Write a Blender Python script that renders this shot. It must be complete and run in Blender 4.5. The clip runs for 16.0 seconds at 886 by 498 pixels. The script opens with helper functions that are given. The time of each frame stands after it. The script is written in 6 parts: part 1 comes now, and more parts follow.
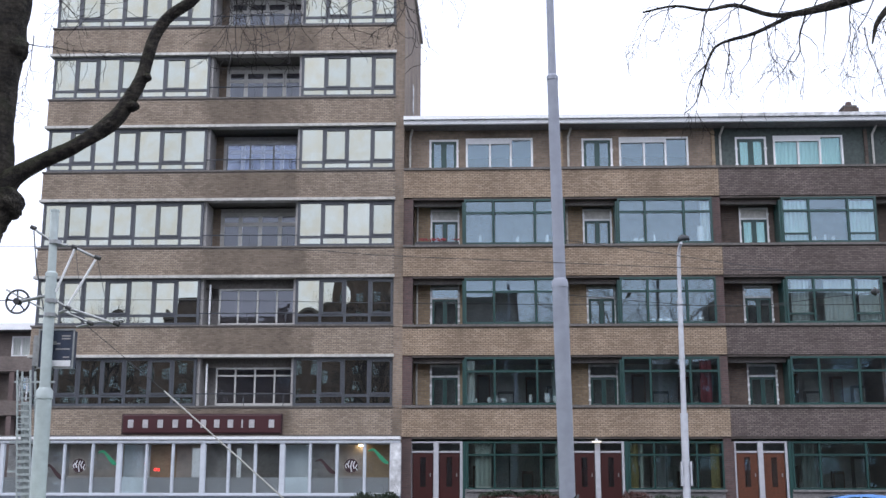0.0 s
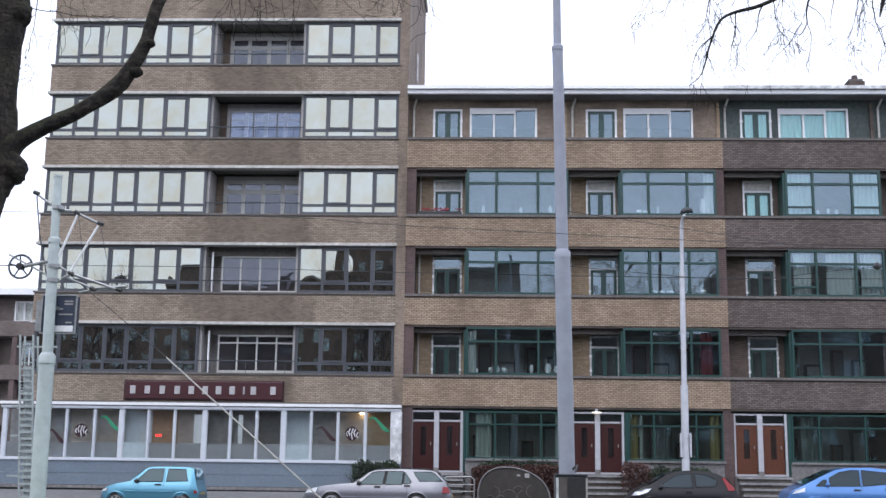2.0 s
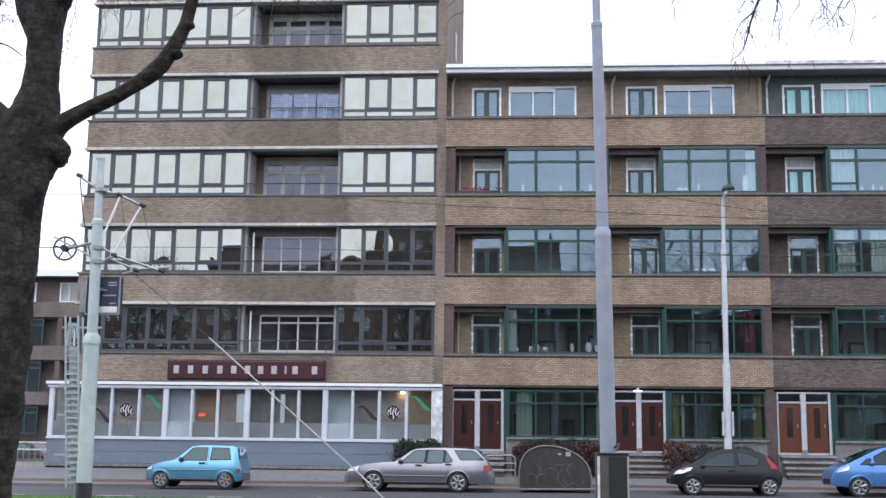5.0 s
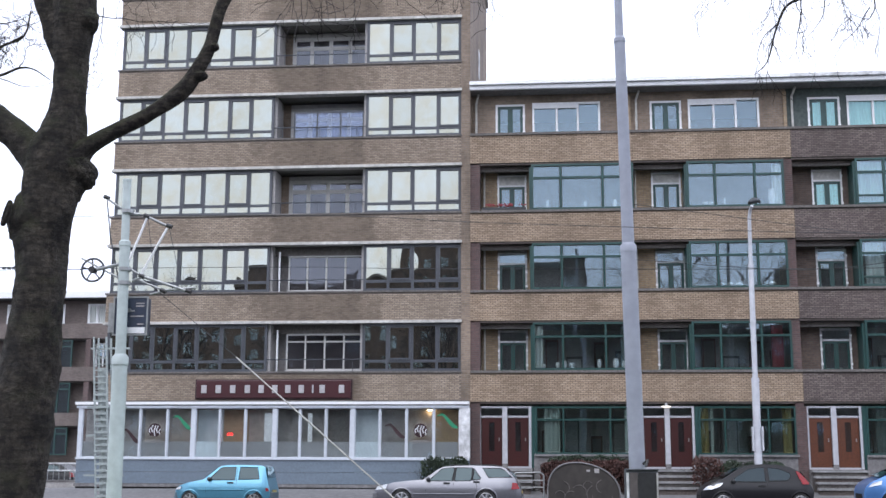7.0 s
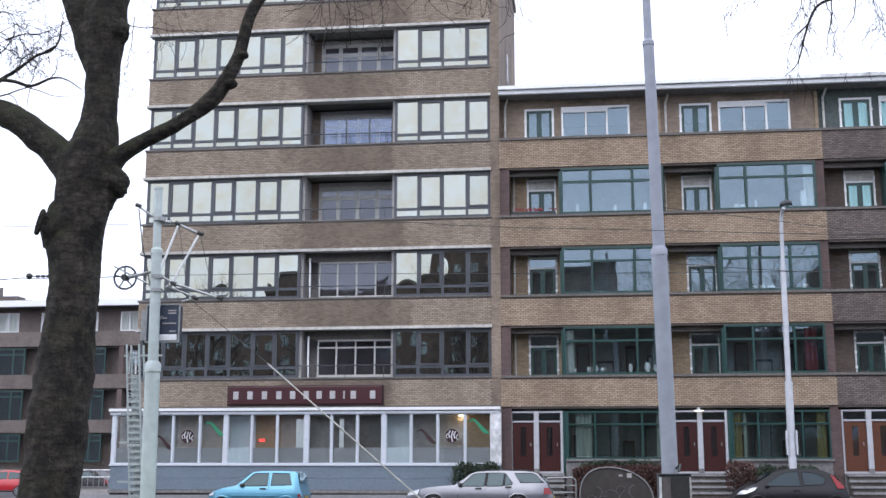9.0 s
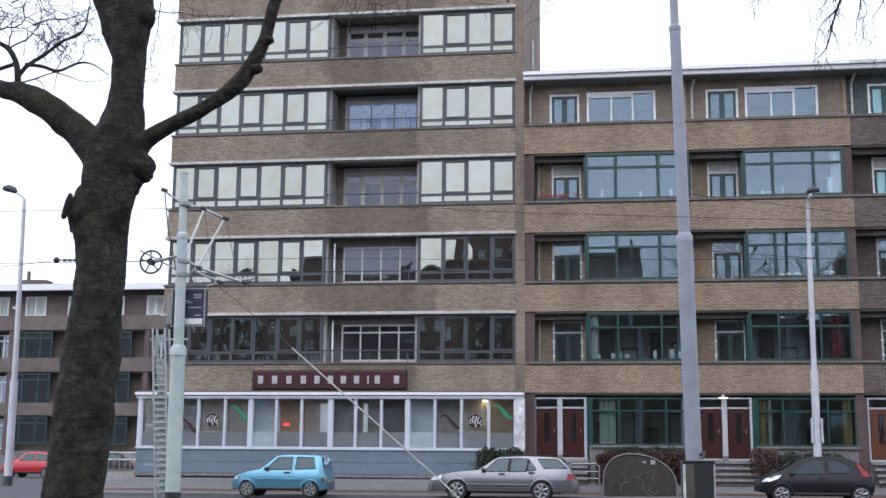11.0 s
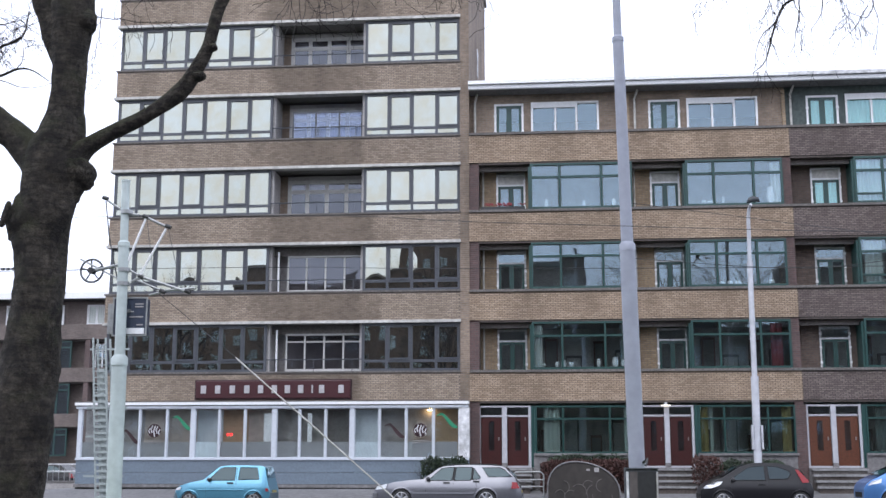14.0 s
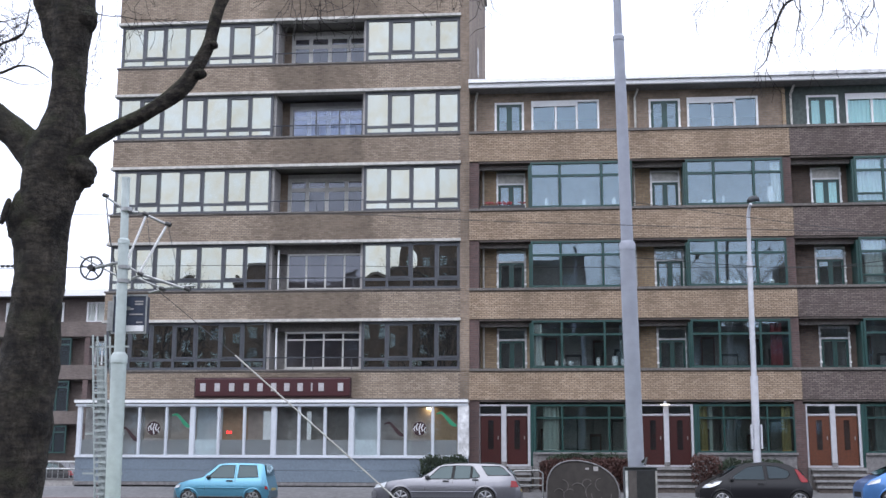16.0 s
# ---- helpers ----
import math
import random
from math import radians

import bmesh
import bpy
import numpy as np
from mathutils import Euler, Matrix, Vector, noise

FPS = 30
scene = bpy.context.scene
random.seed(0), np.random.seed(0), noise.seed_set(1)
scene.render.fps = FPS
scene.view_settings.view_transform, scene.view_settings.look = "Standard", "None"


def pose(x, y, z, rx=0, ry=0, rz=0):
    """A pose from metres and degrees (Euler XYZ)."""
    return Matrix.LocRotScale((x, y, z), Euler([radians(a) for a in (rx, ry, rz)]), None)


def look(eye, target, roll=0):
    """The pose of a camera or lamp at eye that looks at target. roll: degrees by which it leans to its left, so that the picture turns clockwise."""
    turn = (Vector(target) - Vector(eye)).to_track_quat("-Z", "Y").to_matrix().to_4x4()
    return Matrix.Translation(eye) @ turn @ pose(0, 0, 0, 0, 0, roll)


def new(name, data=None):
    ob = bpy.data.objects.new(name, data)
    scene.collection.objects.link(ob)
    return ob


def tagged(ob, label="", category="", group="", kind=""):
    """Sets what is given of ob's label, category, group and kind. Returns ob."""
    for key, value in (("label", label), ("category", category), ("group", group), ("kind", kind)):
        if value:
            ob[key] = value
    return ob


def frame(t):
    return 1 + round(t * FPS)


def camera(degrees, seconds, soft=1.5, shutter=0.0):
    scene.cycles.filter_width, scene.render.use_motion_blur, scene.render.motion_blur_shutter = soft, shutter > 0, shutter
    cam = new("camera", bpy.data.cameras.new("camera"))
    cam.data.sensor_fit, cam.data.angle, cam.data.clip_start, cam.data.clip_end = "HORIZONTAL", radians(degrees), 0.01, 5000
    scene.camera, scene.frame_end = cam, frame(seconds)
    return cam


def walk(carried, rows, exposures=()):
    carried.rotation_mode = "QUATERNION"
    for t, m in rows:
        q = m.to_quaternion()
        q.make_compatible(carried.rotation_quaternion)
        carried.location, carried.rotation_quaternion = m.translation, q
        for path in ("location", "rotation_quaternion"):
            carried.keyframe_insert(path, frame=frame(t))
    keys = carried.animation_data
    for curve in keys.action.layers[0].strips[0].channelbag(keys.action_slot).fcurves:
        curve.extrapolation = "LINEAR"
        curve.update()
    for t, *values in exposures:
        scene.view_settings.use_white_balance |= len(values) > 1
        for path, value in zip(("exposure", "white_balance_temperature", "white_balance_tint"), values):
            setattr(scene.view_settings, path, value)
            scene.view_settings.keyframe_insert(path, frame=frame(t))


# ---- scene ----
cam = camera(41.2, 16.0)
EYE = (0.0, 0.0, 1.38)
PATH = [
    (0.0, 102.166, -0.086, 2.104),
    (0.5, 102.067, -0.230, 1.833),
    (1.0, 101.863, -0.451, 1.525),
    (1.5, 101.480, -0.456, 1.443),
    (2.0, 100.694, -0.730, 2.104),
    (2.5, 100.251, -0.780, 2.580),
    (3.0, 99.882, -0.879, 2.858),
    (3.5, 99.554, -0.866, 3.110),
    (4.0, 99.353, -0.781, 3.411),
    (6.5, 100.391, -0.425, 5.084),
    (7.0, 100.490, -0.235, 5.405),
    (7.5, 100.687, -0.233, 5.712),
    (8.0, 100.790, -0.143, 6.081),
    (8.5, 100.813, -0.076, 6.417),
    (9.0, 100.737, -0.040, 6.917),
    (9.2, 100.687, -0.060, 7.237),
    (11.3, 99.995, -0.487, 8.044),
    (11.5, 100.005, -0.457, 7.654),
    (12.0, 99.997, -0.214, 6.361),
    (12.5, 100.079, -0.209, 5.747),
    (13.0, 100.117, -0.088, 5.399),
    (13.5, 100.331, -0.101, 5.282),
    (14.0, 100.471, -0.036, 5.395),
    (14.5, 100.568, -0.002, 5.423),
    (15.0, 100.617, -0.091, 5.379),
    (15.5, 100.610, -0.189, 5.370),
    (16.0, 100.398, -0.220, 5.357),
]
LIGHTENING = [(0.0, 0.42), (1.0, 0.4), (2.0, 0.46), (2.5, 0.51), (3.0, 0.54), (4.0, 0.57), (6.5, 0.6), (9.2, 0.56), (11.3, 0.37), (11.5, 0.37), (12.0, 0.44), (12.5, 0.48), (13.5, 0.6), (16.0, 0.59)]
walk(cam, [(t, pose(*EYE, rx, ry, rz)) for t, rx, ry, rz in PATH], LIGHTENING)

# ---- light ----
world = bpy.data.worlds.new("world")
scene.world = world
world.use_nodes = True
wn, wl = world.node_tree.nodes, world.node_tree.links
sky = wn.new("ShaderNodeTexSky")
sky.sky_type, sky.sun_disc = "NISHITA", False
sky.sun_elevation, sky.sun_rotation = radians(52), radians(197)
sky.air_density, sky.dust_density = 1.0, 4.0
pale = wn.new("ShaderNodeHueSaturation")
pale.inputs["Saturation"].default_value = 0.2
cloud = wn.new("ShaderNodeMix")
cloud.data_type = "RGBA"
cloud.inputs["Factor"].default_value = 0.8
cloud.inputs[7].default_value = (9.05, 9.75, 12.1, 1)
wl.new(sky.outputs[0], pale.inputs["Color"])
wl.new(pale.outputs[0], cloud.inputs[6])
bg = wn["Background"]
bg.inputs["Strength"].default_value = 0.13
wl.new(cloud.outputs[2], bg.inputs["Color"])
sun = new("sun", bpy.data.lights.new("sun", "SUN"))
sun.data.energy, sun.data.angle, sun.data.color = 0.7, radians(45), (0.94, 0.97, 1.0)
sun.matrix_world = look((0, 0, 60), (10, 33, 15))


# ---- materials ----
def mat(name):
    m = bpy.data.materials.new(name)
    m.use_nodes = True
    return m, m.node_tree.nodes, m.node_tree.links, m.node_tree.nodes["Principled BSDF"]


def ramp(n, l, fac, stops):
    r = n.new("ShaderNodeValToRGB")
    while len(r.color_ramp.elements) < len(stops):
        r.color_ramp.elements.new(0.5)
    for e, (p, c) in zip(r.color_ramp.elements, stops):
        e.position, e.color = p, (*c, 1)
    l.new(fac, r.inputs["Fac"])
    return r.outputs["Color"]


def noise_tex(n, l, co, scale, detail=5.0, rough=0.6):
    t = n.new("ShaderNodeTexNoise")
    t.inputs["Scale"].default_value, t.inputs["Detail"].default_value, t.inputs["Roughness"].default_value = scale, detail, rough
    l.new(co, t.inputs["Vector"])
    return t.outputs["Fac"]


def blend(n, l, kind, fac, a, b):
    m = n.new("ShaderNodeMix")
    m.data_type, m.blend_type = "RGBA", kind
    for sock, v in ((m.inputs["Factor"], fac), (m.inputs[6], a), (m.inputs[7], b)):
        if isinstance(v, (int, float)):
            sock.default_value = v
        elif isinstance(v, tuple):
            sock.default_value = (*v, 1)
        else:
            l.new(v, sock)
    return m.outputs[2]


def place(n):
    return n.new("ShaderNodeNewGeometry").outputs["Position"]


def scaled(c, k):
    return tuple(min(1.0, x * k) for x in c)


def paint(name, colour, rough=0.5, metal=0.0, vary=0.12, fine=14.0, coarse=0.8, bump=0.1, vary_object=0.0, coat=0.0):
    """A painted, cast or plain surface with fine and coarse variation."""
    m, n, l, p = mat(name)
    co = place(n)
    fine_c = ramp(n, l, noise_tex(n, l, co, fine), [(0.3, scaled(colour, 1 - vary)), (0.7, scaled(colour, 1 + vary))])
    coarse_c = ramp(n, l, noise_tex(n, l, co, coarse, 3.0), [(0.3, (1 - vary,) * 3), (0.7, (1.0, 1.0, 1.0))])
    col = blend(n, l, "MULTIPLY", 1.0, fine_c, coarse_c)
    if vary_object:
        info = n.new("ShaderNodeObjectInfo")
        col = blend(n, l, "MULTIPLY", 1.0, col, ramp(n, l, info.outputs["Random"], [(0, (1 - vary_object,) * 3), (1, (1, 1, 1))]))
    l.new(col, p.inputs["Base Color"])
    p.inputs["Roughness"].default_value, p.inputs["Metallic"].default_value = rough, metal
    p.inputs["Coat Weight"].default_value = coat
    if bump:
        b = n.new("ShaderNodeBump")
        b.inputs["Strength"].default_value, b.inputs["Distance"].default_value = bump, 0.02
        l.new(noise_tex(n, l, co, fine * 2), b.inputs["Height"])
        l.new(b.outputs["Normal"], p.inputs["Normal"])
    return m


def brickwork(name, c1, c2, mortar, soot=0.45):
    """Running bond in a wall's own plane, with soot streaks that run down it."""
    m, n, l, p = mat(name)
    co = place(n)
    sep, com = n.new("ShaderNodeSeparateXYZ"), n.new("ShaderNodeCombineXYZ")
    add = n.new("ShaderNodeMath")
    l.new(co, sep.inputs[0])
    l.new(sep.outputs[0], add.inputs[0]), l.new(sep.outputs[1], add.inputs[1])
    l.new(add.outputs[0], com.inputs[0]), l.new(sep.outputs[2], com.inputs[1])
    b = n.new("ShaderNodeTexBrick")
    b.inputs["Color1"].default_value, b.inputs["Color2"].default_value, b.inputs["Mortar"].default_value = (*c1, 1), (*c2, 1), (*mortar, 1)
    b.inputs["Scale"].default_value, b.inputs["Brick Width"].default_value, b.inputs["Row Height"].default_value = 1.0, 0.225, 0.075
    b.inputs["Mortar Size"].default_value, b.inputs["Mortar Smooth"].default_value, b.inputs["Bias"].default_value = 0.011, 0.3, -0.1
    l.new(com.outputs[0], b.inputs["Vector"])
    mp = n.new("ShaderNodeMapping")
    mp.inputs["Scale"].default_value = (0.9, 0.9, 0.35)
    l.new(co, mp.inputs["Vector"])
    stain = ramp(n, l, noise_tex(n, l, mp.outputs[0], 0.9, 6.0), [(0.32, (1 - soot,) * 3), (0.62, (1.0, 1.0, 1.0))])
    grain = ramp(n, l, noise_tex(n, l, co, 9.0), [(0.25, (0.8, 0.8, 0.8)), (0.75, (1.15, 1.13, 1.1))])
    col = blend(n, l, "MULTIPLY", 1.0, blend(n, l, "MULTIPLY", 1.0, b.outputs["Color"], stain), grain)
    l.new(col, p.inputs["Base Color"])
    p.inputs["Roughness"].default_value = 0.9
    bm_ = n.new("ShaderNodeBump")
    bm_.inputs["Strength"].default_value, bm_.inputs["Distance"].default_value, bm_.invert = 0.8, 0.012, True
    l.new(b.outputs["Fac"], bm_.inputs["Height"])
    l.new(bm_.outputs["Normal"], p.inputs["Normal"])
    return m


def glass(name, tint, reflect, see=1.0, film=0.0, wave=0.15, ior=1.5, wave_scale=0.8, grime=None):
    """A pane: gloss by Fresnel plus a mirror film, over a see-through or dark body."""
    m, n, l, p = mat(name)
    n.remove(p)
    out = n["Material Output"]
    clear, gloss, dark, mix_a, mix_b = (n.new(k) for k in ("ShaderNodeBsdfTransparent", "ShaderNodeBsdfGlossy", "ShaderNodeBsdfDiffuse", "ShaderNodeMixShader", "ShaderNodeMixShader"))
    clear.inputs["Color"].default_value = (*tint, 1)
    gloss.inputs["Color"].default_value, gloss.inputs["Roughness"].default_value = (*reflect, 1), 0.01
    dark.inputs["Color"].default_value = (0.02, 0.022, 0.025, 1)
    fr, top = n.new("ShaderNodeFresnel"), n.new("ShaderNodeMath")
    fr.inputs["IOR"].default_value = ior
    top.operation, top.use_clamp = "ADD", True
    top.inputs[1].default_value = film
    l.new(fr.outputs[0], top.inputs[0])
    bump = n.new("ShaderNodeBump")
    bump.inputs["Strength"].default_value, bump.inputs["Distance"].default_value = wave, 0.02
    l.new(noise_tex(n, l, place(n), wave_scale, 1.0), bump.inputs["Height"])
    l.new(bump.outputs[0], gloss.inputs["Normal"])
    if grime:
        mp = n.new("ShaderNodeMapping")
        mp.inputs["Scale"].default_value = (1.1, 1.1, 1.0)
        l.new(place(n), mp.inputs["Vector"])
        info = n.new("ShaderNodeObjectInfo")
        a = ramp(n, l, noise_tex(n, l, mp.outputs[0], 1.2, 3.0), [(0.3, grime), (0.65, reflect)])
        l.new(blend(n, l, "MULTIPLY", 1.0, a, ramp(n, l, info.outputs["Random"], [(0, (0.86, 0.86, 0.84)), (1, (1, 1, 1))])), gloss.inputs["Color"])
    mix_a.inputs[0].default_value = see
    l.new(dark.outputs[0], mix_a.inputs[1]), l.new(clear.outputs[0], mix_a.inputs[2])
    l.new(top.outputs[0], mix_b.inputs[0])
    l.new(mix_a.outputs[0], mix_b.inputs[1]), l.new(gloss.outputs[0], mix_b.inputs[2])
    l.new(mix_b.outputs[0], out.inputs["Surface"])
    return m


def glow(name, colour, strength):
    m, n, l, p = mat(name)
    p.inputs["Base Color"].default_value = (*colour, 1)
    p.inputs["Emission Color"].default_value, p.inputs["Emission Strength"].default_value = (*colour, 1), strength
    return m


BRICK_TOWER = brickwork("tower_brick", (0.33, 0.25, 0.19), (0.24, 0.18, 0.135), (0.27, 0.235, 0.205))
BRICK_YELLOW = brickwork("yellow_brick", (0.42, 0.31, 0.20), (0.31, 0.22, 0.14), (0.28, 0.235, 0.19), 0.35)
BRICK_DARK = brickwork("sooty_brick", (0.16, 0.115, 0.095), (0.11, 0.08, 0.07), (0.13, 0.115, 0.105), 0.4)
BRICK_PURPLE = brickwork("purple_brick", (0.14, 0.085, 0.08), (0.10, 0.065, 0.065), (0.12, 0.10, 0.095), 0.3)
MORTAR_TOWER = paint("tower_mortar", (0.2, 0.167, 0.143), 0.95, vary=0.2)
MORTAR_YELLOW = paint("row_mortar", (0.18, 0.14, 0.105), 0.95, vary=0.2)
MORTAR_DARK = paint("sooty_mortar", (0.08, 0.066, 0.06), 0.95, vary=0.2)
WHITE = paint("white_paint", (0.84, 0.84, 0.85), 0.45, vary=0.08)
WHITE_WORN = paint("peeling_white_paint", (0.72, 0.72, 0.73), 0.7, vary=0.35, fine=5.0, coarse=2.0)
BAND = paint("pale_concrete_band", (0.55, 0.53, 0.5), 0.8, vary=0.25, fine=6.0)
FRAME_GREY = paint("dark_grey_frame", (0.072, 0.078, 0.092), 0.4, vary=0.2)
GREEN = paint("bottle_green_paint", (0.018, 0.062, 0.056), 0.35, vary=0.2)
LEDGE = paint("weathered_ledge", (0.16, 0.145, 0.135), 0.85, vary=0.3)
# dark brown for lintels, loggia ceilings and every second riser
DARK_BROWN = paint("dark_brown_matt", (0.13, 0.105, 0.092), 0.7, vary=0.3)
PLASTER = paint("grey_plaster", (0.42, 0.4, 0.39), 0.9, vary=0.2)
ROOM = paint("dim_room_wall", (0.62, 0.6, 0.58), 0.9, vary=0.2)
# dark grey that puts the gloom of unlit rooms into the colour
ROOM_GLOOM = paint("gloomy_room_grey", (0.2, 0.19, 0.18), 0.9, vary=0.2)
GREYBLUE = paint("blue_grey_panel", (0.16, 0.2, 0.245), 0.5, vary=0.12, coarse=1.2)
TREAD = paint("worn_step_slab", (0.29, 0.285, 0.285), 0.85, vary=0.25, fine=6.0)
GREEN_GREY = paint("green_grey_painted_brick", (0.08, 0.1, 0.095), 0.8, vary=0.3, fine=8.0)
STONE = paint("grey_stone", (0.215, 0.205, 0.205), 0.85, vary=0.3, fine=7.0)
SIGN_RED = paint("oxblood_sign_board", (0.06, 0.016, 0.02), 0.35, vary=0.15)
LETTER = paint("brushed_letter_metal", (0.46, 0.44, 0.45), 0.4, vary=0.15)
JAMB = paint("greyed_white_door_frame", (0.46, 0.46, 0.49), 0.6, vary=0.1, fine=6.0)
DOOR_RED = paint("dark_red_door", (0.048, 0.0105, 0.0095), 0.35, vary=0.2)
DOOR_WOOD = paint("varnished_red_brown_door", (0.12, 0.042, 0.022), 0.35, vary=0.25)
POLE_GREEN = paint("pale_green_grey_pole", (0.47, 0.53, 0.52), 0.5, vary=0.12, fine=5.0)
POLE_BLUE = paint("blue_grey_mast", (0.29, 0.305, 0.36), 0.5, vary=0.1, fine=4.0)
POLE_WHITE = paint("pale_lamp_post", (0.55, 0.56, 0.6), 0.5, vary=0.1, fine=4.0)
STEEL = paint("galvanised_steel", (0.35, 0.36, 0.36), 0.45, 0.6, vary=0.2)
BLACK = paint("black_rubber", (0.02, 0.02, 0.021), 0.7, vary=0.2)
BLACK_METAL = paint("black_metal", (0.03, 0.03, 0.032), 0.45, vary=0.2)
GREY_BOX = paint("dark_grey_box", (0.055, 0.06, 0.068), 0.55, vary=0.15)
PANE_TOWER = glass("filmed_pane", (0.3, 0.3, 0.28), (0.83, 0.89, 0.82), 0.4, 0.41, 0.16, grime=(0.80, 0.78, 0.62))
PANE = glass("clear_pane", (0.93, 0.97, 0.97), (0.66, 0.82, 0.94), 1.0, 0.08, 0.13)
PANE_DIM = glass("shaded_pane", (0.72, 0.72, 0.75), (0.75, 0.8, 0.88), 0.95, 0.05, 0.22, 1.45, 1.3)
PANE_SCREEN = glass("screen_pane", (0.8, 0.83, 0.9), (0.72, 0.82, 1.0), 1.0, 0.05, 0.06)
PANE_TEAL = glass("greenish_pane", (0.93, 0.98, 0.97), (0.56, 0.86, 0.9), 1.0, 0.09, 0.10)
PANE_GROUND = glass("ground_floor_pane", (0.78, 0.84, 0.84), (0.75, 0.92, 0.92), 1.0, 0.075, 0.16)
PANE_SHOP = glass("shop_pane", (0.96, 0.98, 0.98), (0.9, 0.95, 1.0), 1.0, 0.02, 0.08)
CURTAIN = paint("pale_curtain", (0.86, 0.9, 0.87), 0.9, vary=0.06)
CURTAIN_DIM = paint("dim_net_curtain", (0.3, 0.36, 0.36), 0.9, vary=0.25, fine=3.0)
CURTAIN_TEAL = paint("mint_net_curtain", (0.72, 0.9, 0.86), 0.9, vary=0.06)
CURTAIN_YELLOW = paint("ochre_curtain", (0.62, 0.48, 0.2), 0.9, vary=0.12)
CURTAIN_RED = paint("red_curtain", (0.3, 0.05, 0.06), 0.9, vary=0.15)


# ---- building helpers ----
OFF = Vector((0, 0, 0))


def box(bm, x0, x1, y0, y1, z0, z1):
    """A box by its bounds, taken from the thing's base."""
    v = [bm.verts.new((x - OFF.x, y - OFF.y, z - OFF.z)) for x in (x0, x1) for y in (y0, y1) for z in (z0, z1)]
    for f in ((0, 1, 3, 2), (4, 6, 7, 5), (0, 4, 5, 1), (2, 3, 7, 6), (0, 2, 6, 4), (1, 5, 7, 3)):
        bm.faces.new([v[i] for i in f])


def boxes(*bounds):
    bm = bmesh.new()
    for b in bounds:
        box(bm, *b)
    return bm


def tube(bm, pts, radii, sides=8, rough=0.0):
    """A tapered tube along a line of points."""
    rings = []
    pts = [Vector(p) for p in pts]
    a = None
    for i, p in enumerate(pts):
        d = (pts[min(i + 1, len(pts) - 1)] - pts[max(i - 1, 0)]).normalized()
        if a is None:
            a = d.cross(Vector((0.31, 0.17, 0.93)) if abs(d.z) < 0.9 else Vector((1, 0, 0)))
        a = (a - d * a.dot(d)).normalized()
        b = d.cross(a)
        ring = []
        for k in range(sides):
            t = 2 * math.pi * k / sides
            w = a * math.cos(t) + b * math.sin(t)
            r = radii[i] * (1 + rough * (noise.noise(p * 3.0 + w * 1.3) + (0.4 * noise.noise(p * 5.0 + w * 2.6) + 0.28 * noise.noise(p * 12.0 + w * 5.0) if sides > 16 else 0)))
            ring.append(bm.verts.new(p + w * r - OFF))
        rings.append(ring)
    for r0, r1 in zip(rings, rings[1:]):
        for k in range(sides):
            bm.faces.new((r0[k], r0[(k + 1) % sides], r1[(k + 1) % sides], r1[k]))
    bm.faces.new(rings[0][::-1]), bm.faces.new(rings[-1])
    return bm


def tubes(*runs):
    bm = bmesh.new()
    for pts, radii, sides in runs:
        tube(bm, pts, radii if isinstance(radii, (list, tuple)) else [radii] * len(pts), sides)
    return bm


def thing(name, loc, label, category, group="", kind=""):
    global OFF
    e = new(name)
    e.empty_display_size = 0.3
    e.location = loc
    OFF = Vector(loc)
    return tagged(e, label, category, group, kind)


def part(name, bm, material, parent=None, label="", smooth=False):
    me = bpy.data.meshes.new(name)
    bmesh.ops.recalc_face_normals(bm, faces=bm.faces)
    for f in bm.faces:
        f.smooth = smooth
    bm.to_mesh(me)
    bm.free()
    if smooth:
        me.set_sharp_from_angle(angle=radians(38))
    me.materials.append(material)
    ob = new(name, me)
    if parent:
        ob.parent = parent
    else:
        ob.location = OFF
    if label:
        ob["label"] = label
    return ob


def soft(ob, w=0.01, seg=2):
    m = ob.modifiers.new("bevel", "BEVEL")
    m.width, m.segments, m.limit_method, m.angle_limit = w, seg, "ANGLE", radians(40)
    return ob


def frame_bm(x0, x1, z0, z1, y0, y1, w, xs=(), zs=(), wb=None):
    """A window frame in one piece, with mullions at xs and transoms at zs."""
    wb = wb or w
    bm = bmesh.new()
    loops = []
    for y, a, lo, hi in ((y0, 0, 0, 0), (y1, 0, 0, 0), (y1, w, wb, w), (y0, w, wb, w)):
        loops.append([bm.verts.new((x - OFF.x, y - OFF.y, z - OFF.z)) for x, z in ((x0 + a, z0 + lo), (x1 - a, z0 + lo), (x1 - a, z1 - hi), (x0 + a, z1 - hi))])
    for a, b in zip(loops, loops[1:] + loops[:1]):
        for k in range(4):
            bm.faces.new((a[k], a[(k + 1) % 4], b[(k + 1) % 4], b[k]))
    for x in xs:
        box(bm, x - w / 2, x + w / 2, y0 + 0.005, y1 - 0.005, z0 + wb, z1 - w)
    for z in zs:
        box(bm, x0 + w, x1 - w, y0 + 0.01, y1 - 0.01, z - w / 2, z + w / 2)
    return bm


def wframe(name, x0, x1, z0, z1, y0, y1, w, xs, zs, material, parent, label="", wb=None):
    """A window frame whose mullions and transoms are pieces of their own."""
    f = part(name, frame_bm(x0, x1, z0, z1, y0, y1, w, (), (), wb), material, parent, label)
    for x in xs:
        part("mullion", boxes((x - w / 2, x + w / 2, y0 + 0.005, y1 - 0.005, z0 + (wb or w), z1 - w)), material, f)
    for z in zs:
        part("transom", boxes((x0 + w, x1 - w, y0 + 0.01, y1 - 0.01, z - w / 2, z + w / 2)), material, f)
    return f


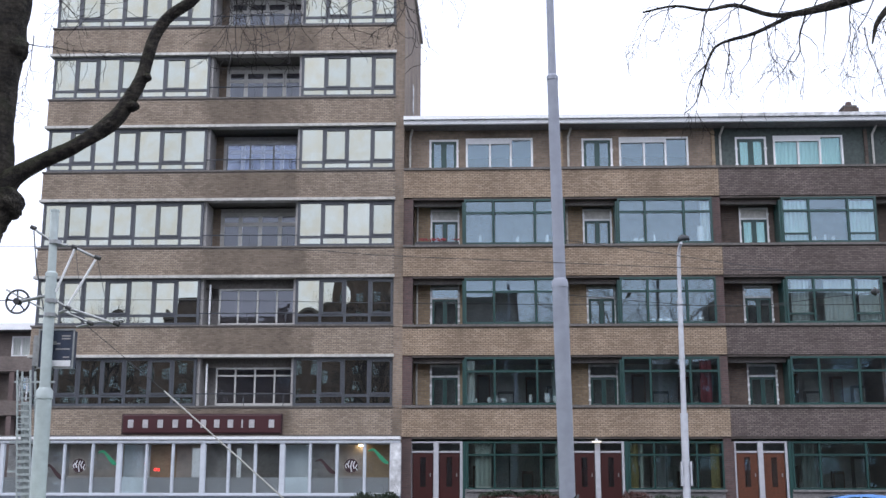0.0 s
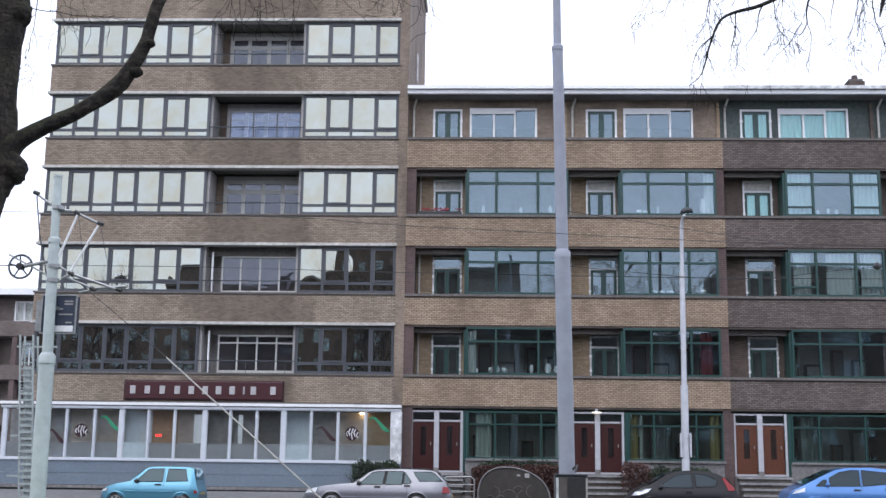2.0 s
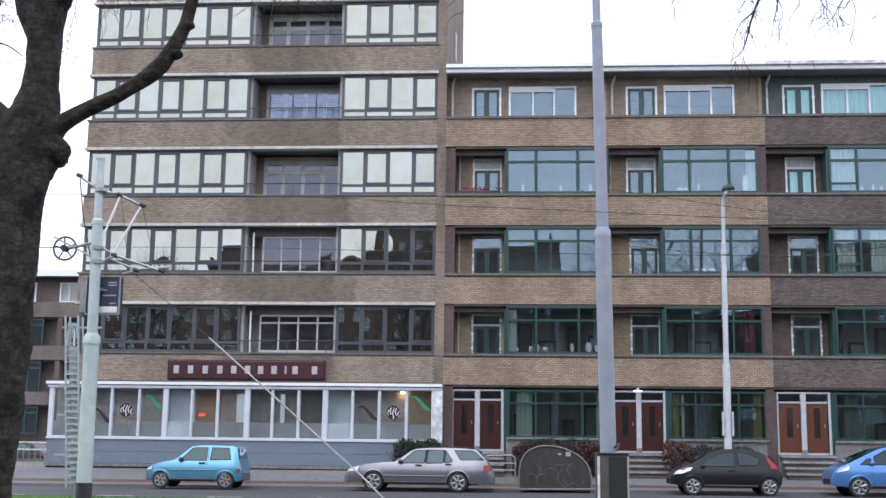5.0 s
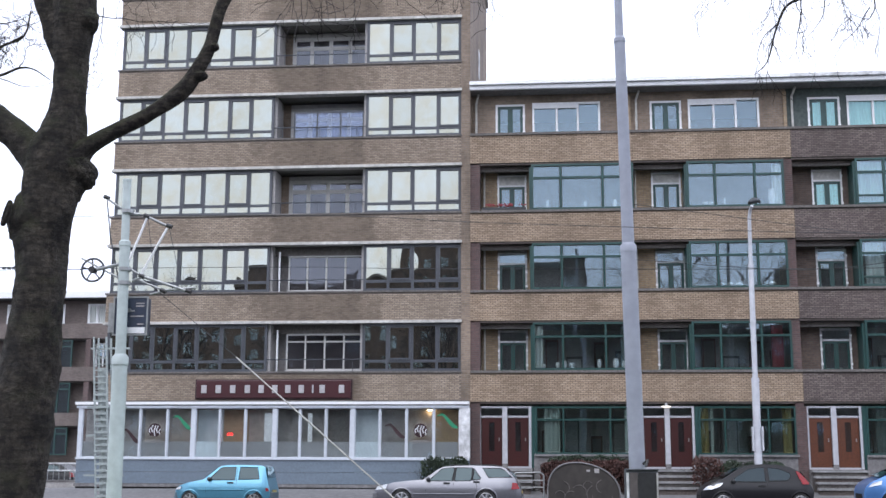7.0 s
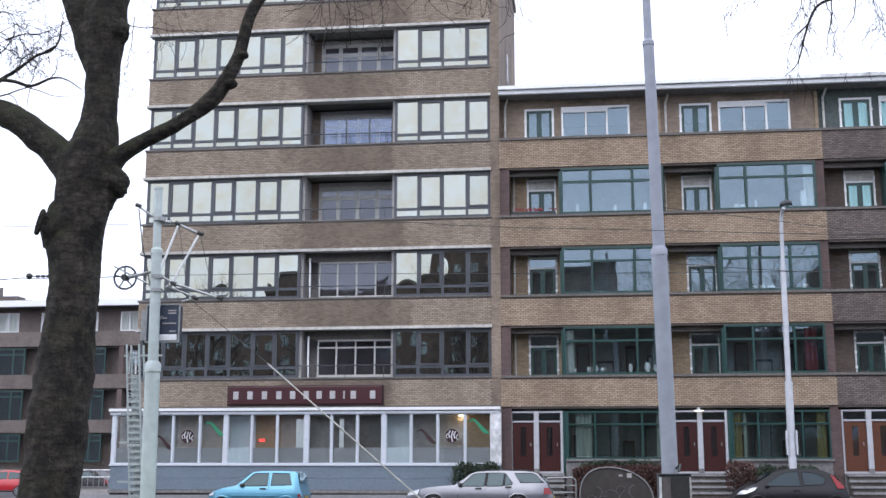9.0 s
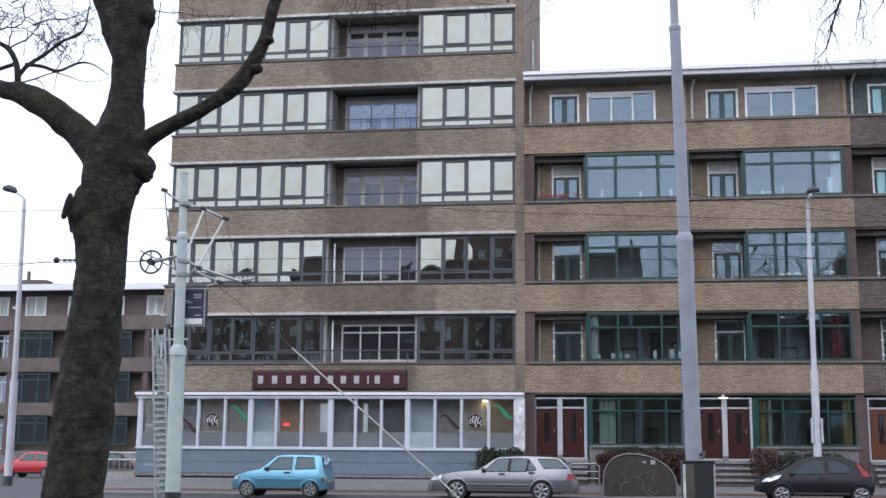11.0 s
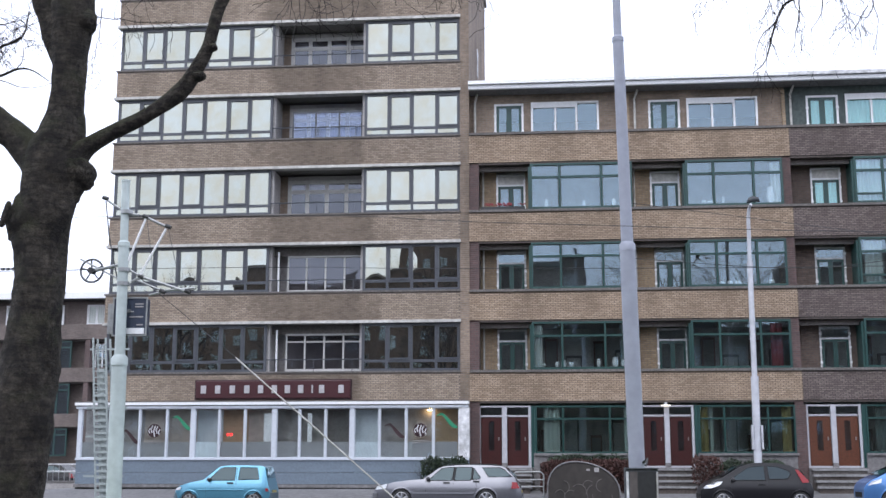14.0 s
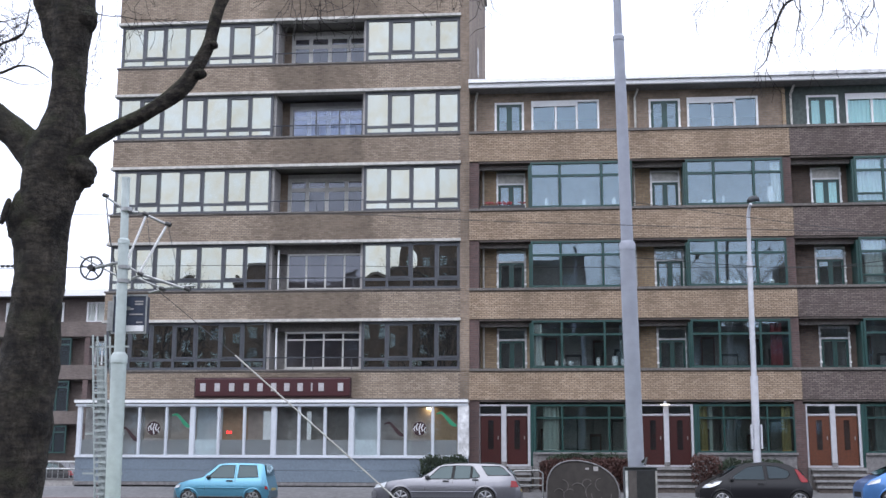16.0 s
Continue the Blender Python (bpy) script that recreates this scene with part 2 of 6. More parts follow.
def bowed_bm(x0, x1, z0, z1, y, bow, n=6):
    """A sealed pane, bulging or sunk by a few millimetres."""
    bm = boxes((x0, x1, y + 0.014, y + 0.02, z0, z1))
    grid = []
    for i in range(n + 1):
        u, row = i / n, []
        for k in range(n + 1):
            v = k / n
            row.append(bm.verts.new((x0 + (x1 - x0) * u - OFF.x, y - bow * 16 * u * (1 - u) * v * (1 - v) - OFF.y, z0 + (z1 - z0) * v - OFF.z)))
        grid.append(row)
    for a, b in zip(grid, grid[1:]):
        for k in range(n):
            bm.faces.new((a[k], b[k], b[k + 1], a[k + 1]))
    return bm


def pane(x0, x1, z0, z1, y, material, parent, tilt=0.0, bow=0.0):
    bm = bowed_bm(x0, x1, z0, z1, y, bow) if bow else boxes((x0, x1, y, y + 0.008, z0, z1))
    if tilt:
        c = Vector(((x0 + x1) / 2, y, (z0 + z1) / 2)) - OFF
        r = Matrix.Rotation(random.gauss(0, tilt), 4, "X") @ Matrix.Rotation(random.gauss(0, tilt), 4, "Z")
        bmesh.ops.transform(bm, matrix=Matrix.Translation(c) @ r @ Matrix.Translation(-c), verts=bm.verts)
    ob = part("pane", bm, material, parent, "", bool(bow))
    ob.visible_shadow = False
    return ob


def curtain_bm(x0, x1, z0, z1, y, amp=0.05, folds=0.16):
    bm = bmesh.new()
    n = max(6, int((x1 - x0) / folds * 6))
    rows = []
    for z in (z0, z1):
        rows.append([bm.verts.new((x0 + (x1 - x0) * i / n - OFF.x, y + amp * math.sin(i * 2 * math.pi / 6 + 0.4 * math.sin(i * 0.7)) - OFF.y, z - OFF.z)) for i in range(n + 1)])
    for i in range(n):
        bm.faces.new((rows[0][i], rows[0][i + 1], rows[1][i + 1], rows[1][i]))
    bmesh.ops.solidify(bm, geom=bm.faces[:], thickness=0.01)
    return bm


# ---- ground ----
def ground_z(x, y):
    tilt = 0.003 * max(-30.0, min(30.0, x))
    stops = [(-400, -0.3), (10.5, -0.3), (11.5, -0.35), (17.5, -0.4), (18.5, -0.35), (20.2, 0.0), (23.0, 0.0), (25.0, -0.1), (26.0, 0.05), (39.35, 0.07), (39.4, 0.07), (60, 0.2), (2000, 0.2)]
    z = np.interp(y, [s[0] for s in stops], [s[1] for s in stops])
    berm = max(0.0, min(1.0, (y - 18.5) / 1.8)) * max(0.0, min(1.0, (24.6 - y) / 2.6))
    crest = float(np.interp(x, [-30, -3.6, 1.5, 12], [0.43, 0.43, 0.25, 0.2]))
    return z * (1 - berm) + crest * berm + tilt * (1 - berm)


def sheet(xs, ys, height):
    bm = bmesh.new()
    grid = [[bm.verts.new((x, y, height(x, y))) for y in ys] for x in xs]
    for a, b in zip(grid, grid[1:]):
        for i in range(len(ys) - 1):
            bm.faces.new((a[i], b[i], b[i + 1], a[i + 1]))
    return bm


ASPHALT = paint("asphalt", (0.072, 0.072, 0.077), 0.85, vary=0.25, fine=20.0, coarse=0.35, bump=0.3)
GRASS_SOIL = paint("grass_soil", (0.10, 0.19, 0.035), 0.95, vary=0.4, fine=8.0)
GRASS = paint("grass_blades", (0.11, 0.22, 0.04), 0.8, vary=0.35, fine=6.0, bump=0)
PAVE = paint("pavement_slab", (0.165, 0.162, 0.164), 0.9, vary=0.2, fine=6.0)
KERB = paint("kerb_stone", (0.15, 0.145, 0.145), 0.85, vary=0.2)
RED_TILE = paint("red_cycle_tile", (0.115, 0.062, 0.05), 0.9, vary=0.25, fine=6.0)
LINE = paint("road_marking", (0.8, 0.8, 0.78), 0.8, vary=0.25, fine=5.0)

OFF = Vector((0, 0, 0))
xs = [-1500, -300, -120, -60] + [-40 + 2 * i for i in range(41)] + [60, 120, 300, 1500]
ys = [-1500, -300, -60, -20, 5, 10.5, 11.5, 17.5, 18.5, 19, 19.5, 20, 20.5, 21, 22, 23, 23.5, 24, 25, 26, 30, 35, 39.35, 45, 60, 120, 400, 1500]
g = part("ground", sheet(xs, ys, ground_z), ASPHALT)
tagged(g, "grey asphalt roadway between tram bed and houses", "ground", kind="structure")
gs = part("lawn_strip", sheet([-40 + i for i in range(61)], [18.6 + 0.4 * i for i in range(17)], lambda x, y: ground_z(x, y) + 0.006), GRASS_SOIL)
tagged(gs, "green grass verge along the tram bed", "ground", kind="structure")


def pave_z(x, y):
    back = float(np.interp(x, [-4.5, -2.5], [0.62, 0.55]))
    return 0.003 * max(-30.0, min(30.0, x)) + float(np.interp(y, [39.5, 40.1, 40.75, 42.3, 60], [0.14, 0.2, 0.27, back, back]))


def slab_sheet(name, x0, x1, y0, y1, lift, material, label):
    nx = 48
    bm = sheet([x0 + (x1 - x0) * i / nx for i in range(nx + 1)], sorted({y0, y1, *[y for y in (40.1, 40.75, 42.3, 45.0) if y0 < y < y1]}), lambda x, y: pave_z(x, y) + lift)
    r = bmesh.ops.extrude_face_region(bm, geom=bm.faces[:])
    bmesh.ops.translate(bm, vec=(0, 0, -0.5), verts=[v for v in r["geom"] if isinstance(v, bmesh.types.BMVert)])
    return tagged(part(name, bm, material), label, "pavement", kind="structure")


slab_sheet("pavement", -18.6, 40, 39.62, 48, 0.0, PAVE, "light grey slab pavement in front of the houses")
slab_sheet("cycle_strip", -18.6, 40, 40.15, 40.75, 0.006, RED_TILE, "narrow strip of red paving tiles")
slab_sheet("kerb", -18.6, 40, 39.45, 39.62, 0.006, KERB, "grey kerb stone edge along the road")

# road markings
for row_y, x0, step, length in ((32.2, -24, 3.05, 1.0),):
    for i in range(18):
        x = x0 + i * step
        bm = sheet([x, x + length], [row_y, row_y + 0.14], lambda a, b: ground_z(a, b) + 0.006)
        tagged(part("lane_dash", bm, LINE), "white painted lane dash on the asphalt", "road marking", "lane dashes", "structure")

# ---- apartment tower ----
YF = 43.0
HEADS = [6.62, 9.60, 12.57, 15.50, 18.45, 21.40]
SILLS = [4.84, 7.83, 10.81, 13.78, 16.71, 19.66]
LEFT_X = [-16.86, -15.96, -15.08, -14.24, -13.36, -12.47, -11.57, -10.69]
RIGHT_X = [-7.10, -6.17, -5.25, -4.33, -3.43]
TX0, TX1 = -16.95, -3.08

LOGGIA_WHITE = paint("cream_white_loggia_paint", (0.52, 0.51, 0.49), 0.5, vary=0.12)
tower = thing("apartment_tower", (-10.0, YF, 0.5), "tall tan brick apartment tower with ribbon windows and loggias", "building")
bands = [(3.6, SILLS[0])] + [(HEADS[i] + 0.1, SILLS[i + 1]) for i in range(5)] + [(HEADS[5] + 0.1, 23.2)]
for z0, z1 in bands:
    part("brick_band", boxes((TX0, TX1 - 0.35, YF, YF + 0.3, z0, z1 - 0.06)), MORTAR_TOWER, tower)
    if z1 < 23:
        part("dark_sill", boxes((TX0 - 0.04, -3.40, YF - 0.05, YF + 0.32, z1 - 0.06, z1)), LEDGE, tower)
part("corner_pier", boxes((TX1 - 0.35, TX1, YF, YF + 0.3, 0.4, 23.2)), BRICK_TOWER, tower)
part("side_wall", boxes((TX1 - 0.3, TX1, YF + 0.3, YF + 10.5, 0.4, 23.2)), BRICK_TOWER, tower)
part("side_wall", boxes((TX0, TX0 + 0.05, YF + 0.3, YF + 10.5, 0.4, 23.2)), BRICK_TOWER, tower)
part("back_wall", boxes((TX0, TX1, YF + 10.5, YF + 10.8, 0.4, 23.2)), BRICK_TOWER, tower)
part("roof", boxes((TX0 - 0.1, TX1 + 0.1, YF - 0.1, YF + 10.9, 23.2, 23.5)), BAND, tower)
for h in HEADS:
    part("white_band", boxes((TX0 - 0.05, -3.40, YF - 0.09, YF + 0.3, h, h + 0.1)), BAND, tower)
    # slab and room wall painted dark for the unlit look behind the panes
    part("floor_slab", boxes((TX0 + 0.05, TX1 - 0.3, YF + 0.3, YF + 10.5, h + 0.1, h + 0.35)), ROOM_GLOOM, tower)
    part("room_wall", boxes((TX0 + 0.05, TX1 - 0.3, YF + 4.0, YF + 4.1, h - 2.6, h + 0.1)), ROOM_GLOOM, tower)

for s in range(6):
    h, sl = HEADS[s], SILLS[s]
    zt = h - 1.40
    for xs_ in (LEFT_X, RIGHT_X):
        x0, x1 = xs_[0], xs_[-1]
        w = wframe("window_frame", x0, x1, sl, h, YF + 0.08, YF + 0.18, 0.10, xs_[1:-1], (zt,), FRAME_GREY, tower)
        for i, (a, b) in enumerate(zip(xs_, xs_[1:])):
            opening = i % 2 == (1 if xs_ is LEFT_X else 1)
            lo, hi = a + 0.05, b - 0.05
            if opening:
                part("sash", frame_bm(lo, hi, zt + 0.05, h - 0.1, YF + 0.06, YF + 0.13, 0.06), FRAME_GREY, w)
            pane(lo, hi, zt + 0.05, h - 0.1, YF + 0.12, PANE_TOWER, w, 0.004, random.uniform(0.0012, 0.0046))
            pane(lo, hi, sl + 0.1, zt - 0.05, YF + 0.12, PANE_TOWER, w, 0.004)
    # loggia between the two ribbons
    lx0, lx1 = LEFT_X[-1], RIGHT_X[0]
    deep = 1.25
    part("loggia_side", boxes((lx0 - 0.02, lx0 + 0.1, YF + 0.2, YF + deep, sl, h)), PLASTER, tower)
    part("loggia_side", boxes((lx1 - 0.1, lx1 + 0.02, YF + 0.2, YF + deep, sl, h)), PLASTER, tower)
    if s > 1:
        part("loggia_back", boxes((lx0 + 0.1, lx0 + 0.4, YF + deep, YF + deep + 0.15, sl - 0.6, h)), BRICK_TOWER, tower)
    part("loggia_floor", boxes((lx0, lx1, YF + 0.3, YF + deep + 0.2, sl - 0.75, sl - 0.6)), PLASTER, tower)
    if s < 2:
        # glazed in, with white frames near the front
        xs_ = [lx0 + 0.62 + (lx1 - lx0 - 0.66) * k / 4 for k in range(5)]
        w = wframe("loggia_window", xs_[0], xs_[-1], sl + 0.02, h - 0.32, YF + 0.55, YF + 0.62, 0.06, xs_[1:-1], (h - 0.62,) if s == 0 else (), LOGGIA_WHITE, tower, "cream white loggia frame", wb=0.12)
        part("blind", boxes((lx0 + 0.1, lx1 - 0.1, YF + 0.55, YF + 0.63, h - 0.32, h)), LEDGE, tower)
        for a, b in zip(xs_, xs_[1:]):
            pane(a + 0.04, b - 0.04, sl + 0.12, h - 0.4, YF + 0.58, PANE_DIM, w, 0.003)
        # grey panel added behind the glazing to brighten the black panes
        part("backing_panel", boxes((lx0 + 0.1, lx1 - 0.1, YF + deep, YF + deep + 0.1, sl - 0.6, h)), PLASTER, tower)
        part("corner_post", boxes((lx0 + 0.3, lx0 + 0.36, YF + 0.3, YF + 0.36, sl, h - 0.2)), WHITE, tower)
    else:
        xs_ = [lx0 + 0.4 + (lx1 - lx0 - 0.5) * k / 4 for k in range(5)]
        w = wframe("loggia_window", xs_[0], xs_[-1], sl - 0.6, h - 0.16, YF + deep, YF + deep + 0.08, 0.15, xs_[1:-1], (h - 0.62,), LOGGIA_WHITE, tower, "pale loggia frame")
        for a, b in zip(xs_, xs_[1:]):
            pane(a + 0.065, b - 0.065, sl - 0.45, h - 0.69, YF + deep + 0.03, PANE_DIM, w, 0.003)
            pane(a + 0.065, b - 0.065, h - 0.55, h - 0.31, YF + deep + 0.03, PANE_DIM, w, 0.003)
            # grey board added behind the top light to keep it from going black
            part("backing_board", boxes((a + 0.065, b - 0.065, YF + deep + 0.05, YF + deep + 0.06, h - 0.55, h - 0.31)), PLASTER, w)
        part("loggia_lintel", boxes((lx0 + 0.4, lx1 - 0.1, YF + deep, YF + deep + 0.12, h - 0.16, h)), PLASTER, tower)
    rail = [([(lx0, YF + 0.1, sl + 0.45), (lx1, YF + 0.1, sl + 0.45)], 0.022, 6)]
    rail += [([(lx0 + 0.35 + k * (lx1 - lx0 - 0.7) / 2, YF + 0.1, sl), (lx0 + 0.35 + k * (lx1 - lx0 - 0.7) / 2, YF + 0.1, sl + 0.45)], 0.015, 6) for k in range(3)]
    part("railing", tubes(*rail), FRAME_GREY, tower)
    if s == 3:
        xs_ = [lx0 + 0.75 + (lx1 - lx0 - 0.85) * k / 3 for k in range(4)]
        w = wframe("glass_screen", xs_[0], xs_[-1], sl + 0.02, sl + 1.12, YF + 0.25, YF + 0.29, 0.06, xs_[1:-1], (), FRAME_GREY, tower, "dark framed glass balcony screen")
        for a, b in zip(xs_, xs_[1:]):
            pane(a + 0.03, b - 0.03, sl + 0.08, sl + 1.06, YF + 0.27, PANE_SCREEN, w)
part("wall_plate", boxes((TX1, TX1 + 0.03, YF + 4.8, YF + 5.3, 17.7, 18.9)), WHITE_WORN, tower, "white plate on the side wall")

# ---- ground floor front of the tower ----
SHOP_WHITE = paint("dull_white_shop_frame", (0.6, 0.63, 0.68), 0.45, vary=0.1)
shop = thing("shop_front", (-10.4, YF, 0.5), "white framed glass shop front on a blue-grey plinth", "shop front")
SX0, SX1 = -17.62, -3.10
YS = YF - 0.30
SHOP_X = [-17.55, -16.4, -15.27, -14.24, -13.25, -12.27, -11.31, -10.21, -9.28, -8.32, -7.34, -6.34, -5.37, -4.38, -3.45]
part("fascia", boxes((SX0 - 0.12, SX1 + 0.0, YS - 0.14, YF - 0.004, 3.61, 3.71)), WHITE, shop)
part("fascia_groove", boxes((SX0 - 0.05, SX1 - 0.02, YS - 0.06, YF - 0.004, 3.575, 3.61)), LEDGE, shop)
part("head_rail", boxes((SX0 - 0.08, SX1 - 0.01, YS - 0.08, YF - 0.004, 3.49, 3.575)), SHOP_WHITE, shop)
part("canopy_top", boxes((SX0 - 0.1, SX1 - 0.02, YS - 0.1, YF - 0.004, 3.71, 3.76)), LEDGE, shop)
for z0, z1 in ((0.76, 1.17), (1.18, 1.62)):
    part("plinth_panel", boxes((SX0, SX1, YS - 0.03, YF - 0.004, z0, z1)), GREYBLUE, shop)
part("base_course", boxes((SX0 - 0.03, SX1, YS - 0.10, YF - 0.004, 0.64, 0.75)), STONE, shop)
# black strip painted for the shadow line below the base course
part("shade_footing", boxes((SX0, SX1, YS, YF - 0.004, 0.0, 0.63)), BLACK_METAL, shop)
part("sill", boxes((SX0 - 0.03, SX1, YS - 0.08, YF - 0.004, 1.62, 1.69)), SHOP_WHITE, shop)
part("end_pier", boxes((-3.45, SX1 + 0.02, YS - 0.06, YF - 0.004, 1.69, 3.49)), WHITE_WORN, shop, "white end pier with peeling paint")
for i, x in enumerate(SHOP_X):
    if x == -3.45:
        continue
    wd = 0.15 if i in (0, 4, 7, 10) else 0.05
    part("mullion", boxes((x - wd / 2, x + wd / 2, YS - 0.04, YS + 0.1, 1.69, 3.49)), SHOP_WHITE, shop)
for i, (a, b) in enumerate(zip(SHOP_X, SHOP_X[1:])):
    wa, wb = (0.075 if i in (0, 4, 7, 10) else 0.025), (0.075 if i + 1 in (0, 4, 7, 10) else 0.025 if i < 13 else 0)
    w = part("window_frame", frame_bm(a + wa, b - wb, 1.69, 3.49, YS, YS + 0.06, 0.032), SHOP_WHITE, shop)
    pane(a + wa + 0.028, b - wb - 0.028, 1.725, 3.455, YS + 0.03, PANE_SHOP, w, 0.002)
WARM = paint("warm_brown_board", (0.5, 0.375, 0.25), 0.9, vary=0.2)
FROST = paint("frosted_film", (0.39, 0.395, 0.41), 0.6, vary=0.08)
SCREEN = paint("pale_interior_panel", (0.78, 0.85, 0.9), 0.7, vary=0.12)
part("room_floor", boxes((SX0 + 0.1, SX1 - 0.1, YF + 0.31, YF + 6, 1.0, 1.1)), PLASTER, shop)
part("room_ceiling", boxes((SX0 + 0.9, SX1 - 0.36, YS + 0.07, YF + 6, 3.46, 3.55)), PLASTER, shop)
part("room_wall", boxes((SX0 + 0.9, SX1 - 0.36, YF + 4.5, YF + 4.6, 1.1, 3.45)), ROOM, shop)
BEIGE = paint("beige_interior_panel", (0.62, 0.54, 0.48), 0.8, vary=0.2, fine=3.0)
DUSK = paint("grey_brown_interior_panel", (0.42, 0.40, 0.39), 0.8, vary=0.25, fine=3.0)
for i in range(14):
    a, b = SHOP_X[i] + 0.06, SHOP_X[i + 1] - 0.06
    part("frosted_film", boxes((a, b, YS + 0.045, YS + 0.05, 1.73, 2.27)), (SCREEN if i in (4, 10) else FROST), shop)
    panel = (DUSK, DUSK, BEIGE, BEIGE, SCREEN, WARM, BEIGE, DUSK, DUSK, ROOM_GLOOM, SCREEN, DUSK, BEIGE, WARM)[i]
    # board added close behind each pane; its colour carries the interior's brightness
    part("tone_board", boxes((SHOP_X[i] - 0.02, SHOP_X[i + 1] - 0.03, YF + 0.31, YF + 0.35 + 0.05 * (i % 3), 1.1, 3.45)), panel, shop)
# white upright strips behind two of the panes
part("white_strip", boxes((-10.62, -10.32, YS + 0.07, YS + 0.1, 1.72, 3.3)), WHITE, shop)
part("white_strip", boxes((-9.0, -8.84, YS + 0.07, YS + 0.1, 1.72, 3.3)), WHITE, shop)
DECAL_GREY = paint("grey_decal", (0.3, 0.29, 0.28), 0.6)
DECAL_GREEN, DECAL_DARK, DECAL_WHITE = paint("green_decal", (0.02, 0.24, 0.12), 0.6), paint("dark_decal", (0.035, 0.012, 0.016), 0.6), paint("white_decal", (0.7, 0.7, 0.72), 0.6)


def swoosh(i, material, x, z):
    """A wavy ribbon on a pane."""
    bm, up, low = bmesh.new(), [], []
    for k in range(13):
        t = k / 12
        zz = z + 0.22 - 0.42 * max(0.0, t - 0.25) / 0.75 + 0.05 * math.sin(t * 6.3)
        wd = 0.05 + 0.15 * math.sin(math.pi * t ** 1.6) ** 1.2
        up.append(bm.verts.new((x + 0.74 * t - OFF.x, YS + 0.026 - OFF.y, zz + wd / 2 - OFF.z)))
        low.append(bm.verts.new((x + 0.74 * t - OFF.x, YS + 0.026 - OFF.y, zz - wd / 2 - OFF.z)))
    for k in range(12):
        bm.faces.new((up[k], up[k + 1], low[k + 1], low[k]))
    part("decal", bm, material, shop)


def disc_bm(x, y, z, r, n=24):
    bm = bmesh.new()
    o = [bm.verts.new((x + r * math.cos(2 * math.pi * k / n) - OFF.x, y - OFF.y, z + r * math.sin(2 * math.pi * k / n) - OFF.z)) for k in range(n)]
    bm.faces.new(o)
    return bm


swoosh(0, DECAL_DARK, -15.98, 2.42)
swoosh(2, DECAL_GREEN, -14.05, 2.92)
swoosh(11, DECAL_DARK, -6.15, 2.62)
swoosh(13, DECAL_GREEN, -4.25, 2.98)
for x in (-14.72, -4.86):
    part("decal", disc_bm(x, YS + 0.026, 2.68, 0.25), DECAL_DARK, shop, "round dark emblem")
    for dx, dz, tall in ((-0.2, 0.0, 0.09), (-0.11, 0.06, 0.13), (-0.01, -0.02, 0.2), (0.08, 0.03, 0.13), (0.17, -0.05, 0.1)):
        part("decal", tubes(([(x + dx + 0.05, YS + 0.018, 2.68 + dz + tall), (x + dx - 0.01, YS + 0.018, 2.68 + dz), (x + dx + 0.03, YS + 0.018, 2.68 + dz - tall)], 0.022, 4)), DECAL_WHITE, shop, "pale emblem stroke")
    for z in (2.3, 2.22):
        part("decal", boxes((x - 0.32, x + 0.32, YS + 0.022, YS + 0.026, z, z + 0.025)), DECAL_GREY, shop)
RED_LED = glow("red_led", (1.0, 0.02, 0.02), 4.0)
for x in (-11.95, -11.83):
    part("red_led", boxes((x - 0.03, x + 0.03, YS + 0.05, YS + 0.08, 2.5, 2.58)), RED_LED, shop)
LAMP = glow("warm_lamp", (1.0, 0.72, 0.4), 9.0)
for x in (-4.55,):
    part("ceiling_lamp", boxes((x - 0.1, x + 0.1, YF + 0.12, YF + 0.22, 3.40, 3.44)), LAMP, shop)

sign = thing("name_board", (-10.36, YF, 3.85), "dark red name board with raised pale bars on brick", "sign")
soft(part("board", boxes((-13.26, -7.46, YF - 0.14, YF - 0.004, 3.86, 4.51)), SIGN_RED, sign), 0.02)
part("board_rim", frame_bm(-13.30, -7.42, 3.82, 4.55, YF - 0.10, YF - 0.006, 0.04), DECAL_DARK, sign)
# the writing on the board, as plain raised bars
for k in range(12):
    if k != 10:
        x = (-13.02, -12.48, -11.93, -11.38, -10.86, -10.35, -9.86, -9.36, -8.93, -8.58, 0, -7.86)[k] + 0.06
        wid = 0.03 if k == 8 else 0.1
        soft(part("text_bar", boxes((x - wid, x + wid, YF - 0.175, YF - 0.14, 4.04, 4.33)), LETTER, sign), 0.01)


# ---- row of houses ----
R_HEAD = [3.65, 6.60, 9.55, 12.56]
R_SILL = [1.86, 4.86, 7.82, 10.82]
K = 43.5 / 43.0


